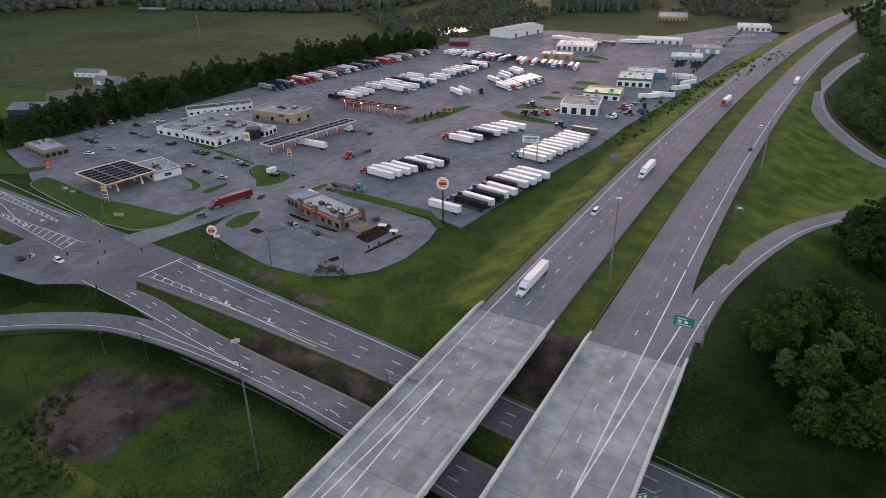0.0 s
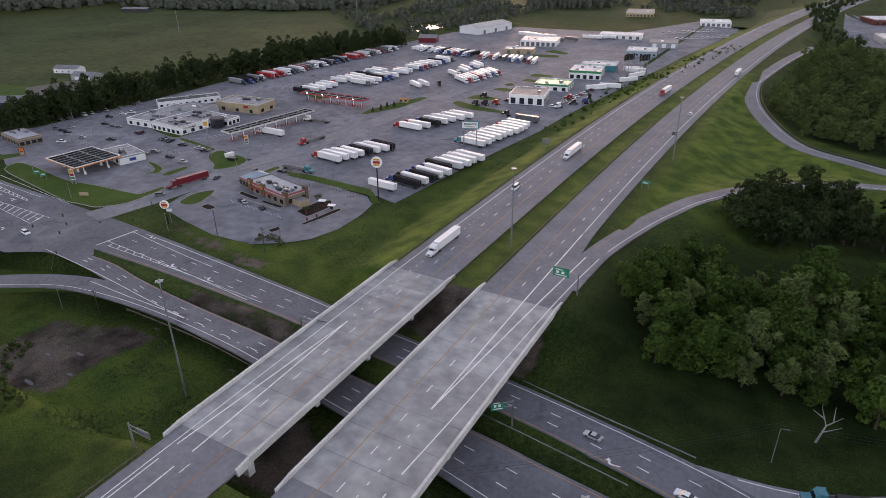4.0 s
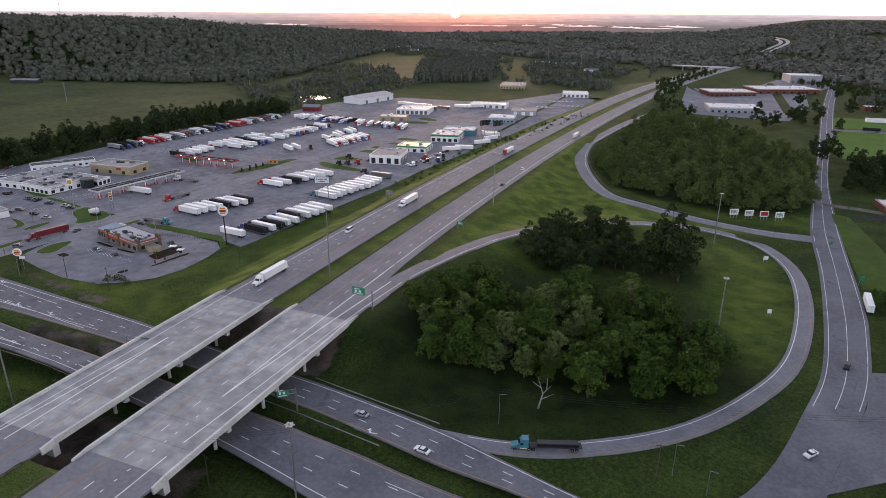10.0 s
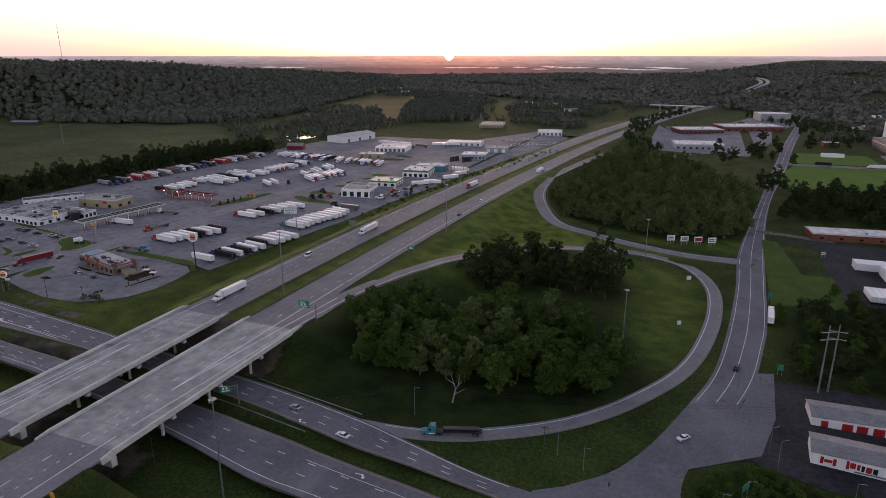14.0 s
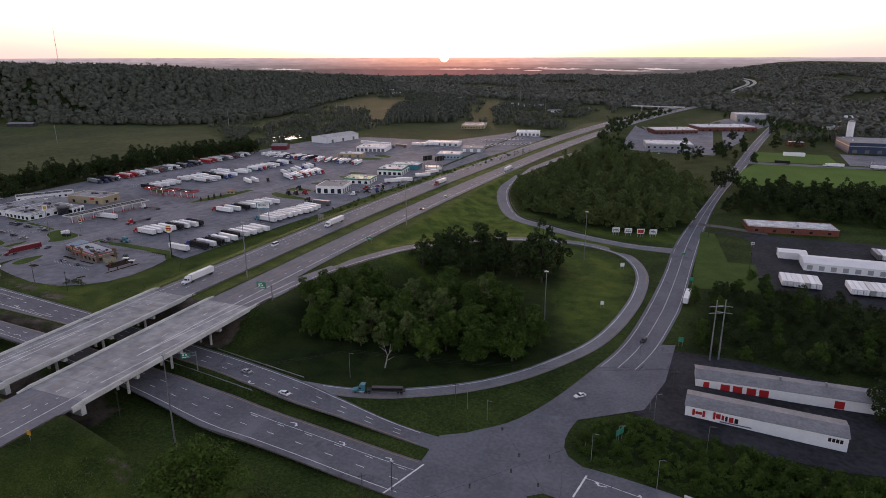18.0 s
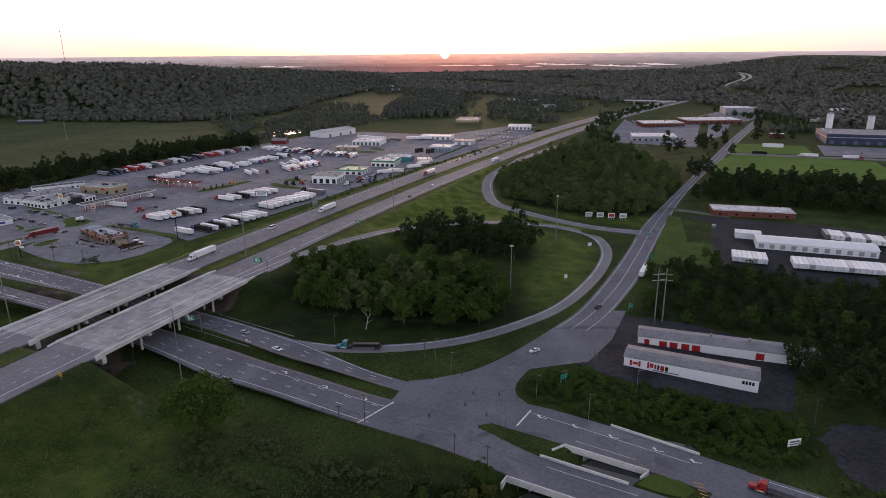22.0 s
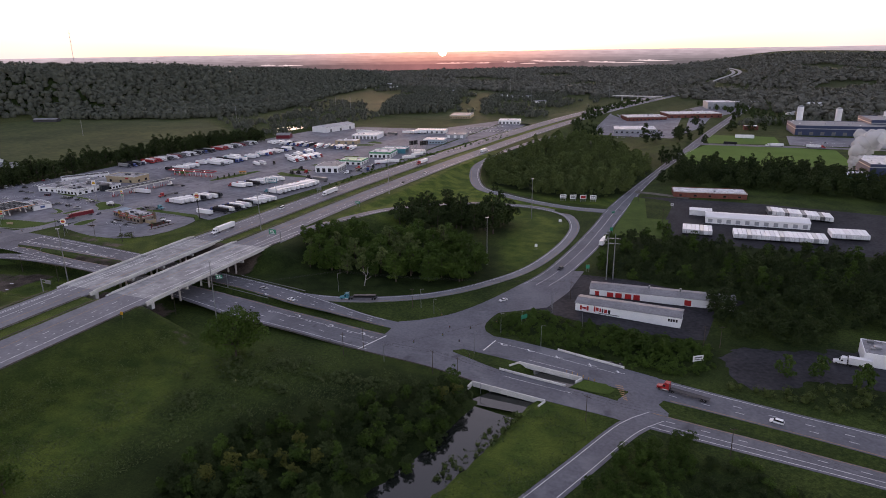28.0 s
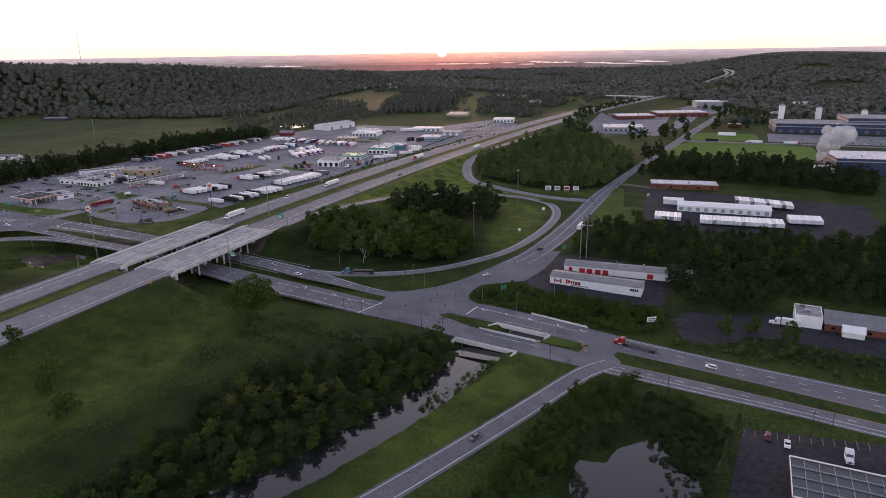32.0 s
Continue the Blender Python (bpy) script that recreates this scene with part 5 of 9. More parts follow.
def rounded(poly, times=2):
    """The polygon with its corners cut round."""
    for _ in range(times):
        poly = [q for a, b in zip(poly, poly[1:] + poly[:1]) for q in ((a[0] * 0.8 + b[0] * 0.2, a[1] * 0.8 + b[1] * 0.2), (a[0] * 0.2 + b[0] * 0.8, a[1] * 0.2 + b[1] * 0.8))]
    return poly


# grass islands of the lots, each with its kerb
for poly, mt, lab in (([(-282.4, 3.3), (-287.9, 9.3), (-288.3, 15.4), (-273.3, 14.9), (-236.2, 9.0), (-219.3, 11.9), (-189, 13.5), (-186.6, 14.8), (-185.9, 27.4), (-182, 24.6), (-182, 3.5), (-190.2, -6.3), (-200.5, -6.7), (-209.6, -8.1), (-243.3, -2.8)], "mown", "mown grass verge beside the petrol station"),
                      ([(-162, 15.3), (-164.7, 24.6), (-162.9, 30.7), (-159.2, 35.3), (-155.8, 29.5), (-152.6, 19.2), (-155.8, 14.9)], "mown", "mown grass island by the burger restaurant entrance"),
                      ([(-183.8, 55.5), (-178.8, 59.6), (-175.6, 67), (-177.9, 75.7), (-185.4, 79.3), (-195.2, 79.9), (-206, 82.6), (-206, 73.5), (-199.9, 67.5), (-188.9, 62.3)], "mown", "mown grass island with the fuel signs"),
                      ([(-247.2, 85.7), (-244, 89.3), (-218.5, 84.1), (-209, 82), (-209, 79.5), (-215.1, 80.2)], "mown", "narrow grass strip between car rows"),
                      ([(-160, 49.4), (-157.9, 55.3), (-157.6, 76.6), (-152.7, 74), (-155.2, 58.4), (-156.7, 48.7)], "mown", "narrow grass strip beside the access road"),
                      ([(-227.1, 48.8), (-219.9, 49), (-207.5, 44.9), (-204.1, 38.1), (-211, 33.4), (-208.5, 39), (-212.7, 43.1)], "mown", "curved grass island beside the shop"),
                      ([(-200.8, 37.3), (-201.8, 42.8), (-200.4, 53.5), (-196.7, 51.9), (-195.7, 40.1), (-198.1, 36.8)], "mown", "small grass island by the access road"),
                      ([(-279, 93), (-264, 89), (-249, 86), (-247, 95), (-250, 103), (-276, 96)], "mown", "dull grass before the travel plaza"),
                      ([(-142.5, 239.5), (-141.6, 248.4), (-124, 241), (-99.1, 235.8), (-98.3, 228.8), (-126.2, 228.1)], "mown", "grass island by the repair shop"),
                      ([(-140.5, 259.5), (-138, 272.6), (-115.1, 267), (-114.8, 261.2), (-134.9, 256.3)], "mown", "grass island by the repair shop"),
                      ([(-136.8, 292.4), (-131.2, 302.4), (-118.3, 299.3), (-122.2, 290.4)], "mown", "small grass island beside the access road"),
                      ([(-135.6, 313.5), (-131.8, 320.8), (-125.5, 315.7), (-128.4, 309)], "mown", "small grass island beside the access road"),
                      ([(-129.7, 332.9), (-126.5, 342.4), (-113.9, 338.1), (-116, 331.5)], "mown", "small grass island beside the access road"),
                      ([(-130, 352.2), (-130.1, 365.4), (-109, 363.7), (-114.3, 352.5)], "mown", "grass island by the green building"),
                      ([(-165.7, 440.6), (-164.2, 458), (-140, 460), (-140, 446)], "mown", "grass patch by the white building"),
                      ([(-165.4, 474), (-159.5, 489.4), (-137.7, 476.3), (-137.6, 465)], "mown", "grass patch by the white building")):
    line_ = rounded(poly)
    flat("grass_island", line_, M[mt], 0.22, lab, "grass")
    kb = ribbon("kerb", np.array([(*p, 0, 0.16) for p in line_ + line_[:2]]), 0.27, M["kerb"], zf=lambda x, y: zg(x, y), skirt=0.3)
    tagged(kb, "pale concrete kerb round a grass island", "kerb", kind="structure")
for poly, mt, lab in (([(-275, 97), (-257, 91), (-251, 103), (-266, 105)], "dirt", "planted bed before the travel plaza"),
                      ([(-379, 41), (-347, 26.5), (-322, 19.5), (-310, 18.3), (-302.6, 26.2), (-298.5, 22.6), (-302.2, 10.7), (-312.4, 5.8), (-380, 10)], "mown", "mown grass before the diner"),
                      ([(-190, -84), (-186, -54), (-172, -48.5), (-163, -44.5), (-146, -45.5), (-136, -47.5), (-142, -51), (-157, -59.5), (-171, -70)], "mown", "grass island beside the slip ramp"),
                      ([(234, -67), (243, -67), (247, -70), (245, -75), (238, -75.5), (230, -74.5)], "mown", "small grass tip with marker posts by the creek bridges"),
                      ([(-147, 71.5), (-131, 73), (-94, 71), (-80, 60), (-82, 56), (-90, 64.5), (-126, 66.6), (-141, 67)], "mown", "grass strip behind the burger restaurant"),
                      ([(-252, 212), (-236, 206), (-232, 216), (-250, 222)], "mown", "small grass patch beside the red canopy"),
                      ([(-182, 184.5), (-184, 197), (-172, 245), (-165, 247), (-168.5, 210), (-178.5, 186.5)], "mown", "planted strip with small conifers")):
    flat("grass_island" if mt == "mown" else "planting_bed", poly, M[mt], 0.22 if mt == "mown" else 0.26, lab, "grass")
ragged = lambda poly, amp, seed: [(x + random.Random(seed + 7 * i).uniform(-amp, amp), y + random.Random(seed + 13 * i).uniform(-amp, amp)) for i, (x, y) in enumerate((p[0], p[1]) for p in spline(poly + poly[:1], 2.2)[:-1])]


for x, y, a_, b_ in ((-103, -90, 3.0, 0.9), (-112, -79, 1.8, 0.7), (-103, -74, 2.2, 0.7), (-96, -82, 1.6, 0.6)):
    rg_ = random.Random(int(x * 3 + y))
    flat("puddle", [(x + a_ * math.cos(t_) * rg_.uniform(0.6, 1.2), y + b_ * math.sin(t_) * rg_.uniform(0.6, 1.2)) for t_ in np.linspace(0, 6.0, 12)], M["water"], 0.115, "shallow rain puddle on the bare earth", "puddle", 6)
flat("hay_field", [(-1050, 560), (-990, 300), (-900, 120), (-640, 60), (-420, 110), (-400, 230), (-398, 330), (-420, 520), (-600, 640), (-840, 690)], M["field"], 0.10, "pale mown hay field below the wooded hill", "field", 40)
flat("lawn", [(-560, 60), (-440, 40), (-430, 110), (-450, 140), (-560, 120)], M["mown"], 0.14, "green lawn around the farm buildings", "lawn", 30)
flat("gravel_yard", [(-480, 130), (-430, 100), (-400, 60), (-392, 90), (-440, 160), (-470, 175)], M["gravel"], 0.18, "gravel farm yard with scattered cars", "yard", 20)
flat("hay_field", [(-560, 1000), (-330, 820), (-160, 780), (-100, 820), (-240, 1000), (-480, 1300)], M["field"], 0.10, "pale meadow beyond the warehouse", "field", 50)
flat("hay_field", [(-40, 760), (30, 740), (90, 900), (110, 1100), (60, 1140), (-10, 960)], M["field"], 0.10, "pale meadow beside the far highway", "field", 40)

flat("sports_field", [(250, 455), (246, 520), (254, 560), (270, 612), (330, 625), (420, 606), (422, 500), (366, 470), (300, 460)], M["turf"], 0.12, "bright mown sports field", "field", 20)
flat("sports_field", [(266, 632), (276, 720), (360, 720), (362, 640)], M["turf"], 0.12, "bright mown lawn before the plant", "field", 20)
flat("parking_lot", [(372, 640), (376, 735), (560, 735), (560, 640)], M["lot"], 0.12, "grey asphalt car park of the plant", "parking lot", 20)
flat("road", [(250, 612), (262, 628), (420, 632), (600, 626), (600, 614), (420, 618)], M["asphalt"], 0.16, "narrow asphalt lane past the sports field", "road", 20)
flat("parking_lot", [(222, 268), (246, 262), (250, 250), (246, 160), (300, 146), (400, 150), (420, 205), (420, 262), (320, 276), (250, 276)], M["dark_lot"], 0.12, "dark asphalt trailer yard", "parking lot")
flat("driveway", [(180, -15), (184, -12), (193, -5), (202, 2), (208, 28), (210, 64), (204, 62), (198, 36), (190, 14), (183, -6)], M["asphalt"], 0.16, "grey asphalt apron to the storage buildings", "driveway", 5)
flat("driveway", [(214, 292), (216, 284), (262, 276), (262, 284)], M["gravel"], 0.2, "pale gravel driveway to the brick building", "driveway")
flat("lawn", [(217, 268), (214, 142), (250, 148), (250, 200), (234, 198), (226, 264)], M["mown"], 0.22, "mown lawn beside the side road", "lawn", 5)
flat("parking_lot", [(206, 58), (203, 20), (196, -1), (204, -5), (222, -9), (262, -11), (280, -8), (284, 26), (300, 48), (240, 60)], M["dark_lot"], 0.10, "dark asphalt forecourt of the storage buildings", "parking lot", 10)
flat("parking_lot", ragged([(286, -24), (294, -12), (303, -9), (329, -3), (341, 2), (420, 2), (420, -38), (354, -34), (327, -33), (308, -46), (295, -48)], 1.6, 31), M["dark_lot"], 0.10, "dark broken asphalt lot with puddles", "parking lot", 12)
flat("parking_lot", [(316, -118), (312, -150), (309, -175), (316, -230), (460, -230), (460, -130), (362, -112)], M["dark_lot"], 0.10, "dark asphalt petrol station forecourt", "parking lot", 14)
flat("parking_lot", [(100, 770), (120, 690), (225, 660), (262, 820), (272, 960), (320, 1090), (330, 1190), (250, 1210), (190, 1000), (100, 940)], M["lot"], 0.12, "grey asphalt car park of the stores", "parking lot", 24)


# ---- buildings ----
def building(cx, cy, L, Wd, H, rot, wall, roof, label, category="building", name="building", hvac=0, bands=(), win=(), gable=0.0, z=None, group="", seed=0, sign=None):
    """A block with a parapet round a flat roof, or a low gable. win: (side, count, width, sill, head) rows; bands: (z0, z1, material)."""
    zb = (zg(cx, cy) if z is None else z) + 0.1
    b = thing(name, Matrix.Translation((cx, cy, zb)) @ Matrix.Rotation(radians(rot), 4, "Z"), label, category, group)
    h, w = L / 2, Wd / 2
    bm = bmesh.new()
    if gable:
        prism(bm, [(-w, -0.5), (w, -0.5), (w, H), (0, H + gable), (-w, H)], -h, h)
        bmesh.ops.rotate(bm, verts=bm.verts[:], cent=(0, 0, 0), matrix=Matrix.Rotation(radians(-90), 3, "Z"))
        part("wall", bm, M[wall], b)
        bm = bmesh.new()
        t = 0.18
        prism(bm, [(-w - 0.4, H - 0.1), (0, H + gable + 0.02), (w + 0.4, H - 0.1), (w + 0.4, H + t - 0.1), (0, H + gable + t), (-w - 0.4, H + t - 0.1)], -h - 0.4, h + 0.4)
        bmesh.ops.rotate(bm, verts=bm.verts[:], cent=(0, 0, 0), matrix=Matrix.Rotation(radians(-90), 3, "Z"))
        part("roof", bm, M[roof], b)
    else:
        box(bm, -h, h, -w, w, -0.6, H - 0.5)
        part("wall", bm, M[wall], b)
        bm = bmesh.new()
        box(bm, -h + 0.3, h - 0.3, -w + 0.3, w - 0.3, H - 0.5, H - 0.35)
        part("roof", bm, M[roof], b)
        for dims in ((-h, h, -w, -w + 0.3), (-h, h, w - 0.3, w), (-h, -h + 0.3, -w + 0.3, w - 0.3), (h - 0.3, h, -w + 0.3, w - 0.3)):
            boxpart("parapet", (*dims, H - 0.5, H), M[wall], b)
    for z0, z1, m in bands:
        bm = bmesh.new()
        e = 0.06
        box(bm, -h - e, h + e, -w - e, -w, z0, z1)
        box(bm, -h - e, h + e, w, w + e, z0, z1)
        box(bm, -h - e, -h, -w, w, z0, z1)
        box(bm, h, h + e, -w, w, z0, z1)
        part("trim_band", bm, M[m], b)
    for side, n, ww_, z0, z1, m in win:
        for i in range(n):
            f = (i + 0.5) / n
            u = (-h + L * f) if side in "sn" else (-w + Wd * f)
            a = ww_ / 2
            d = {"s": (u - a, u + a, -w - 0.05, -w + 0.1), "n": (u - a, u + a, w - 0.1, w + 0.05), "w": (-h - 0.05, -h + 0.1, u - a, u + a), "e": (h - 0.1, h + 0.05, u - a, u + a)}[side]
            boxpart("window" if m == "glass" else "door", (*d, z0, z1), M[m], b)
    rg = random.Random(seed + int(cx))
    for i in range(hvac):
        ux, uy, s = rg.uniform(-h + 2.5, h - 2.5), rg.uniform(-w + 2, w - 2), rg.uniform(0.6, 1.5)
        bm = bmesh.new()
        box(bm, ux - s, ux + s, uy - s * 0.7, uy + s * 0.7, H - 0.36, H + rg.uniform(0.4, 1.1))
        part("roof_unit", bm, M[rg.choice(["dark_roof", "grey", "steel"] if roof in ("patched_roof", "pale_roof") else ["steel", "grey_wall", "white_metal"])], b, bevel=0.08)
    if sign:
        side, u, z0, sw, sh, m = sign
        d = {"s": (u - sw / 2, u + sw / 2, -w - 0.16, -w - 0.07), "e": (h + 0.07, h + 0.16, u - sw / 2, u + sw / 2)}[side]
        boxpart("sign_panel", (*d, z0, z0 + sh), M[m], b, "plain coloured sign panel")
    return b


def canopy(cx, cy, L, Wd, H, rot, fascia, top, label, posts, grid=(8, 1), pumps=True, islands=2, band_=None):
    """A fuel canopy: fascia, ribbed top, posts, pumps on islands."""
    b = thing("fuel_canopy", Matrix.Translation((cx, cy, lot_z(cx, cy))) @ Matrix.Rotation(radians(rot), 4, "Z"), label, "canopy")
    h, w = L / 2, Wd / 2
    for d in ((-h, h, -w, -w + 0.25), (-h, h, w - 0.25, w), (-h, -h + 0.25, -w, w), (h - 0.25, h, -w, w)):
        boxpart("fascia", (*d, H - 0.9, H), M[fascia], b)
        if band_:
            boxpart("fascia_band", (d[0] - 0.03, d[1] + 0.03, d[2] - 0.03, d[3] + 0.03, H - 0.93, H - 0.42), M[band_], b, "orange fascia band")
    boxpart("ceiling_panel", (-h + 0.2, h - 0.2, -w + 0.2, w - 0.2, H - 0.85, H - 0.7), M["white_metal"], b)
    boxpart("top_sheet", (-h + 0.25, h - 0.25, -w + 0.25, w - 0.25, H - 0.69, H - 0.5), M[top], b)
    gx_, gy_ = grid
    for i in range(1, gx_):
        x = -h + L * i / gx_
        boxpart("roof_beam", (x - 0.07, x + 0.07, -w + 0.25, w - 0.25, H - 0.5, H - 0.2), M["steel"], b)
    for j in range(1, gy_ + 1):
        y = -w + Wd * j / (gy_ + 1)
        boxpart("roof_beam", (-h + 0.25, h - 0.25, y - 0.15, y + 0.15, H - 0.499, H - 0.149), M["steel"], b)
    for i in range(posts):
        x = -h + L * (i + 0.5) / posts
        for y in (-w * 0.5, w * 0.5) if islands > 1 else (0,):
            bm = bmesh.new()
            box(bm, x - 0.2, x + 0.2, y - 0.2, y + 0.2, 0, H - 0.85)
            part("post", bm, M["white_metal"], b)
            boxpart("pump_island", (x - 1.6, x + 1.6, y - 0.6, y + 0.6, -0.05, 0.18), M["kerb"], b, bevel=0.05)
            for u in (-1.2, 0.6) if pumps == "red" else (0.6,):
                boxpart("fuel_pump", (x + u, x + u + 0.6, y - 0.3, y + 0.3, 0.18, 1.9), M["pink_red" if pumps == "red" else "white_metal"], b, bevel=0.05)
            if pumps == "red":
                bm = bmesh.new()
                for u in (-2.0, 2.0):
                    for v in (-2.6, 2.6):
                        cyl(bm, (x + u, y + v, 0), (x + u, y + v, 1.1), 0.16, n=8)
                part("bollards", bm, M["pink_red"], b, "faded red bollards")
    return b


canopy(-247, 27, 29, 25, 6.0, -6, "white_metal", "canopy_dark", "petrol station canopy with an orange fascia and dark ribbed top", 4, (7, 2), band_="orange")
building(-242, 47, 22, 14, 4.6, -14, "white_metal", "patched_roof", "small white petrol station shop with a grey roof", "shop", "shop", 5, [(3.6, 4.4, "grey_wall")], [("s", 3, 2.6, 0.6, 2.8, "glass"), ("e", 1, 3.5, 1.2, 2.8, "blue")])
building(-326.5, 39.5, 25, 13, 5.0, -9, "umber", "pale_roof", "brown brick diner with a pale worn roof", "restaurant", "diner", 6, [(3.9, 4.5, "tan")], [("s", 6, 2.6, 0.8, 2.8, "glass"), ("e", 4, 2.4, 0.8, 2.8, "glass")])
building(-291, 116, 27, 42, 4.6, 3, "white_metal", "patched_roof", "low white restaurant wing of the travel plaza", "travel plaza", "travel_plaza", 14, [(3.6, 4.2, "parapet")], [("s", 4, 2.6, 0.6, 2.6, "glass"), ("w", 6, 2.4, 0.6, 2.6, "glass")], group="travel plaza blocks")
plaza = building(-263, 111, 28, 36, 5.4, -4, "white_metal", "patched_roof", "white shop wing of the travel plaza with many roof units", "travel plaza", "travel_plaza", 18, [(4.7, 5.2, "parapet")], [("s", 6, 2.6, 0.6, 2.8, "glass"), ("e", 6, 2.4, 0.6, 2.6, "glass")], group="travel plaza blocks")
building(-280, 132, 24, 15, 6.6, 3, "grey_wall", "grey_roof", "raised grey middle block of the travel plaza", "travel plaza", "travel_plaza", 5, group="travel plaza blocks")
building(-247, 126, 13, 11, 4.2, 5, "white_metal", "patched_roof", "white entrance wing of the travel plaza", "entrance wing", "entrance_wing", 2, [(3.2, 3.8, "parapet")], [("s", 3, 2.4, 0.4, 2.8, "glass"), ("e", 3, 2.4, 0.4, 2.8, "glass")])
word = bpy.data.curves.new("lettering", "FONT")
word.body, word.size, word.extrude, word.align_x = "RESTAURANT", 1.5, 0.03, "CENTER"
word.materials.append(M["black"])
word_ob = new("lettering", word)
word_ob.parent = plaza
word_ob.matrix_parent_inverse = Matrix.Identity(4)
word_ob.matrix_local = Matrix.Translation((14.12, -11, 3.2)) @ Matrix.Rotation(radians(90), 4, "Z") @ Matrix.Rotation(radians(90), 4, "X")
dm = thing("round_porch", pose(-245, 117, lot_z(-245, 117)), "dark round porch at the travel plaza entrance", "porch")
bm = bmesh.new()
cyl(bm, (0, 0, 0), (0, 0, 5.2), 4.2, n=20)
part("wall", bm, M["glass"], dm)
bm = bmesh.new()
cyl(bm, (0, 0, 5.2), (0, 0, 6.0), 4.6, 4.3, 20)
part("roof_rim", bm, M["dark_roof"], dm)
building(-313, 153, 43, 12, 4.6, 57, "white_metal", "dark_roof", "long white shop building with a dark roof", "building", "long_building", 3, [], [("s", 10, 1.8, 1.2, 2.6, "glass")])
building(-263, 160, 36, 19, 6.2, 5, "tan", "patched_roof", "tan stucco building with a pale roof", "building", "stucco_building", 5, [(6.0, 6.6, "parapet")], [("s", 3, 2.5, 0.5, 2.8, "glass"), ("e", 2, 3.0, 0.8, 3.0, "glass")], sign=("s", 8, 3.6, 4.2, 1.6, "red"))
canopy(-210, 128, 66, 9.5, 6.2, 82, "parapet", "canopy_dark", "long diesel canopy with a dark ribbed top", 8, (16, 1), "red", 1)
building(-174.4, 226.6, 6.5, 3.2, 3.0, 22, "tan", "orange", "small kiosk with an orange roof in the planted strip", "kiosk", "kiosk", 0, [(2.3, 2.95, "orange")], [("s", 2, 1.4, 0.9, 2.0, "glass")])
red_canopy = canopy(-217, 200.5, 56, 9, 6.2, -1, "pink_red", "canopy_dark", "diesel canopy with a faded red fascia", 8, (8, 1), "red", 1)
for u in (-21, -7, 7, 21):
    # lit floodlights along the red canopy
    boxpart("floodlight", (u - 0.5, u + 0.5, -4.75, -4.55, 6.2, 6.6), glow("lamp_glow", (1.0, 0.95, 0.85), 6.0), red_canopy, "lit white floodlight")
bk = building(-128, 45, 30, 13, 5.2, -14, "umber", "pale_roof", "brown burger restaurant with a faded red roof band", "restaurant", "burger_restaurant", 13, [(4.5, 5.1, "pink_red"), (4.1, 4.3, "parapet")], [("s", 6, 2.4, 0.7, 2.7, "glass"), ("e", 2, 2.2, 0.7, 2.7, "glass")])
hall = thing("dining_room", pose(-147, 50.5, lot_z(-147, 50.5), 0, 0, -14), "glazed dining room with a pale blue hipped roof", "dining room")
boxpart("wall", (-5, 5, -6, 6, -0.2, 3.7), M["umber"], hall)
for u in (-4.2, -1.4, 1.4, 4.2):
    boxpart("window", (u - 1.1, u + 1.1, -6.06, -5.9, 0.7, 3.0), M["glass"], hall)
boxpart("trim_band", (-5.15, 5.15, -6.15, 6.15, 3.7, 4.3), M["pink_red"], hall)
bm = bmesh.new()
ring = [bm.verts.new(p) for p in ((-5.1, -6.1, 4.3), (5.1, -6.1, 4.3), (5.1, 6.1, 4.3), (-5.1, 6.1, 4.3))]
tip = [bm.verts.new((0, -1, 6.6)), bm.verts.new((0, 1, 6.6))]
for fc in ((ring[0], ring[1], tip[0]), (ring[1], ring[2], tip[1], tip[0]), (ring[2], ring[3], tip[1]), (ring[3], ring[0], tip[0], tip[1]), ring[::-1]):
    bm.faces.new(fc)
part("hipped_roof", bm, M["pale_blue"], hall, "pale blue hipped roof")
for u, v_ in ((-13.4, -6.2), (-2.5, -6.3), (14.2, 5.4), (14.2, -5.4)):
    # brown pilasters with round emblems
    tower = boxpart("pilaster", (u - 1.5, u + 1.5, v_ - 0.7, v_ + 0.7, -0.1, 6.3), M["pilaster"], bk, "brown brick pilaster", 0.06)
    if v_ < -6:
        bm = bmesh.new()
        cyl(bm, (u, v_ - 0.85, 4.7), (u, v_ - 0.68, 4.7), 1.0, n=16)
        part("emblem", bm, M["yellow"], tower, "round yellow and red emblem")
        boxpart("emblem_band", (u - 0.75, u + 0.75, v_ - 0.9, v_ - 0.84, 4.4, 5.0), M["red"], tower)
for u0, u1 in ((-12.0, -4.2), (0.0, 6.0)):
    boxpart("awning", (u0, u1, -7.6, -6.5, 3.0, 3.25), M["red"], bk, "red window awning", 0.04)
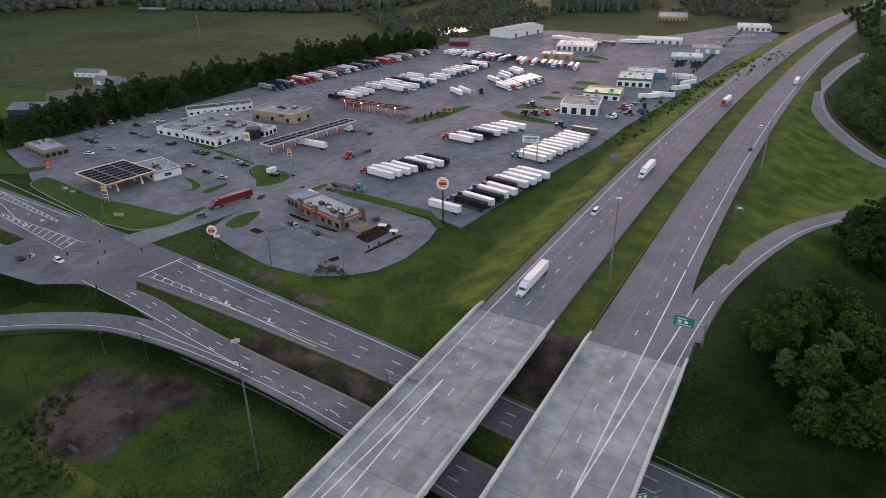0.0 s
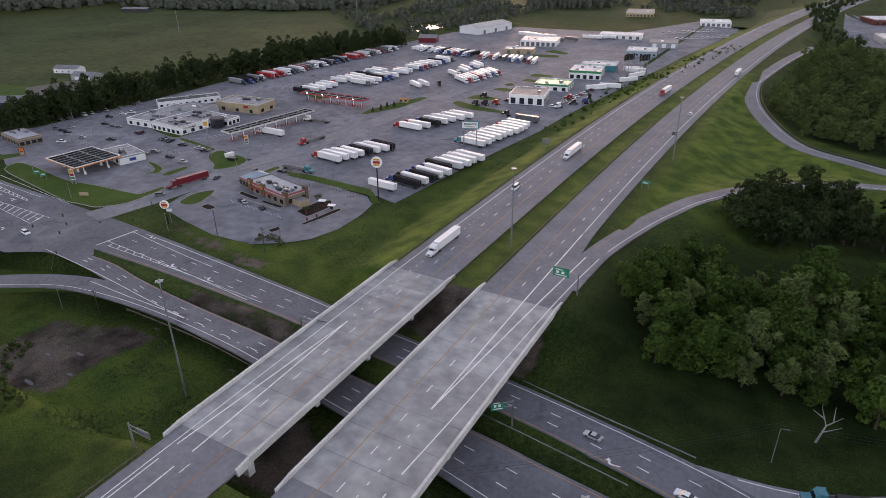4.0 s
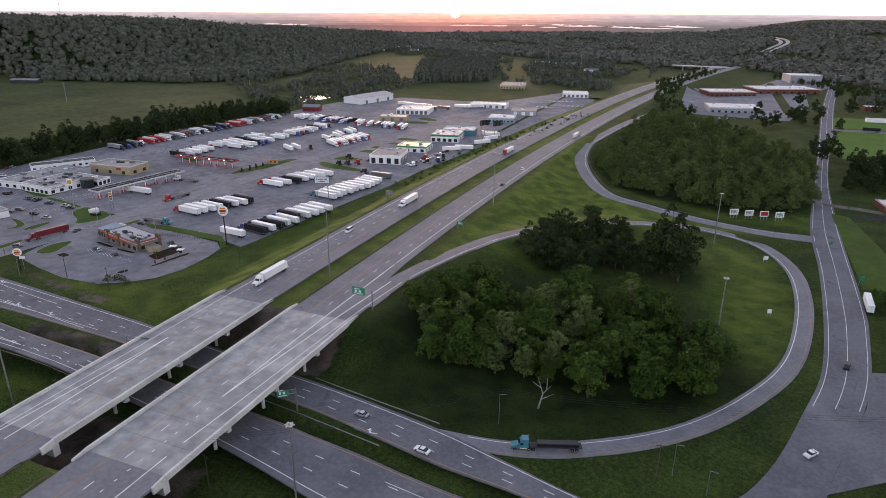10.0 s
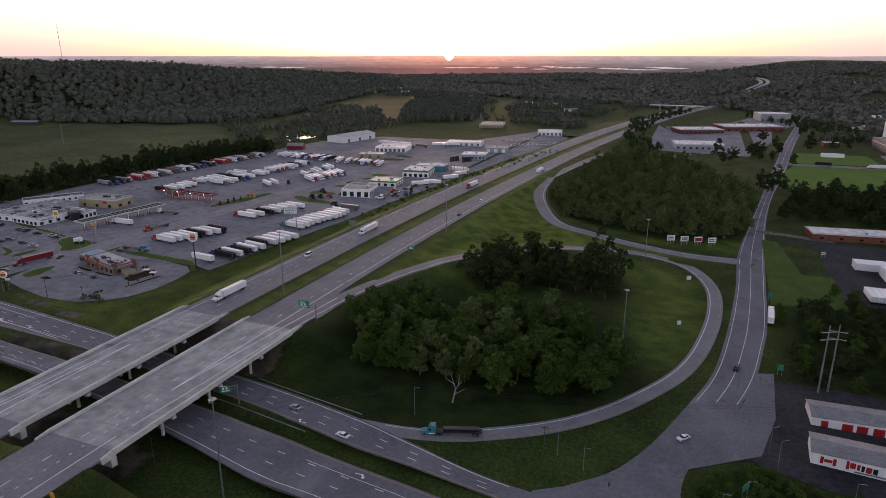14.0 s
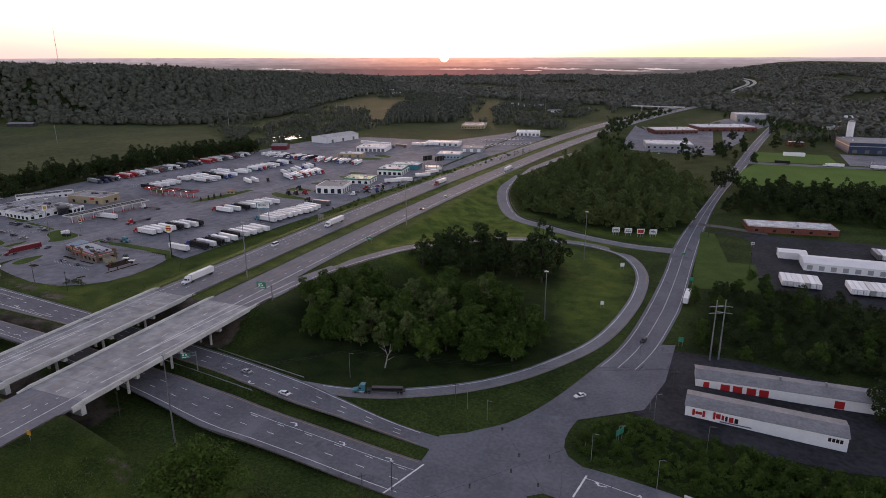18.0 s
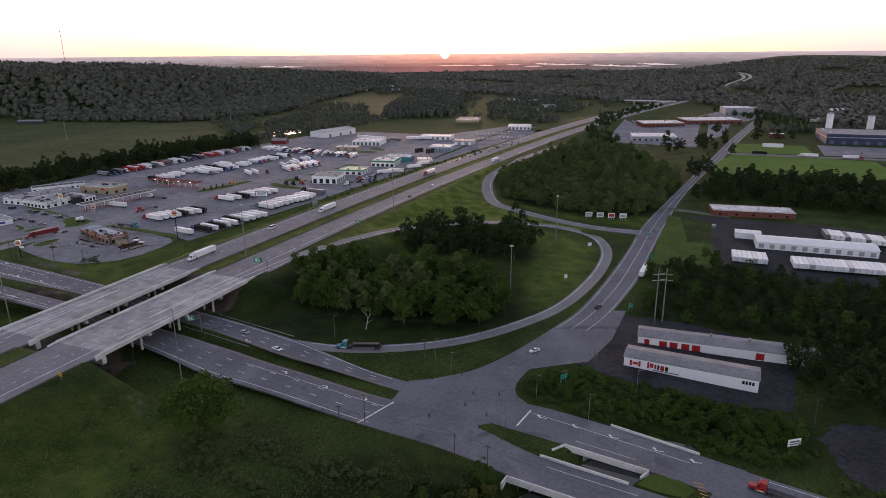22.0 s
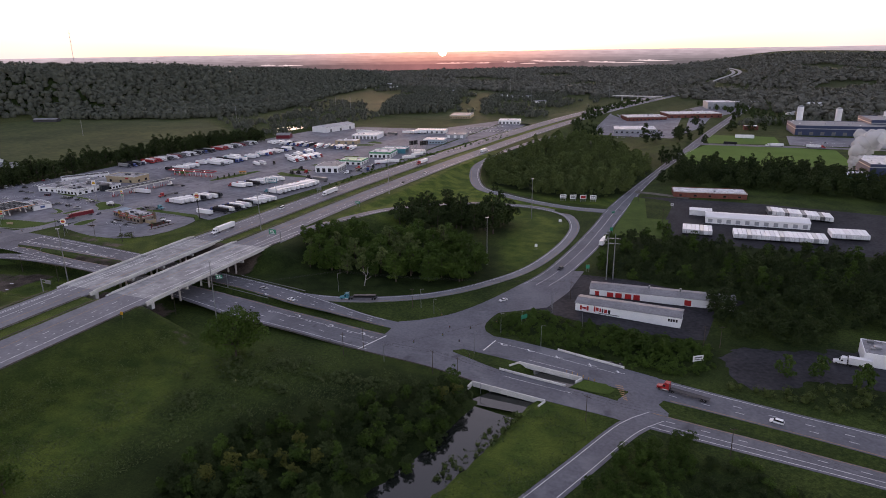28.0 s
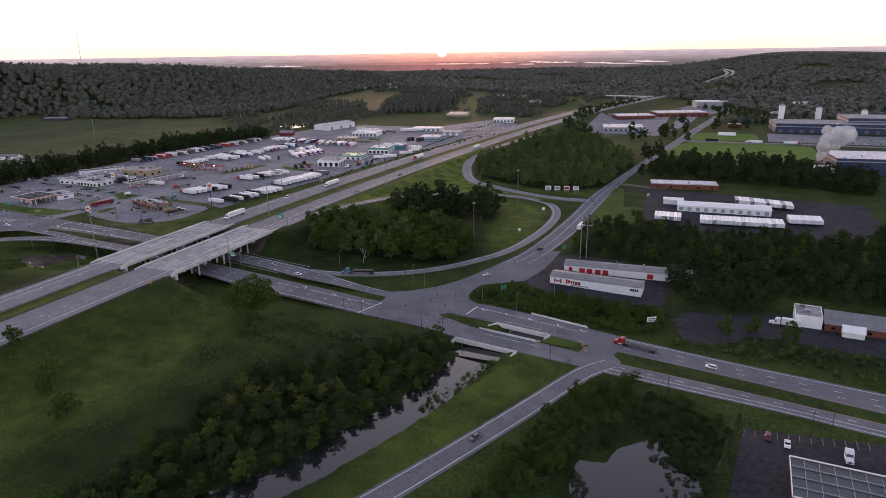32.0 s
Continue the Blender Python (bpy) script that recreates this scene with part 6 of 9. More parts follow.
for poly, mt, lab in (([(-107, 33.5), (-105.5, 47), (-101.6, 50.6), (-96.8, 45.6), (-99, 31)], "mulch", "dark mulch bed of the drive-through lane"), ([(-96, 23.6), (-94, 24), (-90.2, 43), (-91.6, 44.6), (-93, 43)], "mulch", "dark planted island of the drive-through lane"),
                      ([(-146, 39.4), (-145.6, 37), (-133, 34.6), (-132.8, 37)], "mulch", "dark bed below the dining windows"), ([(-128.7, 35.8), (-128.4, 34), (-116, 32.6), (-115.8, 34.6)], "mulch", "dark bed below the dining windows"),
                      ([(-140, 34.2), (-113.5, 31.2), (-113.2, 29.6), (-139.6, 32.4)], "kerb", "pale concrete walk before the restaurant"), ([(-149, 17), (-143, 16), (-142, 19.5), (-148, 20.5)], "mulch", "small planted island in the restaurant lot"), ([(-104, 12), (-101, 11.4), (-99.8, 15.4), (-102.4, 16.6)], "mulch", "small planted island in the restaurant lot")):
    flat("planting_bed" if mt == "mulch" else "walkway", poly, M[mt], 0.20, lab, "planting bed" if mt == "mulch" else "walkway")
    ring_ = spline([(x, y) for x, y in poly] + [poly[0]], 3) if mt == "mulch" else None
    if ring_ is not None:
        kb = ribbon("kerb", np.array([(*p, 0, 0.16) for p in ring_]), 0.30, M["kerb"], zf=lambda x, y: zg(x, y), skirt=0.3)
        tagged(kb, "pale concrete kerb round a planting bed", "kerb", kind="structure")
for x, y in ((-100.4, 43.5), (-93.4, 41.3)):
    mc = thing("order_canopy", pose(x, y, lot_z(x, y), 0, 0, 20), "white drive-through order canopy on a red post", "order canopy", "order canopies")
    boxpart("post", (-0.15, 0.15, -0.15, 0.15, 0, 2.7), M["red"], mc)
    boxpart("canopy_top", (-1.7, 1.7, -1.2, 1.2, 2.6, 2.9), M["white_metal"], mc, bevel=0.08)
    boxpart("menu_panel", (-0.7, 0.7, -0.25, -0.16, 0.9, 2.2), M["black"], mc)
for x, y in ((-93.2, 30.8), (-99.5, 31.4), (-94.5, 26)):
    mb = thing("menu_board", pose(x, y, lot_z(x, y), 0, 0, 25), "small red menu board on a post", "menu board", "menu boards")
    boxpart("post", (-0.1, 0.1, -0.1, 0.1, 0, 1.4), M["black"], mb)
    boxpart("panel", (-0.35, 0.35, -0.1, 0.1, 1.2, 2.4), M["maroon"], mb, bevel=0.04)
for k in range(26):
    # posts of the low fence behind the restaurant
    x, y = -124 + 40 * k / 25, 60.6 + 1.6 * k / 25
    fp = thing("fence_post", pose(x, y, lot_z(x, y)), "short dark fence post behind the restaurant", "fence post", "fence posts")
    boxpart("post", (-0.06, 0.06, -0.06, 0.06, -0.1, 1.2), M["wood"], fp)
for x0, y0, x1, y1 in ((-172, 55, -166, 80), (-163, 123, -161, 132), (-156, 210, -153, 217)):
    k = thing("kerb_island", pose((x0 + x1) / 2, (y0 + y1) / 2, lot_z((x0 + x1) / 2, (y0 + y1) / 2), 0, 0, math.degrees(math.atan2(y1 - y0, x1 - x0))), "pale concrete kerb island in the access road", "kerb", "kerb islands")
    ln = math.hypot(x1 - x0, y1 - y0) / 2
    boxpart("kerb", (-ln, ln, -0.9, 0.9, -0.1, 0.2), M["kerb"], k, bevel=0.06)
DT = lambda x, y, w, d, h, rot, m, lab, nm, cat: boxpart("body", (-w / 2, w / 2, -d / 2, d / 2, 0, h), M[m], thing(nm, pose(x, y, lot_z(x, y), 0, 0, rot), lab, cat), bevel=0.05)
DT(-192, 76, 5, 2.4, 2.2, 80, "white_metal", "white ice storage box beside the grass island", "storage_box", "box")
DT(-186, 72, 5, 2.6, 1.6, 10, "black", "dark refuse container in the grass island", "refuse_container", "container")
building(-112, 41, 10, 5, 2.6, -14, "tan", "grey_roof", "tan service yard wall behind the burger restaurant", "service yard", "service_yard")
building(-96, 273, 25, 27, 7.0, 12, "white_metal", "grey_roof", "white repair shop with tall dark openings", "repair shop", "repair_shop", 4, [], [("s", 4, 3.4, 0.4, 4.6, "glass"), ("e", 5, 4.0, 0.2, 4.4, "grey")])
building(-95, 320, 26, 22, 5.2, 8, "white_metal", "green_trim", "white shop with a green roof band", "shop", "green_banded_shop", 3, [(3.8, 5.1, "green_trim")], [("s", 4, 3.0, 0.4, 2.9, "glass"), ("e", 3, 3.2, 0.3, 3.0, "grey")], group="green banded shops")
building(-87, 377, 26, 30, 6.5, 10, "white_metal", "white_roof", "white shop with a broad green roof band", "shop", "green_banded_shop", 6, [(5.0, 6.8, "green_trim")], [("s", 5, 3.0, 0.4, 3.4, "glass"), ("e", 4, 3.4, 0.3, 3.8, "grey")], group="green banded shops")
building(-86, 408, 30, 18, 6.0, 10, "teal", "white_roof", "pale teal workshop with a white roof", "workshop", "workshop", 4, [(5.4, 6.3, "white_metal")], [("e", 4, 3.6, 0.2, 4.0, "grey")])
building(-72, 501, 28, 24, 6.0, 10, "pale_blue", "white_roof", "pale blue office building with a white roof", "building", "office_building", 4, [(5.0, 5.9, "white_metal")], [("s", 7, 2.0, 1.0, 2.6, "glass"), ("e", 4, 2.0, 1.0, 2.6, "glass")])
building(-65, 565, 28, 30, 5.5, 12, "grey_wall", "grey_roof", "grey workshop beside a van yard", "workshop", "workshop", 2, [], [("s", 3, 4, 0.2, 4.2, "white_metal")])
building(-44, 764, 36, 30, 6.0, 12, "white_metal", "white_roof", "low white depot at the far yard", "depot", "depot", 3, [], [("s", 6, 3.4, 0.3, 3.8, "grey")])
building(-156, 830, 38, 52, 6.0, 12, "tan", "grey_roof", "low tan building at the end of the road", "building", "low_building", 5, [(4.8, 5.8, "parapet")], [("s", 8, 2.4, 0.8, 2.6, "glass")])
building(-184, 459, 30, 18, 5.0, 14, "tan", "white_roof", "small tan workshop with a pale roof", "workshop", "workshop", 2, [], [("s", 3, 3.4, 0.2, 3.4, "grey")])
building(-186, 520, 38, 34, 6.0, 12, "white_metal", "white_roof", "wide white workshop with grey doors", "workshop", "workshop", 4, [], [("s", 7, 3.4, 0.2, 4.2, "grey")])
building(-120, 600, 46, 22, 5.0, 8, "white_metal", "white_roof", "long low white shed", "shed", "shed", 0, [], [("s", 6, 3.2, 0.2, 3.4, "grey")])
building(-285, 588, 66, 30, 8.0, 78, "white_metal", "grey_wall", "large white metal warehouse with a low gable", "warehouse", "warehouse", gable=2.6, win=[("s", 3, 4.0, 0.0, 4.5, "grey")])
building(-306, 484, 20, 16, 5.0, 20, "maroon", "grey_roof", "dark red barn with a grey gable roof", "barn", "barn", gable=2.6)
# farm yard
building(-510, 188, 24, 11, 4.0, 20, "white_metal", "grey_roof", "white farmhouse with a grey gable roof", "house", "farmhouse", gable=2.4, win=[("s", 4, 1.4, 1.0, 2.2, "glass")])
building(-466, 176, 22, 13, 4.2, 18, "grey_wall", "grey_roof", "grey garage with two doors", "garage", "garage", gable=2.0, win=[("s", 2, 4.0, 0.1, 3.0, "white_metal")])
building(-420, 86, 24, 18, 5.5, 30, "blue_wall", "grey_roof", "blue barn with a grey gable roof", "barn", "barn", gable=3.0)
building(-905, 560, 46, 14, 5.0, 20, "dark_roof", "grey_roof", "long dark farm shed at the field's edge", "shed", "shed", gable=2.0)
# trailer yard on the side road
building(277, 295, 60, 20, 5.0, 8, "brick", "white_roof", "long low red brick building with a pale roof", "building", "brick_building", 3, [(4.3, 4.95, "parapet")], [("s", 5, 2.2, 1.0, 2.4, "glass")])
building(311, 211, 70, 18, 4.6, 2, "white_metal", "white_metal", "long white metal loading shed with dock doors", "loading shed", "loading_shed", gable=1.3, win=[("s", 11, 3.0, 0.6, 3.4, "grey_wall")])
building(272, 226, 16, 9, 4.2, 2, "white_metal", "white_metal", "open-ended white metal lean-to", "lean-to", "lean_to", gable=0.6)
for i in range(7):
    put(TRAILER["white" if i != 4 else "silver"], 262.5 + i * 2.85, 171.5, 2, "white box trailer in the storage yard row", "trailer", "yard trailers")
for i in range(20):
    put(TRAILER["white" if i % 7 != 3 else "silver"], 296 + i * 2.9, 170 + i * 0.2, 2, "white box trailer in the storage yard row", "trailer", "yard trailers")
for i in range(15):
    put(TRAILER["white" if i % 4 else "grey"], 322 + i * 2.9, 244 - i * 0.6, 3, "weathered white box trailer in the back row", "trailer", "yard trailers")
for i in range(8):
    put(TRAILER["white"], 358 + i * 2.9, 190 + i * 0.3, 2, "white box trailer at the yard's end", "trailer", "yard trailers")
# storage buildings by the junction
building(242.5, 9.5, 52, 12, 4.9, -3, "white_metal", "grey_roof", "long white storage building with a big red wall sign", "storage building", "storage_building", gable=1.2)
st2 = building(256, 37.5, 74, 12, 4.2, 3, "white_metal", "grey_roof", "long white storage building with red roller doors", "storage building", "storage_building", gable=1.2, win=[("s", 1, 0.1, 1, 1.2, "grey")])
for u, wd in ((-33, 2.2), (-26, 3.4), (-21.5, 3.4), (-16.5, 3.4), (-12, 3.4), (14, 3.4)):
    boxpart("roller_door", (u - wd / 2, u + wd / 2, -6.06, -5.9, 0.0, 3.1), M["red"], st2, "red roller door")
for u in (-6, 10):
    bm = bmesh.new()
    cyl(bm, (u, 0, 4.6), (u, 0, 7.2), 0.5, n=10)
    part("roof_vent", bm, M["steel"], st2)
# strip building and white house east of the storage buildings
building(349, -4, 12, 16, 6.2, -4, "white_metal", "patched_roof", "white flat-roofed side wing", "building", "side_wing", 4)
building(371, -5, 30, 17, 3.6, -4, "brick", "grey_roof", "brick roadhouse with a grey pitched roof", "roadhouse", "roadhouse", gable=4.2, win=[("s", 4, 1.8, 0.9, 2.3, "glass")])
building(367, -15.5, 9, 6, 2.8, -4, "white_metal", "white_metal", "white gabled porch of the roadhouse", "porch", "porch", gable=2.4)
put(LORRY, 334, -13, 84, "white box lorry parked beside the roadhouse", "truck", "")
# petrol station at the eastern road
canopy(349, -151, 42, 22, 5.6, -3, "white_metal", "canopy_top", "petrol station canopy with an orange fascia and dark glassy top", 4, (10, 3), band_="orange")
building(380, -200, 40, 20, 5.0, -3, "tan", "white_roof", "low petrol station shop", "shop", "shop", 6, [(4.0, 4.9, "orange")], [("n", 8, 2.6, 0.5, 2.8, "glass")])
put(CAR[("suv", "maroon")], 324, -122, 175, "dark red car parked at the petrol station", "car", "")
put(CAR[("saloon", "white_metal")], 330, -124, 175, "pale car parked at the petrol station", "car", "")
put(TRACTOR["white_metal"], 348, -126, 178, "white truck tractor parked at the petrol station", "truck", "")
# stores and plant up the side road
building(165, 735, 62, 44, 7.0, 10, "grey_wall", "white_roof", "flat-roofed store with a bright white roof", "store", "store", 8, [(5.6, 6.9, "parapet")], [("s", 8, 3.0, 0.6, 3.0, "glass")])
building(160, 925, 70, 46, 7.0, 22, "brick", "white_roof", "large brown store with a shiny pale roof", "store", "store", 12, [(6.0, 6.9, "parapet")], [("s", 10, 3.0, 0.6, 3.0, "glass")])
building(238, 985, 96, 50, 7.5, 22, "brick", "white_roof", "large brown store with a pale roof", "store", "store", 10, [(6.4, 7.4, "parapet")], [("s", 8, 3.0, 0.6, 3.0, "glass")])
building(286, 1178, 52, 50, 14, 12, "grey_wall", "white_roof", "tall pale industrial hall", "hall", "industrial_hall", 6, [], [("s", 6, 4, 0.4, 5, "grey")])
building(338, 1262, 60, 30, 8, 12, "grey_wall", "grey_roof", "low grey industrial hall", "hall", "industrial_hall", 5)
building(332, 805, 20, 16, 6, 5, "brick", "white_roof", "small red brick house near the lawn", "house", "brick_house", 2, [], [("s", 4, 1.6, 1.0, 2.6, "glass")])
building(320, 700, 24, 8, 4, 4, "white_metal", "white_roof", "small white stand beside the lawn", "shed", "stand")
building(470, 790, 170, 70, 14, 4, "blue_wall", "grey_roof", "huge dark blue factory hall with stepped roofs", "factory", "factory_hall", 14, [(9, 10, "grey_wall")], [("s", 12, 5, 0.5, 5, "grey")])
building(560, 830, 150, 70, 20, 4, "blue_wall", "grey_roof", "tall dark blue factory hall", "factory", "factory_hall", 8, [(15, 16, "grey_wall")])
building(470, 445, 110, 60, 16, 6, "blue_wall", "white_roof", "dark blue factory hall beside the steam vent", "factory", "factory_hall", 8, [(12.5, 13.5, "grey_wall")], [("w", 4, 5, 0.5, 5, "grey")])
building(404, 395, 16, 12, 8, 6, "teal", "white_metal", "small blue pump house with a white gable roof", "pump house", "pump_house", gable=3)
for x, y, L_, w_, rot in ((-789, 1590, 26, 14, 30), (-803, 1786, 40, 16, 20), (-726, 1690, 30, 12, 10), (-463, 1480, 34, 14, 24), (-440, 1500, 22, 12, 24), (-234, 1330, 34, 22, 14), (-195, 1310, 26, 14, 14), (-168, 1318, 30, 12, 14), (-93, 1170, 28, 12, 20), (424, 1072, 44, 20, 10), (470, 1290, 40, 22, 8), (520, 1400, 34, 16, 6)):
    building(x, y, L_, w_, 4.6, rot, "white_metal", "white_roof" if L_ > 30 else "grey_roof", "small pale building far off among the trees", "building", "far_building", 0, [], [("s", 5, 2.2, 0.8, 2.6, "glass")], 2.0, group="far buildings")
for x, y, hh in ((400, 830, 34), (455, 850, 30), (520, 860, 26)):
    t = thing("silo", pose(x, y, zg(x, y)), "tall white silo tower at the factory", "silo", "factory silos")
    bm = bmesh.new()
    cyl(bm, (0, 0, 0), (0, 0, hh), 4.5, n=14)
    part("shaft", bm, M["white_metal"], t)
    bm = bmesh.new()
    cyl(bm, (0, 0, hh), (0, 0, hh + 2), 4.7, 2.0, 14)
    part("cap", bm, M["steel"], t)
put(SEMI[("white_metal", "white")], 352, 622, 88, "white semi truck on the lane past the sports field", "truck", "", zg(352, 622) + 0.2)
put(SEMI[("red", "white")], 400, 622, -88, "red semi truck on the lane past the sports field", "truck", "", zg(400, 622) + 0.2)
put(TRAILER["black"], 300, 622, 88, "dark box trailer beside the sports field", "trailer", "", zg(300, 622) + 0.2)

for x0, y0, x1, y1, n, hd in ((-240, 84, -224, 112, 14, 75), (-248, 60, -214, 72, 16, 8), (-322, 60, -272, 84, 22, 20), (-346, 66, -334, 150, 32, 85), (-304, 54, -266, 58, 14, 10), (-141, 28.4, -110, 25.4, 12, 62), (-90, 76, -74, 140, 22, 80), (-90, 152, -74, 210, 20, 80), (-288, 222, -258, 336, 36, -96), (140, 655, 236, 688, 36, 10), (388, 640, 524, 650, 50, 0), (396, 668, 536, 680, 50, 0)):
    big = hd in (80, -96)
    lines_v, lines_f = [], []
    for i in range(n):
        f = i / (n - 1)
        cx, cy = x0 + (x1 - x0) * f, y0 + (y1 - y0) * f
        ux, uy = -math.sin(radians(hd)), math.cos(radians(hd))
        ln = 9.0 if big else 2.6
        k = len(lines_v)
        for a_, b_ in ((-ln, -0.07), (ln, -0.07), (ln, 0.07), (-ln, 0.07)):
            px_, py_ = cx + ux * a_ + uy * b_, cy + uy * a_ - ux * b_
            lines_v.append((px_, py_))
        lines_f.append((k, k + 1, k + 2, k + 3))
    lines_v = np.array(lines_v)
    lines_v = np.column_stack([lines_v, land(lines_v[:, 0], lines_v[:, 1]) + 0.155])
    tagged(link_mesh("bay_marking", lines_v, lines_f, M["white_line"]), "faded white parking bay lines on the asphalt", "road marking", kind="structure")


# ---- creek, pond and creek bridges ----
wv, wf = [], []
for i, p in enumerate(CREEK):
    t = CREEK[min(i + 1, len(CREEK) - 1)] - CREEK[max(i - 1, 0)]
    n_ = np.array([-t[1], t[0]]) / np.hypot(t[0], t[1])
    for s in (-1, 1):
        wv.append((p[0] + n_[0] * s * 11, p[1] + n_[1] * s * 11, -8.35))
    if i and p[1] < -96:
        wf.append((2 * i - 2, 2 * i - 1, 2 * i + 1, 2 * i))
tagged(link_mesh("creek_water", wv, wf, M["water"]), "still dark creek water mirroring the sky", "water", kind="structure")
pv = [(POND[0] + POND[2] * 1.3 * math.cos(a), POND[1] + POND[3] * 1.25 * math.sin(a), -8.9) for a in np.linspace(0, 6.283, 40, endpoint=False)]
tagged(link_mesh("pond_water", pv, [tuple(range(40))], M["water"]), "small dark pond with reeds", "water", kind="structure")
mv = [(-372 + 14 * math.cos(a) + 7 * math.cos(3 * a), 590 + 44 * math.sin(a) + 12 * math.sin(2 * a) + 8 * math.cos(5 * a), 3.05) for a in np.linspace(0, 6.283, 48, endpoint=False)]
tagged(link_mesh("marsh_water", mv, [tuple(range(48))], M["water"]), "marsh pond that catches the bright sky", "water", kind="structure")


def low_bridge(s0, s1, n0, n1, wings, label):
    """A low road bridge between two parapet lines over the creek."""
    b = thing("creek_bridge", pose(0, 0, 0), label, "bridge", "creek bridges")

    def beam(name, p, q, wide, lo, hi, m, lab=""):
        d = Vector((q[0] - p[0], q[1] - p[1], 0)).normalized()
        o = Vector((-d.y, d.x, 0)) * wide / 2
        bm = bmesh.new()
        box(bm, 0, 1, -1, 1, 0, 1)
        for v in bm.verts:
            e, w, u = v.co
            x, y = p[0] + (q[0] - p[0]) * e, p[1] + (q[1] - p[1]) * e
            v.co = (x + o.x * w, y + o.y * w, road_z(x, y) + (lo if u < 0.5 else hi))
        return part(name, bm, m, b, lab, 0.05)
    for p, q in ((s0, s1), (n0, n1)):
        beam("parapet", p, q, 0.55, -1.5, 0.85, M["parapet"], "pale concrete parapet")
    for p, q in wings:
        beam("wing_wall", p, q, 0.55, -2.5, 0.55, M["parapet"], "pale concrete wing wall")
    for f in (0.0, 0.25, 0.5, 0.75, 1.0):
        p = (s0[0] + (s1[0] - s0[0]) * f, s0[1] + (s1[1] - s0[1]) * f)
        q = (n0[0] + (n1[0] - n0[0]) * f, n0[1] + (n1[1] - n0[1]) * f)
        if f in (0.0, 1.0):
            beam("abutment", p, q, 1.2, -5.0, -1.0, M["concrete"])
        else:
            beam("pier", p, q, 0.7, -5.0, -1.0, M["concrete"])
    bm = bmesh.new()
    vs = [bm.verts.new((*c, road_z(*c) + dz)) for dz in (-1.0, -0.55) for c in (s0, s1, n1, n0)]
    for fc in ((3, 2, 1, 0), (4, 5, 6, 7), (0, 1, 5, 4), (1, 2, 6, 5), (2, 3, 7, 6), (3, 0, 4, 7)):
        bm.faces.new([vs[k] for k in fc])
    part("deck", bm, M["concrete"], b)
    return b


low_bridge((205, -63.3), (233, -66.4), (218, -44.6), (248, -50.2), (((205, -63.3), (202, -67.5)), ((233, -66.4), (231, -70.5))), "low concrete bridge of the westbound road over the creek")
low_bridge((192, -87.3), (223, -90), (199, -72.3), (228, -75.4), (((192, -87.3), (191.5, -91)), ((223, -90), (221.5, -94.5))), "low concrete bridge of the eastbound road over the creek")
cw = [(193, -99), (216, -99), (252, -44), (228, -44)]
tagged(link_mesh("creek_water", [(x, y, -8.36) for x, y in cw], [(0, 1, 2, 3)], M["water"]), "dark creek water under the low bridges", "water", kind="structure")

# ---- paint on the roads ----
WL, YL = M["white_line"], M["yellow_line"]


def hw_line(x, ys, half, material, parent, dash=0.0, gap=0.0, slope=0.0, y_ref=0.0):
    pts = [(x + slope * (y - y_ref) + float(hwc(y)), y, float(hwz(y)) + 0.02) for y in ys]
    return stripes("lane_line" if dash else "edge_line", pts, half, material, parent, None, dash, gap)


all_y = np.concatenate([np.arange(-540, 400, 8.0), np.arange(400, 1450, 25.0)])
hw_line(7.4, all_y, 0.13, YL, hw[3])
hw_line(11.1, all_y, 0.14, WL, hw[3], 3.05, 9.15)
hw_line(15.4, np.arange(-57, 60, 6.0), 0.2, WL, hw[3])
hw_line(15.4, np.arange(60, 1450, 20.0), 0.16, WL, hw[3])
hw_line(15.4, np.arange(-57, 43, 6.0), 0.2, WL, hw[3], slope=0.076, y_ref=-57)
hw_line(15.6, np.arange(-540, -57, 8.0), 0.14, WL, hw[1], 1.0, 3.0)
hw_line(20.4, np.arange(-540, -77, 8.0), 0.16, WL, hw[1])
stripes("edge_line", [(x, y, float(hwz(y)) + 0.02) for x, y in spline([(20.4, -78), (21.6, -57), (22.8, -30), (24.2, 0), (25.4, 20), (27.2, 40)], 8)], 0.16, WL, hw[3], None)
hw_line(-18.2, all_y, 0.13, YL, hw[2])
hw_line(-22.2, all_y, 0.14, WL, hw[2], 3.05, 9.15)
hw_line(-26.4, np.arange(-95, -34, 6.0), 0.2, WL, hw[0], slope=0.055, y_ref=-35)
hw_line(-26.4, np.arange(-95, -34, 6.0), 0.2, WL, hw[0], slope=-0.028, y_ref=-35)
hw_line(-29.7, np.arange(-540, -94, 8.0), 0.17, WL, hw[0])
hw_line(-24.7, np.arange(-540, -94, 8.0), 0.17, WL, hw[0])
hw_line(-26.6, np.arange(-32, 120, 6.0), 0.13, WL, hw[2], 1.0, 3.0)
hw_line(-26.4, np.concatenate([np.arange(120, 400, 8.0), np.arange(400, 1450, 25.0)]), 0.14, WL, hw[2], 3.05, 9.15)
hw_line(-30.9, all_y, 0.15, WL, hw[2])


def between(a, b, f):
    A, B = np.array(spline(a, 6)), np.array(spline(b, 6))
    n = max(len(A), len(B))
    ra = np.stack([np.interp(np.linspace(0, 1, n), np.linspace(0, 1, len(A)), A[:, k]) for k in (0, 1)], 1)
    rb = np.stack([np.interp(np.linspace(0, 1, n), np.linspace(0, 1, len(B)), B[:, k]) for k in (0, 1)], 1)
    return ra * (1 - f) + rb * f


def cut(line, spans):
    return [np.array([p for p in line if a <= p[0] <= b]) for a, b in spans]


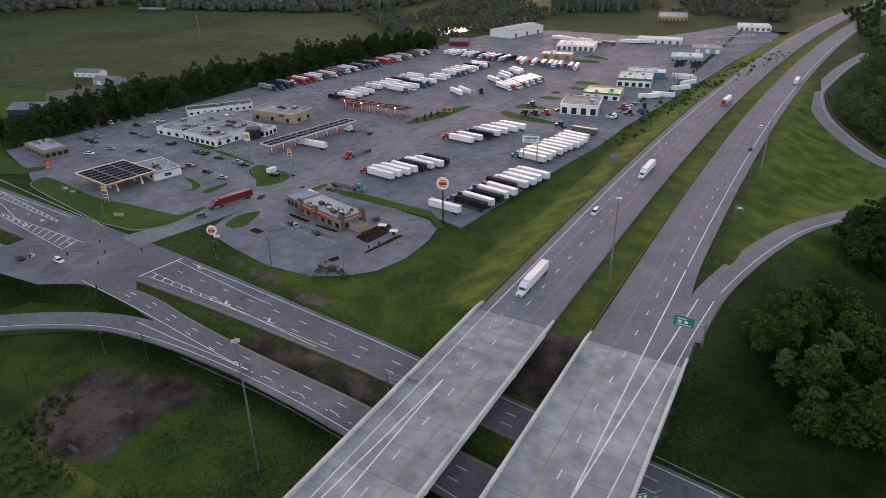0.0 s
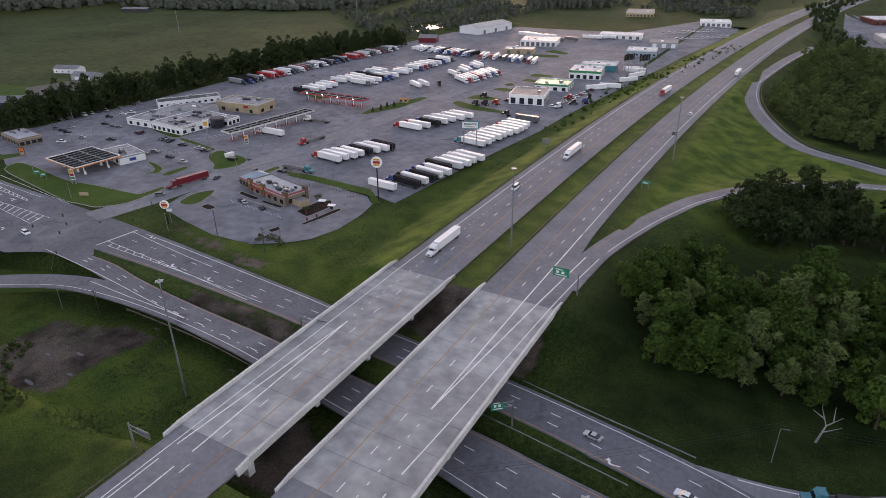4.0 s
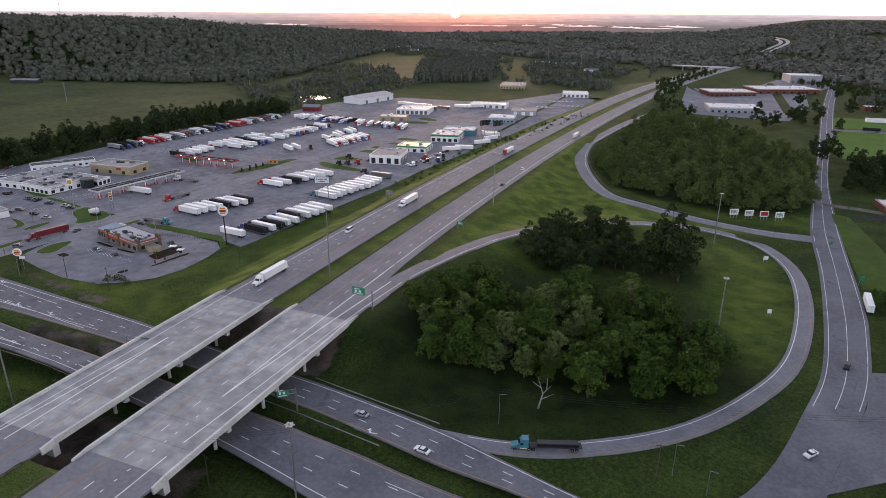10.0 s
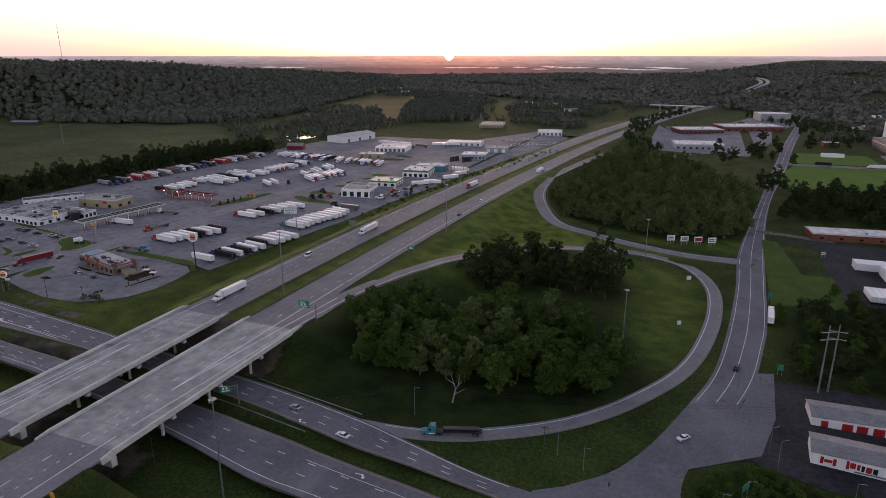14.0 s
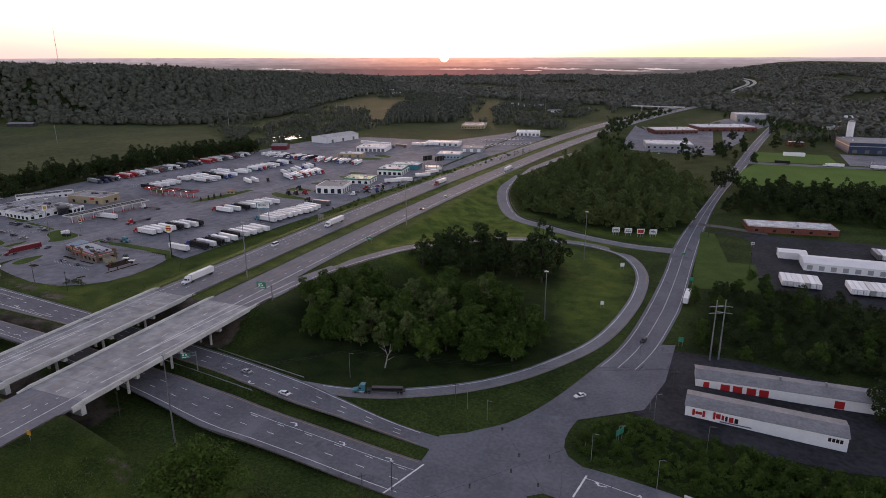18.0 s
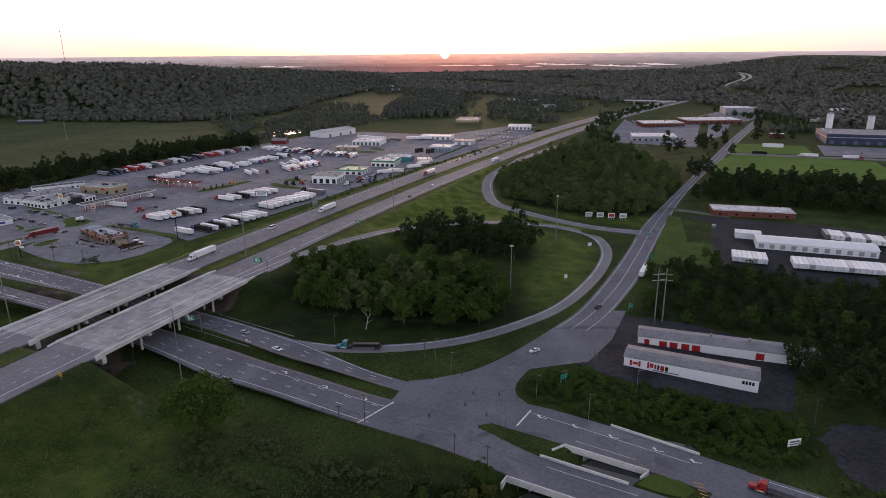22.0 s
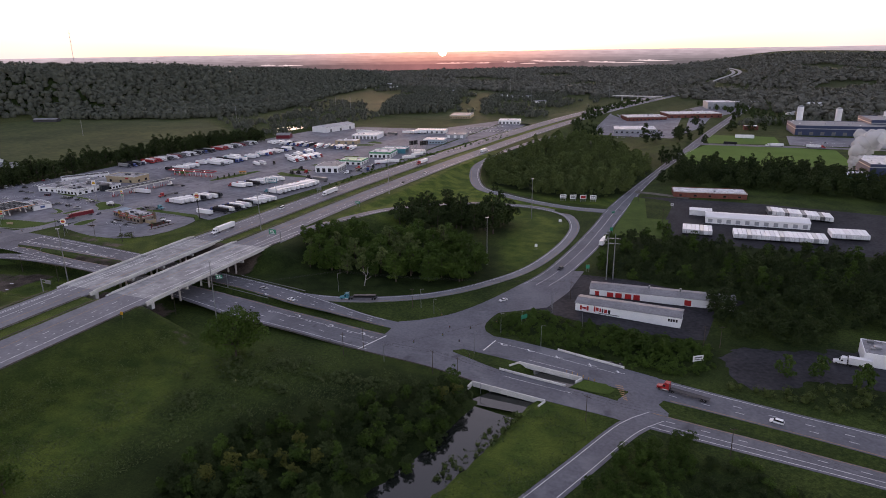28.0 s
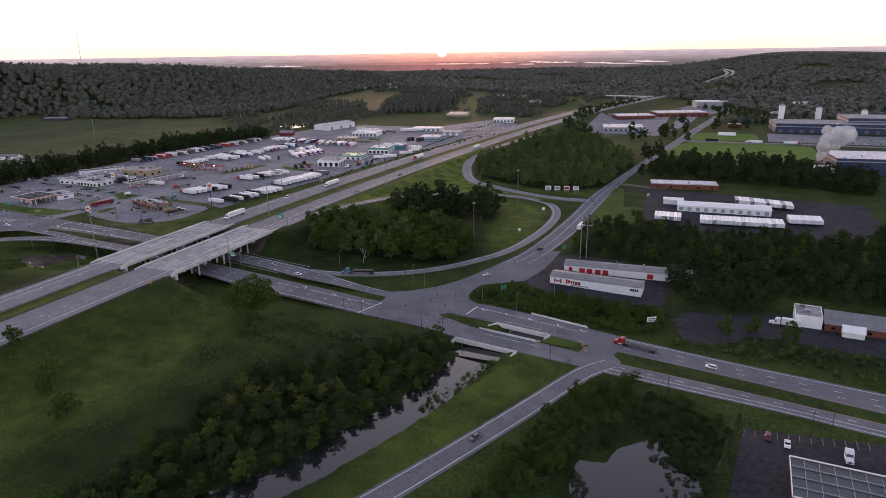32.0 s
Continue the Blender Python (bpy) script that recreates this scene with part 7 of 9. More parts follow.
for road, a, b, fr in ((road_n, N_EDGE, N_MED, (0.10, 0.42, 0.70, 0.95)), (road_s, S_MED, S_EDGE, (0.05, 0.32, 0.60, 0.88))):
    for k, f in enumerate(fr):
        for seg in cut(between(a, b, f), ((-420, -226), (-40 if road is road_s and k == 3 else -148, 138), (262, 780))):
            if len(seg) < 3:
                continue
            solid = k in (0, 3) or (k == 2 and road is road_s and seg[0][0] > 250)
            yel = (road is road_n and k == 3) or (road is road_s and k == 0)
            stripes("edge_line" if solid else "lane_line", seg, 0.13, YL if yel else WL, road, road_z, 0.0 if solid else 3.05, 0.0 if solid else 9.15)
for seg in cut(between(N_EDGE, N_MED, 0.80), ((-148, -60), (205, 232))):
    stripes("turn_lane_line", seg, 0.09, WL, road_n, road_z)
for seg in cut(between(S_MED, S_EDGE, 0.27), ((70, 138), (200, 232))):
    stripes("turn_lane_line", seg, 0.10, WL, road_s, road_z)
# stop lines and hatching at the junctions
for xa, ya, xb, yb, road in ((-152, -13.5, -154, -31, road_n), (139.5, -61, 134, -79, road_s), (189, -46, 187, -58, road_n), (-224, -41, -224, -60, road_s)):
    stripes("stop_line", [(xa + (xb - xa) * f, ya + (yb - ya) * f) for f in np.linspace(0, 1, 6)], 0.3, WL, road, road_z)
for i in range(8):
    f = i / 8
    x = -150 + 40 * f
    stripes("hatching", [(x, -26.5 - 3.2 * f), (x + 1.4, -29.3 - 0.5 * f)], 0.2, WL, road_n, road_z)
for pts in ([(-154, -26.3), (-106.5, -29.9), (-70.5, -33.2)], [(-150, -29.2), (-106.5, -30.1)], [(-151.8, -15.8), (-118.7, -20.2), (-99, -22.1)]):
    stripes("edge_line", spline(pts, 6), 0.12, WL, road_n, road_z)
for pts, dash_ in (([(-169, -42.7), (-136, -45.4), (-111, -48.2), (-89, -50.6), (-80, -51.2)], 0), ([(-128.8, -50.7), (-107.5, -51.2), (-94, -51.0), (-80, -51.4)], 0), ([(-79, -51.3), (-50, -53.2), (-20, -55.6)], 1)):
    stripes("edge_line", spline(pts, 6), 0.12, WL, road_s, lambda x, y: road_z(x, y) + 0.012, 1.0 if dash_ else 0.0, 3.0)
for i in range(13):
    f = i / 12
    x, y = -284 + 55 * f, -9.2 - 6.3 * f
    stripes("hatching", [(x, y + 1.4 - f), (x + 2.2, y - 1.8 + f)], 0.22, WL, road_n, road_z)
for i in range(13):
    f = i / 12
    x, y = -256 + 54 * f, -23.3 - 2.5 * f
    stripes("hatching", [(x, y + 0.4 + 2.0 * f), (x + 2.4, y - 0.8 - 3.4 * f)], 0.25, WL, road_n, road_z)
for a, b in (((-286, -8), (-228, -15)), ((-286, -11.5), (-228, -16.2)), ((-258, -22.6), (-198, -23.2)), ((-258, -24), (-199, -31)), ((-271, -16), (-234, -26)), ((-311, 2), (-206, -9))):
    stripes("edge_line", [(a[0] + (b[0] - a[0]) * k / 8, a[1] + (b[1] - a[1]) * k / 8) for k in range(9)], 0.12, WL, road_n, road_z)


def turn_arrow(x, y, heading, road):
    """A painted turn arrow: a shaft, a bend and a head."""
    r = Matrix.Rotation(radians(heading), 2)
    pts = [(-0.18, -1.8), (0.18, -1.8), (0.18, 0.3), (1.0, 0.9), (1.0, 0.45), (2.0, 1.25), (1.0, 2.0), (1.0, 1.5), (-0.18, 0.9)]
    q = [r @ Vector(p) for p in pts]
    link_mesh("turn_arrow", [(x + p.x, y + p.y, road_z(x, y) + 0.06) for p in q], [tuple(range(9))], WL, road)


for x, y, h in ((194, -49.5, 98), (207, -50.5, 98), (220, -51.7, 98), (235, -53.4, 98), (247, -55, 98), (57, -42.5, 95), (-140, -16, 95), (-112, -29, 95), (-92, -30, 95), (-235, -18, -85), (-202, -26, -85), (-236, -24, -85), (-205, -39, -85)):
    turn_arrow(x, y, h, road_n)
for x, y in ((89, -59), (110, -62), (128, -63)):
    turn_arrow(x, y, -84, road_s)
stripes("turn_lane_line", [(189 + 56 * k / 12, -47.4 - 8.6 * k / 12) for k in range(13)], 0.10, WL, road_n, road_z)
for f, m in ((0.50, WL), (0.92, WL), (0.10, WL)):
    stripes("edge_line", [p for p in between(SIDE_W, SIDE_E, f) if p[1] > 30], 0.10, m if f != 0.12 else WL, side_road, lambda x, y: (zg(x, y) + 0.12 if y > 40 else road_z(x, y) - 0.01))


def offset(line, o):
    L = np.array(line)
    t = np.gradient(L[:, :2], axis=0)
    t /= np.linalg.norm(t, axis=1)[:, None]
    return np.stack([L[:, 0] - t[:, 1] * o, L[:, 1] + t[:, 0] * o, L[:, 2] + 0.06], 1)


stripes("edge_line", offset(LOOP[6:-3], -2.3), 0.14, WL, loop_ramp, None)
stripes("edge_line", offset(LOOP[6:-3], 2.5), 0.10, YL, loop_ramp, None)
stripes("edge_line", offset(RAMP[2:-2], 3.2), 0.11, WL, exit_ramp, None)
stripes("edge_line", offset(RAMP[2:-2], -3.2), 0.10, YL, exit_ramp, None)
wr = np.array([(*p, 0) for p in W_RAMP])
for o in (2.9,):
    stripes("edge_line", offset(wr, o)[:, :2], 0.11, WL, west_ramp, lambda x, y: float(base(x, y)) + 0.125)
sr = np.array([(*p, 0) for p in spline([(x, y) for x, y in S_RAMP])])
for o in (-3.7, 3.5):
    stripes("edge_line", offset(sr, o)[:, :2], 0.12, WL, south_ramp, lambda x, y: float(base(x, y)) + 0.12)
for i in range(12):
    stripes("bay_line", [(316.5 + i * 3.6, -118.5 + i * 0.55), (316.3 + i * 3.6, -123.5 + i * 0.5)], 0.08, YL, south_ramp, lambda x, y: zg(x, y) + 0.14)


# ---- guard rails ----
def guard_rail(pts, label, parent_z=None, gap=4.0, mt="rust"):
    """A beam on posts along a line of x, y, z."""
    L = np.array(pts, float)
    r = thing("guard_rail", pose(0, 0, 0), label, "guard rail", "guard rails")
    d = np.concatenate([[0], np.cumsum(np.hypot(*np.diff(L[:, :2], axis=0).T))])
    n = int(d[-1] / gap)
    P = np.stack([np.interp(np.linspace(0, d[-1], n + 1), d, L[:, k]) for k in range(3)], 1)
    v, f = [], []
    for p in P:
        v += [(p[0] - 0.06, p[1] - 0.06, p[2] + 0.45), (p[0] + 0.06, p[1] + 0.06, p[2] + 0.45), (p[0] + 0.06, p[1] + 0.06, p[2] + 0.80), (p[0] - 0.06, p[1] - 0.06, p[2] + 0.80)]
    for i in range(n):
        a, b = 4 * i, 4 * i + 4
        f += [(a + k, b + k, b + (k + 1) % 4, a + (k + 1) % 4) for k in range(4)]
    link_mesh("beam", v, f, M[mt], r)
    pv_, pf = [], []
    for p in P:
        k = len(pv_)
        for z in (-0.3, 0.72):
            pv_ += [(p[0] - 0.08, p[1] - 0.08, p[2] + z), (p[0] + 0.08, p[1] - 0.08, p[2] + z), (p[0] + 0.08, p[1] + 0.08, p[2] + z), (p[0] - 0.08, p[1] + 0.08, p[2] + z)]
        pf += [(k, k + 1, k + 5, k + 4), (k + 1, k + 2, k + 6, k + 5), (k + 2, k + 3, k + 7, k + 6), (k + 3, k, k + 4, k + 7), (k + 4, k + 5, k + 6, k + 7)]
    tagged(link_mesh("post_row", pv_, pf, M["wood"], r), kind="stuff")


def hw_rail(x, y0, y1, label):
    guard_rail([(x + float(hwc(y)), y, float(hwz(y)) - 0.05) for y in np.arange(y0, y1, 10.0)], label)


hw_rail(-34.6, 2, 330, "weathered guard rail along the southbound shoulder")
hw_rail(-11.0, 2, 330, "weathered guard rail on the median side of the southbound lanes")
hw_rail(-0.6, 2, 240, "weathered guard rail on the median side of the northbound lanes")
hw_rail(26.9, 2, 18, "weathered guard rail before the loop ramp gore")
hw_rail(-34.6, -400, -92, "weathered guard rail along the southern southbound shoulder")
hw_rail(-11.0, -300, -92, "weathered guard rail in the southern median")
hw_rail(-0.6, -300, -92, "weathered guard rail in the southern median")
hw_rail(26.4, -300, -92, "weathered guard rail along the southern northbound shoulder")
guard_rail([(x, y + 0.8, float(base(x, y)) + 0.1) for x, y in spline([(26, -25.4), (45, -28), (74, -31.5)], 8)], "weathered guard rail along the westbound road", mt="steel")
guard_rail([(x, y - 0.8, float(base(x, y)) + 0.1) for x, y in spline([p for p in S_EDGE if 60 <= p[0] <= 200], 8)], "weathered guard rail along the eastbound road")
guard_rail([(x, y - 0.8, float(base(x, y)) + 0.1) for x, y in spline([(-100, -56.4), (-68, -56.8), (-40, -59)], 8)], "weathered guard rail before the bridges")
guard_rail([(x, y, float(base(x, y)) + 0.1) for x, y in spline([(-2, -41.5), (24, -43), (62, -47.5)], 8)], "galvanised guard rail in the road median", mt="steel")
guard_rail([(p[0], p[1], p[2]) for p in offset(RAMP, 6.2)[14:-12]], "weathered guard rail outside the exit ramp curve")
guard_rail([(p[0], p[1], p[2]) for p in offset(LOOP, -5.0)[2:16]], "weathered guard rail outside the loop ramp")


# ---- poles, masts and signs ----
def pole(x, y, h, label, kind="mast", z=None, group="light masts"):
    z = zg(x, y) if z is None else z
    t = thing({"mast": "light_mast", "street": "street_lamp", "utility": "utility_pole", "tower": "lattice_mast", "power": "power_pole"}[kind], pose(x, y, z, 0, 0, (x * 7 + y * 3) % 60 - 30), label, {"mast": "light mast", "street": "street lamp", "utility": "utility pole", "tower": "radio mast", "power": "power pole"}[kind], group)
    r = {"mast": 0.32, "street": 0.13, "utility": 0.18, "tower": 0.6, "power": 0.4}[kind]
    bm = bmesh.new()
    cyl(bm, (0, 0, -0.5), (0, 0, h), r, r * 0.5, 8)
    part("shaft", bm, M["wood" if kind == "utility" else "steel"], t)
    if kind == "mast":
        bm = bmesh.new()
        cyl(bm, (0, 0, h - 0.6), (0, 0, h - 0.3), 0.9, n=12)
        part("head_ring", bm, M["steel"], t)
        for i in range(6):
            a = i * math.pi / 3
            boxpart("luminaire", (math.cos(a) * 0.95 - 0.2, math.cos(a) * 0.95 + 0.2, math.sin(a) * 0.95 - 0.2, math.sin(a) * 0.95 + 0.2, h - 0.5, h - 0.25), M["silver"], t, bevel=0.08)
    elif kind == "street":
        bm = bmesh.new()
        cyl(bm, (0, 0, h), (1.6, 0, h + 0.4), 0.06, n=6)
        part("arm", bm, M["steel"], t)
        boxpart("lamp_head", (1.3, 2.1, -0.16, 0.16, h + 0.34, h + 0.5), M["grey"], t, bevel=0.05)
    elif kind == "utility":
        boxpart("crossarm", (-1.2, 1.2, -0.07, 0.07, h - 0.9, h - 0.72), M["wood"], t)
        for u in (-1.0, 0.0, 1.0):
            bm = bmesh.new()
            cyl(bm, (u, 0, h - 0.72), (u, 0, h - 0.45), 0.06, n=6)
            part("insulator", bm, M["grey"], t)
    elif kind == "power":
        for zz in (h - 3, h - 6):
            boxpart("crossarm", (-3, 3, -0.12, 0.12, zz, zz + 0.25), M["steel"], t)
    elif kind == "tower":
        for i in range(6):
            zz = h * (0.4 + i * 0.1)
            boxpart("antenna", (-1.2, 1.2, -0.2, 0.2, zz, zz + 1.8), M["steel"], t)
    return t


for x, y, h in ((-4.5, 35, 31), (26, 168, 32), (151, 55, 31), (149, 172, 32), (62, -87, 37), (-57, -72, 38)):
    pole(x, y, h, "tall galvanised high-mast light beside the lanes")
pole(-114, -45, 12, "slim grey street lamp by the slip ramp", "street", group="street lamps")
for x, y in ((-90, 5), (-170, 60), (-190, 100), (-150, 150), (-128, 60), (-240, 70), (-290, 62), (-330, 75), (-206, 48), (-262, 8), (206, -4), (224, -18), (196, 46), (184, -62), (90, -22), (141, -24), (-116, 71), (204, 3), (189, -38), (210, -44)):
    pole(x, y, 10.5, "slim grey street lamp beside the pavement", "street", group="street lamps")
for x, y in ((26, -77), (-79, -62), (-43, -66), (-117, -57), (-139, -81), (-90, -4), (-119, -1), (131, -86), (136, -77), (174, -86), (186, -88), (240, -97), (289, -100), (338, -116), (345, -111), (211, 18), (246, 190), (222, 250), (279, -16), (286, -14), (137, -26), (-150, -6)):
    pole(x, y, 11, "dark wooden utility pole with a crossarm", "utility", group="utility poles")
for x, y in ((224.5, 55), (228, 57)):
    pole(x, y, 28, "tall paired grey utility mast beside the storage buildings", "power", group="paired masts")
for x, y, h in ((-640, 420, 26), (-520, 640, 30), (-470, 900, 28), (-455, 905, 28), (-440, 910, 28), (-120, 1200, 40), (30, 1400, 40), (-260, 1500, 44)):
    pole(x, y, h, "tall power line pole in the fields", "power", group="power line poles")
pole(-1267, 933, 100, "lattice radio mast on the wooded hill", "tower", group="")


def panel_sign(x, y, w, h, z0, rot, face, label, legs=2, category="sign", z=None, back="steel", marks=()):
    """A flat sign on legs. marks: (u0, u1, v0, v1, material) bars on its face."""
    z = zg(x, y) if z is None else z
    t = thing("road_sign" if category == "road sign" else "billboard" if category == "billboard" else "pylon_sign", pose(x, y, z, 0, 0, rot), label, category, category + "s")
    boxpart("panel", (-w / 2, w / 2, -0.1, 0.1, z0, z0 + h), M[face], t, bevel=0.03)
    for u0, u1, v0, v1, m in marks:
        boxpart("marking", (u0, u1, -0.14, -0.1, z0 + v0, z0 + v1), M[m], t)
    for i in range(legs):
        u = 0 if legs == 1 else -w * 0.35 + 0.7 * w * i / (legs - 1)
        bm = bmesh.new()
        r = 0.09 if h < 3 else 0.28
        cyl(bm, (u, 0.12, -0.4), (u, 0.12, z0 + h * (0.9 if legs > 1 else 0.1)), r, n=8)
        part("post", bm, M[back], t)
    return t


def disc_sign(x, y, r, z0, rot, label, faces, post="black"):
    t = thing("pylon_sign", pose(x, y, zg(x, y), 0, 0, rot), label, "sign", "pylon signs")
    bm = bmesh.new()
    cyl(bm, (0, 0, -0.5), (0, 0, z0), 0.3, n=10)
    part("post", bm, M[post], t)
    bm = bmesh.new()
    cyl(bm, (0, -0.25, z0 + r), (0, 0.25, z0 + r), r, n=24)
    part("sign_disc", bm, M["white_metal"], t)
    for dz, h, w, m in faces:
        boxpart("colour_band", (-w, w, -0.3, 0.3, z0 + r + dz, z0 + r + dz + h), M[m], t)
    return t


BUN = ((0.9, 0.8, 1.3, "yellow"), (-0.6, 1.2, 1.6, "red"), (-1.6, 0.8, 1.3, "yellow"))
disc_sign(-82, 61, 2.6, 16, 20, "tall black pylon with a round yellow and red sign", BUN)
disc_sign(-146, -3, 1.9, 7, 30, "round yellow and red sign on a low pole", ((0.6, 0.6, 1.0, "yellow"), (-0.5, 0.9, 1.3, "red"), (-1.2, 0.6, 1.0, "yellow")))
panel_sign(-146, -1.4, 2.6, 1.2, 5.2, 30, "white_metal", "small white menu board below the round sign", 1)
panel_sign(-200, 70, 3.2, 4.2, 17, 25, "white_metal", "tall pylon with a white panel and yellow emblem", 1, "sign", marks=((-1.1, 1.1, 1.0, 3.2, "yellow"),))
panel_sign(-186, 84, 2.2, 5.0, 6, 25, "white_metal", "price pylon with yellow and red panels", 2, "sign", marks=((-0.9, 0.9, 3.3, 4.7, "yellow"), (-0.9, 0.9, 1.8, 3.0, "red"), (-0.9, 0.9, 0.3, 1.4, "green_trim")))
panel_sign(-228, 8, 2.6, 5.6, 2.5, 25, "white_metal", "price pylon with yellow, red and green panels", 2, "sign", marks=((-1.1, 1.1, 3.7, 5.3, "yellow"), (-1.1, 1.1, 2.0, 3.3, "red"), (-1.1, 1.1, 0.4, 1.6, "green_trim")))
panel_sign(-292, 20, 3.2, 4.6, 2.0, 30, "maroon", "diner pylon with lit panels", 2, "sign", marks=((-1.3, 1.3, 2.4, 4.2, "orange"), (-1.3, 1.3, 0.4, 2.0, "tan")))
panel_sign(-208, 0, 4.6, 1.6, 0.6, 25, "tan", "low tan monument sign in the verge", 2, "sign")
panel_sign(-82, 152, 10, 4.6, 11, 22, "teal", "pale blue billboard above the trailers", 2, "billboard", marks=((-4.4, 4.4, 0.5, 4.1, "white_metal"), (-3.4, 3.4, 2.3, 3.3, "teal"), (-3.2, 2.6, 1.0, 1.7, "teal")))
for x, y in ((-60, 405), (-48, 409)):
    panel_sign(x, y, 12, 5, 11, 60, "black", "tall dark billboard seen from its side", 3, "billboard")
panel_sign(-41, 164, 4.4, 3.2, 1.5, 200, "steel", "grey back of a highway sign on posts", 3, "road sign")
panel_sign(24, 118, 4.0, 1.7, 2.4, 8, "sign_green", "small green exit sign in the gore", 2, "road sign", marks=((-1.2, 0.6, 0.9, 1.2, "white_metal"), (-1.2, 1.2, 0.4, 0.7, "white_metal")), z=float(hwz(118)) - 0.3)
for i, m in enumerate(("white_metal", "white_metal", "red", "white_metal")):
    panel_sign(160 + i * 8.5, 238 + i * 0.8, 5.4, 3.6, 2.2, 25, "white_metal", "small roadside billboard below the wood", 3, "billboard", marks=((-2.2, 2.2, 0.6, 3.0, "red"),) if m == "red" else ((-2.0, 1.4, 1.9, 2.7, "grey"), (-2.0, 2.0, 0.8, 1.4, "grey")))
panel_sign(208, 200, 2.8, 1.4, 1.6, 40, "sign_green", "small green route sign at the ramp mouth", 2, "road sign")
panel_sign(214, 148, 2.2, 2.4, 2.2, 10, "sign_green", "green route sign on the road's shoulder", 2, "road sign")
panel_sign(212, 64, 2.2, 2.4, 2.2, 10, "sign_green", "green route sign on the road's shoulder", 2, "road sign")
panel_sign(174, 162, 2.4, 2.2, 1.8, 20, "white_metal", "white ramp sign seen from behind", 2, "road sign")
panel_sign(172, 96, 1.8, 2.0, 1.8, 20, "white_metal", "white ramp sign seen from behind", 2, "road sign")
panel_sign(196, -22, 4.2, 2.2, 2.5, 60, "sign_green", "large green guide sign at the junction corner", 2, "road sign")
panel_sign(30, -112, 1.6, 1.6, 1.8, 0, "yellow", "small yellow warning sign on the shoulder", 1, "road sign", z=8.2)
panel_sign(277, -36, 5.0, 2.6, 2.4, 35, "white_metal", "white roadside board with grey writing bars", 2, "billboard", marks=((-1.8, 1.8, 1.4, 2.0, "grey"), (-1.8, 1.2, 0.6, 1.0, "grey")))
panel_sign(250, 240, 2.4, 1.6, 2.0, 10, "white_metal", "small white yard sign", 2, "sign", marks=((-0.9, 0.9, 0.4, 1.1, "grey"),))

for x, y in ((-255, 6), (-248, 5)):
    panel_sign(x, y, 3.0, 1.8, 2.0, 25, "sign_green", "green guide sign in the verge", 2, "road sign", marks=((-1.1, 1.1, 0.9, 1.3, "white_metal"),))


def gantry(x, y, z, rot, arm, panels, label, sign=True):
    """A post with a truss arm that carries sign panels."""
    t = thing("sign_gantry", pose(x, y, z, 0, 0, rot), label, "sign gantry", "sign gantries")
    bm = bmesh.new()
    cyl(bm, (0, 0, -0.6), (0, 0, 8.2), 0.28, 0.22, 10)
    part("post", bm, M["steel"], t)
    bm = bmesh.new()
    for zz in (6.4, 7.8):
        cyl(bm, (0, 0, zz), (-arm, 0, zz), 0.1, n=6)
    k = int(arm / 1.4)
    for i in range(k):
        cyl(bm, (-arm * i / k, 0, 6.4), (-arm * (i + 1) / k, 0, 7.8), 0.05, n=5)
    part("truss_arm", bm, M["steel"], t)
    for u, w, h in panels:
        p = boxpart("sign_panel", (-u - w / 2, -u + w / 2, -0.35, -0.22, 5.8, 5.8 + h), M["sign_green" if sign else "steel"], t, bevel=0.03)
        if sign:
            boxpart("sign_shield", (-u - w * 0.3, -u - w * 0.12, -0.38, -0.35, 6.9, 7.7), M["white_metal"], p)
            boxpart("sign_shield", (-u + w * 0.02, -u + w * 0.2, -0.38, -0.35, 6.9, 7.7), M["white_metal"], p)
            boxpart("writing_bar", (-u - w * 0.36, -u + w * 0.36, -0.38, -0.35, 6.2, 6.5), M["white_metal"], p)
            boxpart("writing_bar", (-u - w * 0.36, -u + w * 0.1, -0.38, -0.35, 8.1, 8.35), M["white_metal"], p)
    return t


gantry(28.5, 12, 8.6, 0, 8.5, ((5.6, 5.4, 3.2),), "steel gantry with a green exit guide sign over the lanes")
gantry(30.5, -42, float(base(30, -42)), 40, 5, ((4.0, 3.6, 2.2),), "steel gantry with a small green guide sign below the bridge")
gantry(-40, -40.5, float(base(-40, -40)), 190, 9, ((6.5, 4, 2),), "steel truss gantry seen from behind before the bridge", False)
gantry(-38, -100, 7.0, 180, 6, ((4.5, 4, 2),), "steel truss gantry seen from behind beside the slip lane", False)


def signal(x, y, label):
    t = thing("traffic_signal", pose(x, y, road_z(x, y) + 5.2), label, "traffic signal", "traffic signals")
    boxpart("housing", (-0.2, 0.2, -0.2, 0.2, 0, 1.2), M["black"], t, bevel=0.03)
    for z, m in ((0.85, "red"), (0.5, "yellow"), (0.15, "green_trim")):
        bm = bmesh.new()
        cyl(bm, (0, -0.24, z + 0.1), (0, -0.18, z + 0.1), 0.12, n=10)
        part("lens", bm, M[m], t)
    return t


def wire(a, b, sag, r, label, name="cable"):
    """A hanging cable."""
    cu = bpy.data.curves.new(name, "CURVE")
    cu.dimensions, cu.bevel_depth, cu.bevel_resolution = "3D", r, 0
    sp = cu.splines.new("POLY")
    sp.points.add(12)
    for i, p in enumerate(sp.points):
        f = i / 12
        p.co = (a[0] + (b[0] - a[0]) * f, a[1] + (b[1] - a[1]) * f, a[2] + (b[2] - a[2]) * f - sag * 4 * f * (1 - f), 1)
    cu.materials.append(M["black"])
    return tagged(new(name, cu), label, "cable", "overhead cables")


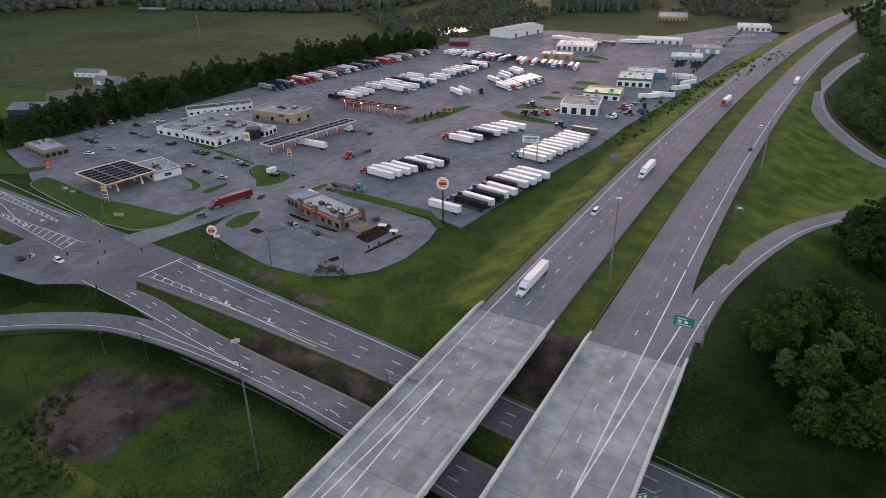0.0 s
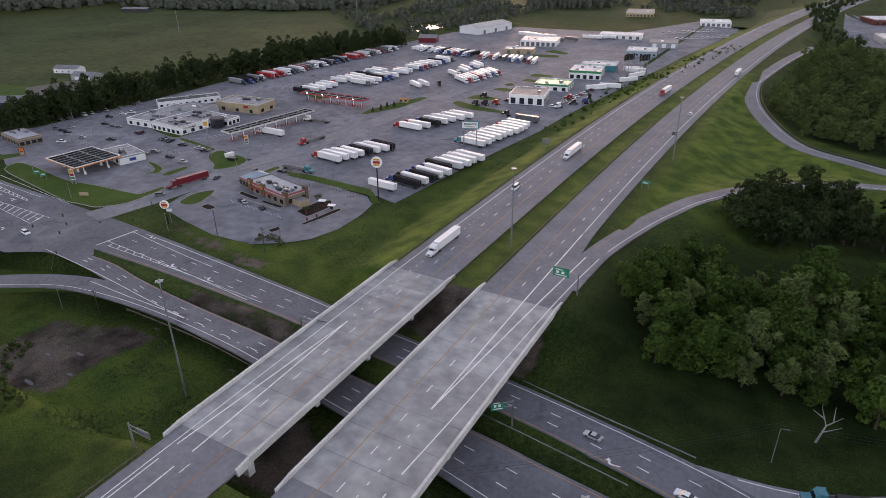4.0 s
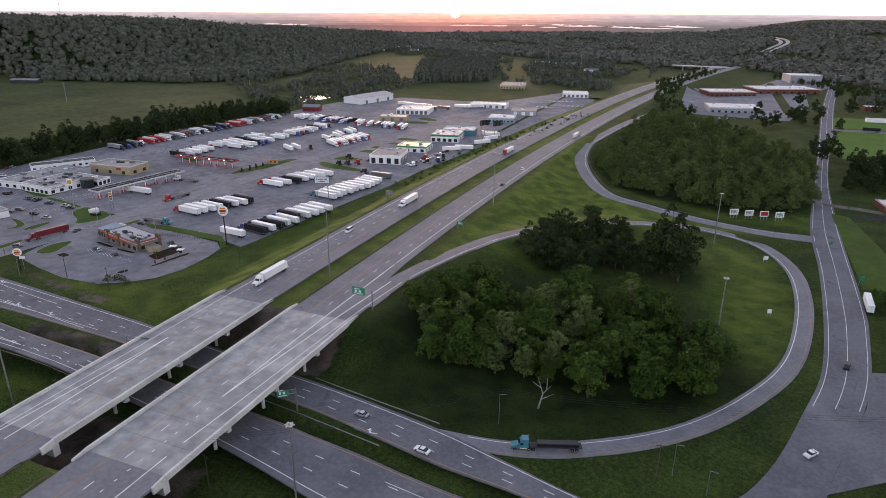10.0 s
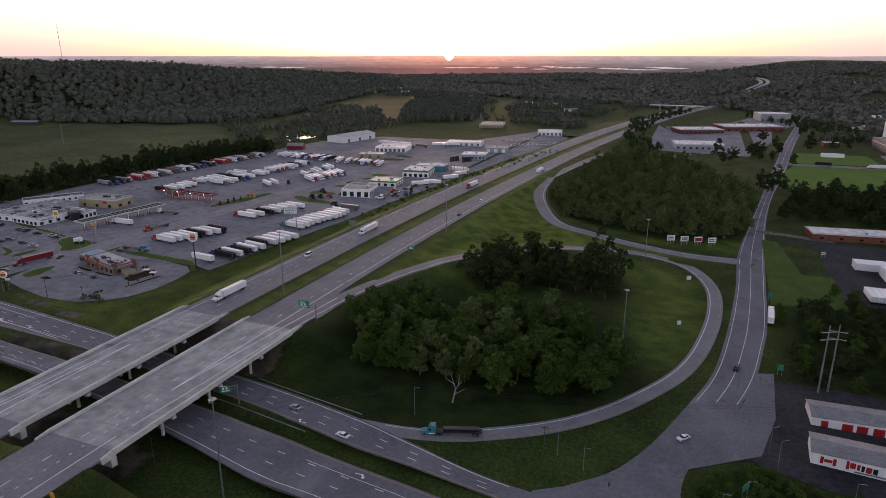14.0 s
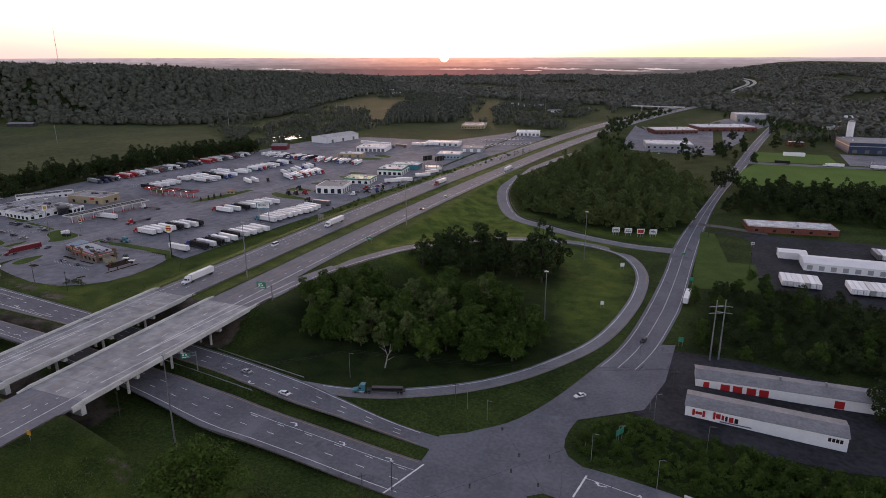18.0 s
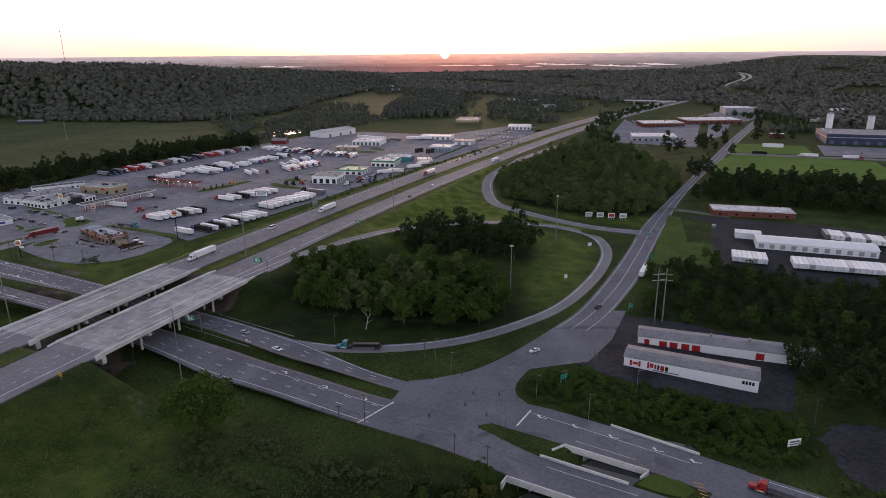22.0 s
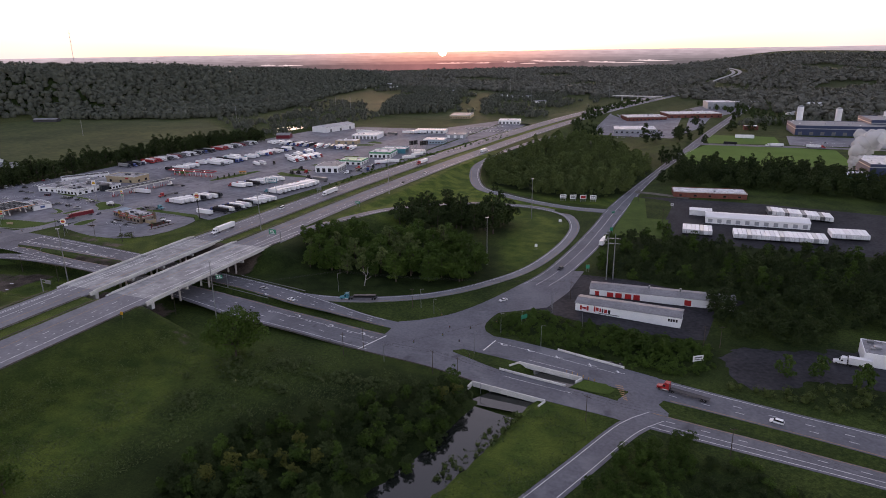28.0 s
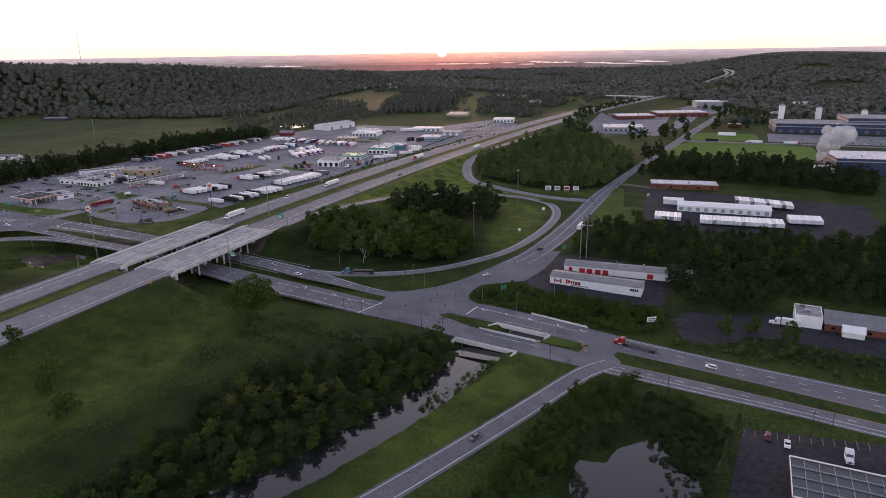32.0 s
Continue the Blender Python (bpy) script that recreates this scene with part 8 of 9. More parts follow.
for (ax, ay), (bx, by), n in (((-212, -62), (-140, -8), 6), ((-212, -4), (-134, -60), 4), ((150, -84), (196, -26), 4), ((150, -28), (196, -88), 4)):
    za, zb = road_z(ax, ay) + 7.0, road_z(bx, by) + 7.0
    wire((ax, ay, za), (bx, by, zb), 0.4, 0.03, "thin black span wire carrying the traffic signals", "span_wire")
    for q in ((ax, ay), (bx, by)):
        t = pole(*q, 8.0, "grey steel signal strain pole at the junction corner", "street", group="signal poles")
    for i in range(n):
        f = (i + 1) / (n + 1)
        signal(ax + (bx - ax) * f, ay + (by - ay) * f, "black traffic signal hanging on a span wire")
line = [(131, -86), (174, -86), (186, -88), (240, -97), (289, -100), (338, -116)]
for a, b in zip(line, line[1:]):
    for o in (-1.0, 1.0):
        wire((a[0], a[1] + o, zg(*a) + 10.4), (b[0], b[1] + o, zg(*b) + 10.4), 0.6, 0.025, "thin black overhead cable between utility poles")

for o in (0.0, 1.2, 2.4):
    wire((26, -77 + o, 9.5), (90, -24 + o, 9.0), 1.2, 0.03, "thin black overhead cable crossing the roads")
    wire((90, -24 + o, 9.0), (211, 18 + o, 4.0), 2.2, 0.03, "thin black overhead cable crossing the roads")
# sign on the storage building: a red emblem, bars of writing
sgn = thing("wall_sign", Matrix.Translation((242.5, 9.5, zg(242.5, 9.5) + 0.1)) @ Matrix.Rotation(radians(-3), 4, "Z"), "red and dark wall sign of plain emblem shapes", "sign")
for u0, u1, v0, v1, m in ((-23.5, -22.6, 1.5, 3.9, "red"), (-22.4, -20.2, 2.2, 3.2, "red"), (-20.0, -19.1, 1.5, 3.9, "red"), (-16.4, -15.6, 1.4, 4.3, "red"), (-15.4, -13.9, 2.0, 3.9, "red"), (-13.5, -12.7, 1.8, 3.7, "red"), (-12.3, -11.5, 1.6, 3.6, "black"), (-11.1, -9.6, 1.5, 3.5, "red"), (-9.2, -8.0, 1.5, 3.4, "black"), (-14, -3.5, 0.8, 1.2, "grey"), (20.0, 20.9, 2.3, 3.7, "black"), (21.2, 22.1, 2.3, 3.7, "black"), (22.4, 23.3, 2.3, 3.7, "black"), (23.6, 24.5, 2.3, 3.7, "black")):
    boxpart("sign_shape", (u0, u1, -6.14, -6.02, v0, v1), M[m], sgn)
# drums and cones in the median tip by the creek bridge
for i in range(6):
    x, y = 226 + i * 2.4, -63.4 - i * 0.6
    t = thing("marker_post", pose(x, y, road_z(x, y)), "slim yellow marker post in the median", "marker post", "marker posts")
    bm = bmesh.new()
    cyl(bm, (0, 0, -0.2), (0, 0, 1.1), 0.12, n=8)
    part("post_body", bm, M["yellow"], t)
for i in range(7):
    stripes("hatching", [(246.5 + i * 0.7, -66 - i * 1.6), (249.5 + i * 0.5, -66 - i * 1.7)], 0.25, YL, road_n, road_z)
# overpass far up the highway
ov = thing("overpass", pose(125, 1285, 0, 0, 0, -8), "far concrete overpass across the highway", "bridge")
boxpart("deck", (-72, 40, -5, 5, 12.0, 13.6), M["parapet"], ov)
for u in (-50, -14, 24):
    boxpart("pier", (u - 0.8, u + 0.8, -4, 4, 2, 12), M["concrete"], ov)


# ---- woods in the distance: one mass each ----
def wood_mass(name, spots, h, w, count, leaf, label, seed, lo=0.8, hi=1.25, clumps=9, ring=7, core=0.62):
    """Crowns of many leaf clumps round a lumpy leafy core, each crown of several lobes of its own height."""
    rng = np.random.default_rng(seed)
    P = np.array(spots, float)
    n = len(P)
    Z = land(P[:, 0], P[:, 1])
    s = rng.uniform(lo, hi, n)
    tall_ = s * rng.uniform(0.8, 1.15, n)
    foot_ = np.stack([P[:, 0], P[:, 1], Z], 1)
    grow = np.stack([s, s, tall_], 1)
    e = (np.arange(clumps)[None, :] + rng.random((n, clumps))) / clumps
    a = rng.uniform(0, 6.283, (n, clumps))
    rad = np.sqrt(np.clip(1 - (1.7 * (e - 0.42)) ** 2, 0.05, 1)) * (0.25 + 0.75 * rng.random((n, clumps))) * 0.33 * w
    C = np.stack([np.cos(a) * rad, np.sin(a) * rad, h * (0.18 + 0.62 * e)], 2)
    R = w * rng.uniform(0.13, 0.25, (n, clumps))
    pick = rng.integers(0, clumps, (n, count))
    rows_ = np.arange(n)[:, None]
    d = rng.normal(size=(n, count, 3))
    d[:, :, 2] = np.abs(d[:, :, 2]) * 1.1 - 0.25
    d /= np.linalg.norm(d, axis=2)[:, :, None]
    q = C[rows_, pick] + d * (R[rows_, pick] * rng.uniform(0.6, 1.4, (n, count)))[:, :, None]
    near = np.full((n, count), 9.0)
    for k in range(clumps):
        g_ = np.linalg.norm(q - C[:, None, k], axis=2) / R[:, None, k]
        near = np.minimum(near, np.where(pick == k, 9.0, g_))
    keep = near > 0.72
    q = q * grow[:, None, :] + foot_[:, None, :]
    k = (w * 0.72 / math.sqrt(count)) * s[:, None] * rng.uniform(0.55, 1.45, (n, count))
    V, F = leaf_tris(rng, q[keep], d[keep], k[keep][:, None])
    # core: rings of leaves round the axis, closed at the top
    levels = np.array([(0.10, 0.27), (0.40, 0.38), (0.66, 0.36), (0.84, 0.22)])
    m = len(levels)
    th = rng.uniform(0, 6.283, (n, 1, 1)) + np.arange(ring)[None, None, :] * (6.283 / ring) + np.arange(m)[None, :, None] * 0.4
    rr_ = levels[None, :, 1, None] * w * core * rng.uniform(0.72, 1.18, (n, m, ring))
    zz = levels[None, :, 0, None] * h * (0.55 + 0.45 * core) + rng.normal(size=(n, m, ring)) * h * 0.045
    K = np.stack([np.cos(th) * rr_, np.sin(th) * rr_, zz], 3).reshape(n, m * ring, 3)
    K = np.concatenate([K, np.tile([[[0, 0, h * (0.5 + 0.4 * core)]]], (n, 1, 1))], 1) * grow[:, None, :] + foot_[:, None, :]
    tri = []
    for j in range(ring):
        j2 = (j + 1) % ring
        for v_ in range(m - 1):
            b0, b1 = v_ * ring, (v_ + 1) * ring
            tri += [(b0 + j, b0 + j2, b1 + j2), (b0 + j, b1 + j2, b1 + j)]
        tri.append(((m - 1) * ring + j, (m - 1) * ring + j2, m * ring))
    tri = np.array(tri)
    KF = (tri[None] + (np.arange(n) * (m * ring + 1))[:, None, None]).reshape(-1, 3) + len(V)
    return tagged(leaf_mesh(name, np.concatenate([V, K.reshape(-1, 3)]), np.concatenate([F, KF]), leaf), label, "woods", kind="stuff")


def joined_wood(name, protos, spots, label, seed, lo=0.8, hi=1.2, leaf=None):
    """A wood or thicket as one mass: crowns grown like those of the single trees, each turned and scaled."""
    rng = np.random.default_rng(seed)
    crowns = []
    for p in protos:
        me = [c for c in p.children if c.name.startswith("crown")][0].data
        v = np.empty(len(me.vertices) * 3, np.float32)
        me.vertices.foreach_get("co", v)
        crowns.append((v.reshape(-1, 3), me.materials[0]))
    P = np.array(spots, float)
    Z = land(P[:, 0], P[:, 1])
    out = []
    for (x, y), z in zip(P, Z):
        v = crowns[rng.integers(len(crowns))][0]
        a, k = rng.uniform(0, 6.283), rng.uniform(lo, hi)
        c, d = math.cos(a) * k, math.sin(a) * k
        out.append(np.stack([v[:, 0] * c - v[:, 1] * d + x, v[:, 0] * d + v[:, 1] * c + y, v[:, 2] * k * rng.uniform(0.85, 1.15) + z], 1))
    V = np.concatenate(out)
    return tagged(leaf_mesh(name, V, np.arange(len(V)).reshape(-1, 3), leaf or crowns[0][1]), label, "woods", kind="stuff")


def tufts(name, poly, per, h, leaf, label, seed):
    """Blades of tall grass strewn over a patch."""
    rng = np.random.default_rng(seed)
    p = np.array(poly, float)
    lo_, hi_ = p.min(0), p.max(0)
    n = int(per * np.prod(hi_ - lo_))
    q = rng.uniform(lo_, hi_, (n, 2))
    q = q[in_poly(poly, q[:, 0], q[:, 1])]
    keep = np.sin(q[:, 0] / 5.1 + 2 * np.sin(q[:, 1] / 8.3)) + np.sin(q[:, 1] / 6.3 + 1.5 * np.sin(q[:, 0] / 9.7)) + rng.normal(size=len(q)) * 0.7 > -0.3
    q = q[keep]
    n = len(q)
    z = land(q[:, 0], q[:, 1])
    hh = h * rng.uniform(0.4, 1.3, n)
    a = rng.uniform(0, 6.283, n)
    lean = rng.normal(size=(n, 2)) * hh[:, None] * 1.1
    wd = hh * 0.45
    b = np.stack([np.cos(a) * wd, np.sin(a) * wd], 1)
    V = np.stack([np.column_stack([q - b, z - 0.05]), np.column_stack([q + b, z - 0.05]), np.column_stack([q + lean + b * 0.5, z + hh]), np.column_stack([q + lean - b * 0.5, z + hh * 0.8])], 1).reshape(-1, 3)
    F = np.arange(len(V)).reshape(-1, 4)
    return tagged(link_mesh(name, V, F, leaf), label, "grass", kind="stuff")


HILL = [(-1000, 575), (-1120, 300), (-1300, -50), (-1750, 0), (-1850, 1000), (-1700, 2000), (-1300, 2300), (-820, 1960), (-760, 1484), (-705, 1242), (-630, 1003), (-590, 820), (-640, 690), (-720, 640), (-830, 615)]
wood_mass("hill_forest", scatter(HILL, 15, 50), 14, 22, 30, M["leaf_far_hazed"], "dark dense forest covering the hill", 51, 0.75, 1.25, 5, 6, 0.9)
OPEN = ([(-624, 1126), (-716, 1447), (-620, 1544), (-463, 1147), (-512, 1053)], [(-300, 682), (-296, 835), (-203, 848), (-119, 650), (-266, 655)], [(-255, 1072), (-231, 1161), (-149, 924), (-188, 911)], [(-29, 946), (-10, 1271), (1, 1375), (23, 1168), (27, 853)],
        [(-478, 1622), (-197, 1480), (-278, 1304)], [(156, 1109), (184, 1244), (228, 1276), (205, 1115)], [(-545, 620), (-545, 713), (-600, 880), (-560, 980), (-520, 800), (-500, 660)], [(-900, 2300), (-500, 2100), (-300, 2250), (-700, 2500)], [(-200, 1900), (60, 1960), (40, 2040), (-220, 2000)], [(380, 1700), (620, 1750), (600, 1830), (400, 1790)])
clear = lambda p: not any(inside(q, *p) for q in OPEN)
MID = [(-620, 700), (-440, 540), (-380, 480), (-340, 480), (-330, 560), (-318, 660), (-300, 830), (-400, 900), (-480, 1060), (-620, 1130), (-640, 1010), (-590, 820)]
wood_mass("marsh_scrub", [p for p in scatter(MID, 13, 52) if clear(p) and math.hypot(p[0] + 372, (p[1] - 590) * 0.5) > 17 and noise.noise(Vector((p[0] / 45, p[1] / 45, 1))) > -0.12], 8, 11, 80, M["leaf_far_hazed"], "mixed scrub and trees around the marsh", 53, 0.4, 1.4, 6)
wood_mass("grove", scatter([(-330, 825), (-470, 1176), (-420, 1400), (-330, 1300), (-250, 1000), (-210, 890)], 12, 54), 17, 15, 90, M["leaf_far_hazed"], "dark grove in the meadows below the sun", 55, 0.7, 1.2, 6)
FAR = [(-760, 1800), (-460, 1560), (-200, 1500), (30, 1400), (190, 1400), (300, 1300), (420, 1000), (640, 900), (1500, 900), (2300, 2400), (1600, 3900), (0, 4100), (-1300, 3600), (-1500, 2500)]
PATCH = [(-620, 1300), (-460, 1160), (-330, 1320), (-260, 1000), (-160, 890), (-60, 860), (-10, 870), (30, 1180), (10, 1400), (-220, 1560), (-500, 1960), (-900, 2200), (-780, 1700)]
wood_mass("meadow_trees", [p for p in scatter(PATCH, 15, 83) if clear(p) and noise.noise(Vector((p[0] / 80, p[1] / 110, 0))) > -0.08], 11, 15, 60, M["leaf_far_hazed"], "scattered trees and hedges among the meadows", 84, 0.4, 1.25, 6)
BEND = spline([(272, 2040, 0, 6), (305, 2200, 0, 6), (345, 2380, 0, 6), (350, 2560, 0, 6), (330, 2720, 0, 6), (312, 2860, 0, 6)], 40)
for o in (-11.0, 11.0):
    tagged(ribbon("highway", np.column_stack([BEND[:, 0] + o, BEND[:, 1:]]), 1.0, M["concrete"], zf=lambda x, y: zg(x, y)), "pale carriageway of the highway bending over the far hill", "highway", kind="structure")
far_spots = [p for p in scatter(FAR, 27, 56) if math.hypot(*p) < 3650 and clear(p) and noise.noise(Vector((p[0] / 260, p[1] / 330, 3))) > -0.25 and min(math.hypot(p[0] - q[0], (p[1] - q[1] + 45) * 0.6) for q in BEND[::2]) > 40]
wood_mass("far_forest", far_spots, 13, 29, 26, M["leaf_plain_hazed"], "far dark woods on the plain", 57, 0.7, 1.2, 5, 6, 0.9)
wood_mass("street_trees", scatter([(360, 850), (420, 900), (300, 1300), (240, 1220), (340, 1000)], 16, 58), 12, 12, 260, M["leaf_dark"], "dark trees round the far buildings", 59, 0.6, 1.1)
wood_mass("street_trees", scatter([(100, 640), (128, 690), (90, 800), (96, 980), (150, 1250), (110, 1240), (50, 980), (70, 720)], 14, 60), 9, 11, 300, M["leaf_dark"], "dark trees along the far highway", 61, 0.5, 1.1)
EAST = [(234, 330), (250, 336), (310, 330), (384, 320), (430, 296), (450, 360), (420, 410), (360, 450), (300, 440), (262, 430), (240, 400)]
joined_wood("east_wood", dark, scatter(EAST, 11, 62), "dark wood behind the brick building", 63, 0.6, 1.15)
YARD = [(216, 62), (240, 60), (300, 62), (420, 60), (520, 100), (520, 240), (440, 280), (426, 200), (400, 146), (300, 142), (250, 152), (226, 140)]
joined_wood("thicket", small, scatter(YARD, 7.5, 64), "dark overgrown thicket between storage yard and trailer yard", 65, 0.45, 1.25, M["leaf_dark"])
joined_wood("thicket_trees", dark, scatter(YARD, 21, 264, 0.8), "taller trees standing out of the thicket", 265, 0.45, 0.8, M["leaf"])
WOODS = scatter(WOOD, 11.5, 8)
joined_wood("side_road_wood", tall, WOODS, "leafy wood between the exit ramp and the side road", 66, 0.5, 1.12, M["leaf_light"])
joined_wood("store_trees", dark, [(232, 675), (236, 668), (228, 682), (249, 836), (252, 830), (246, 457), (269, 612), (303, 765), (203, 614), (196, 600), (237, 461), (240, 468), (210, 630), (190, 640), (262, 700), (330, 770), (350, 775), (306, 787), (318, 956), (310, 940), (232, 660)], "dark leafy trees among the stores", 180, 0.9, 1.3)
wood_mass("factory_trees", scatter([(300, 830), (380, 860), (640, 930), (700, 1000), (420, 960), (330, 900)], 15, 181), 12, 13, 60, M["leaf_far_hazed"], "trees behind the factory halls", 182, 0.6, 1.2)
BANK = [(197, -90), (184, -93), (170, -103), (147, -132), (128, -155), (123, -179), (125, -206), (122, -236), (120, -290), (132, -262), (150, -234), (168, -206), (181, -176), (190, -148), (196, -122), (198, -100)]
joined_wood("creek_thicket", small + bush, scatter(BANK, 5.0, 67), "dark thicket of willows on the creek bank", 68, 0.45, 1.15, M["leaf_dark"])
joined_wood("creek_bushes", small, scatter(BANK, 9.5, 167), "leafy bushes among the willows", 169, 0.6, 1.1, M["leaf"])
joined_wood("gold_willows", small, [(141, -172), (152, -173), (153, -152), (163, -157), (153, -162), (146, -166), (160, -166), (186, -104), (190, -99), (137, -180)], "yellowish willows among the darker thicket", 168, 0.8, 1.05, M["leaf_gold"])
wood_mass("creek_reeds", scatter([(214, -100), (217, -104), (213, -120), (208, -134), (204, -150), (198, -146), (206, -122), (210, -106)], 2.6, 169), 2.2, 3.2, 60, M["shrub"], "reeds and low growth on the creek's far bank", 170, 0.6, 1.2)
PONDW = [(268, -95), (277, -96), (280, -108), (273, -131), (264, -145), (260, -168), (252, -200), (228, -250), (216, -244), (238, -190), (242, -154), (250, -126), (258, -109)]
joined_wood("pond_thicket", small, scatter(PONDW, 4.6, 69), "dense rounded bushes beside the pond", 70, 0.4, 0.85, M["leaf"])
POND_E = [(285, -142), (287, -130), (302, -120), (311, -122), (312, -134), (305, -142), (300, -170), (292, -180), (290, -152)]
joined_wood("pond_reeds", bush, scatter(POND_E, 3.4, 183) + [(POND[0] + POND[2] * (1.12 + 0.22 * math.sin(7 * a)) * math.cos(a) * k, POND[1] + POND[3] * (1.08 + 0.1 * math.sin(5 * a)) * math.sin(a) * k) for a in np.linspace(0, 6.283, 60, endpoint=False) for k in (1.0, 1.16)], "dark reeds and brush on the pond's edge", 184, 0.35, 0.8, M["leaf_dark"])
joined_wood("pond_brush", bush, scatter([(282, -104), (312, -116), (313, -150), (300, -152), (296, -136), (284, -132), (276, -122)], 4.2, 283, 0.8), "low dark brush between pond and road", 284, 0.4, 0.9, M["leaf_dark"])
joined_wood("verge_bushes", bush, [(294, -104), (297, -105), (291, -105), (300, -113), (306, -116)], "rounded bushes beside the eastbound road", 185, 0.9, 1.2, M["leaf"])
joined_wood("lot_trees", small, [(311, -33), (324, -30), (338, -36), (340, -33)], "leafy trees at the edge of the broken lot", 186, 1.0, 1.3, M["leaf"])
CORNER = [(181, -31), (190, -40), (205, -42), (219, -42), (234, -45), (250, -48), (275, -50), (285, -34), (283, -16), (262, -14), (235, -12), (212, -8), (198, -8), (186, -18)]
joined_wood("corner_scrub", bush, scatter(CORNER, 3.9, 71), "low green scrub at the junction corner", 72, 0.5, 1.25, M["leaf"])
joined_wood("corner_trees", small, scatter([(236, -14), (262, -16), (272, -22), (262, -36), (244, -38), (232, -28)], 7.5, 171), "leafy trees between the storage lot and the creek", 172, 0.6, 1.1)
THICK = [(280, 14), (290, 0), (304, -4), (330, 4), (343, 24), (430, 26), (430, 70), (300, 66), (284, 56)]
joined_wood("thicket", dark, scatter(THICK, 8.5, 173), "tall dark thicket behind the storage buildings", 174, 0.4, 0.85)
wood_mass("roadside_scrub", scatter([(284, -48), (296, -51), (310, -48), (330, -36), (400, -44), (400, -70), (340, -60), (290, -53)], 5, 73), 3.0, 5, 120, M["shrub"], "low scrub along the eastern road", 74, 0.4, 1.2)
wood_mass("farm_trees", scatter([(-392, 20), (-380, 60), (-388, 200), (-392, 330), (-420, 330), (-430, 180), (-410, 120), (-400, 40)], 12, 75), 8, 10, 130, M["leaf"], "mixed trees behind the tree belt", 76, 0.4, 1.2)
wood_mass("bank_scrub", scatter([(-64, 205), (-48, 205), (-30, 330), (-4, 470), (18, 570), (-8, 570), (-30, 480), (-50, 350)], 9, 77, 0.9), 2.2, 4.5, 130, M["leaf"], "scrub on the highway bank", 78, 0.25, 1.1)
MOUND = [(-124, -76), (-128, -84), (-123, -94), (-112, -104), (-96, -112), (-80, -106), (-84, -99), (-92, -98), (-102, -97), (-113, -92), (-118, -82)]
wood_mass("mound_weeds", scatter(MOUND, 2.6, 79), 1.8, 3.0, 70, M["shrub"], "tall weeds heaped round the bare patch", 80, 0.4, 1.3)
tufts("slope_grass", [(-82, -66), (-78, -76), (-82, -90), (-76, -104), (-46, -96), (-38, -70), (-60, -62)], 3.0, 0.45, M["weeds"], "tall green grass beside the slip ramp", 176)
tufts("bank_grass", [(-80, -8), (-74, 20), (-72, 60), (-62, 120), (-58, 210), (-48, 210), (-50, 110), (-56, 30), (-44, -2)], 1.8, 0.4, M["weeds"], "rough grass on the bank below the highway", 178)
tufts("meadow_weeds", [(60, -90), (140, -90), (180, -92), (140, -128), (116, -154), (106, -200), (84, -240), (40, -330), (34, -200), (44, -110)], 2.2, 0.42, M["weeds"], "rough tall weeds in the meadow by the creek", 82)
brush = [p for p in scatter([(66, -112), (110, -98), (152, -98), (178, -98), (150, -124), (118, -140), (100, -158), (84, -132)], 2.6, 191, 0.9) if noise.noise(Vector((p[0] / 14, p[1] / 14, 2))) > 0.06]
wood_mass("meadow_brush", brush, 1.5, 3.2, 46, M["weeds"], "low pale brush in the meadow by the lone tree", 192, 0.4, 1.2, 5, 5)
tufts("creek_grass", [(217, -96), (246, -94), (236, -130), (214, -190), (196, -232), (192, -206), (206, -140)], 1.8, 0.4, M["weeds"], "rough grass between creek and ramp", 84)
tufts("earth_weeds", [(-84, -55), (-80, -64), (-79, -72), (-82, -90), (-84, -99), (-98, -102), (-99, -96), (-89, -94), (-87.5, -88), (-88.5, -78), (-85.5, -70), (-86.5, -63), (-89, -56)], 2.6, 0.42, M["weeds"], "green weeds creeping over the edge of bare earth", 85)
tufts("earth_weeds", [(-127, -78), (-128, -64), (-122, -58), (-112, -63), (-106, -67), (-105, -72), (-113, -75), (-119, -71), (-121, -79), (-117, -84), (-120, -88)], 1.5, 0.42, M["weeds"], "thin weeds on the upper rim of bare earth", 87)


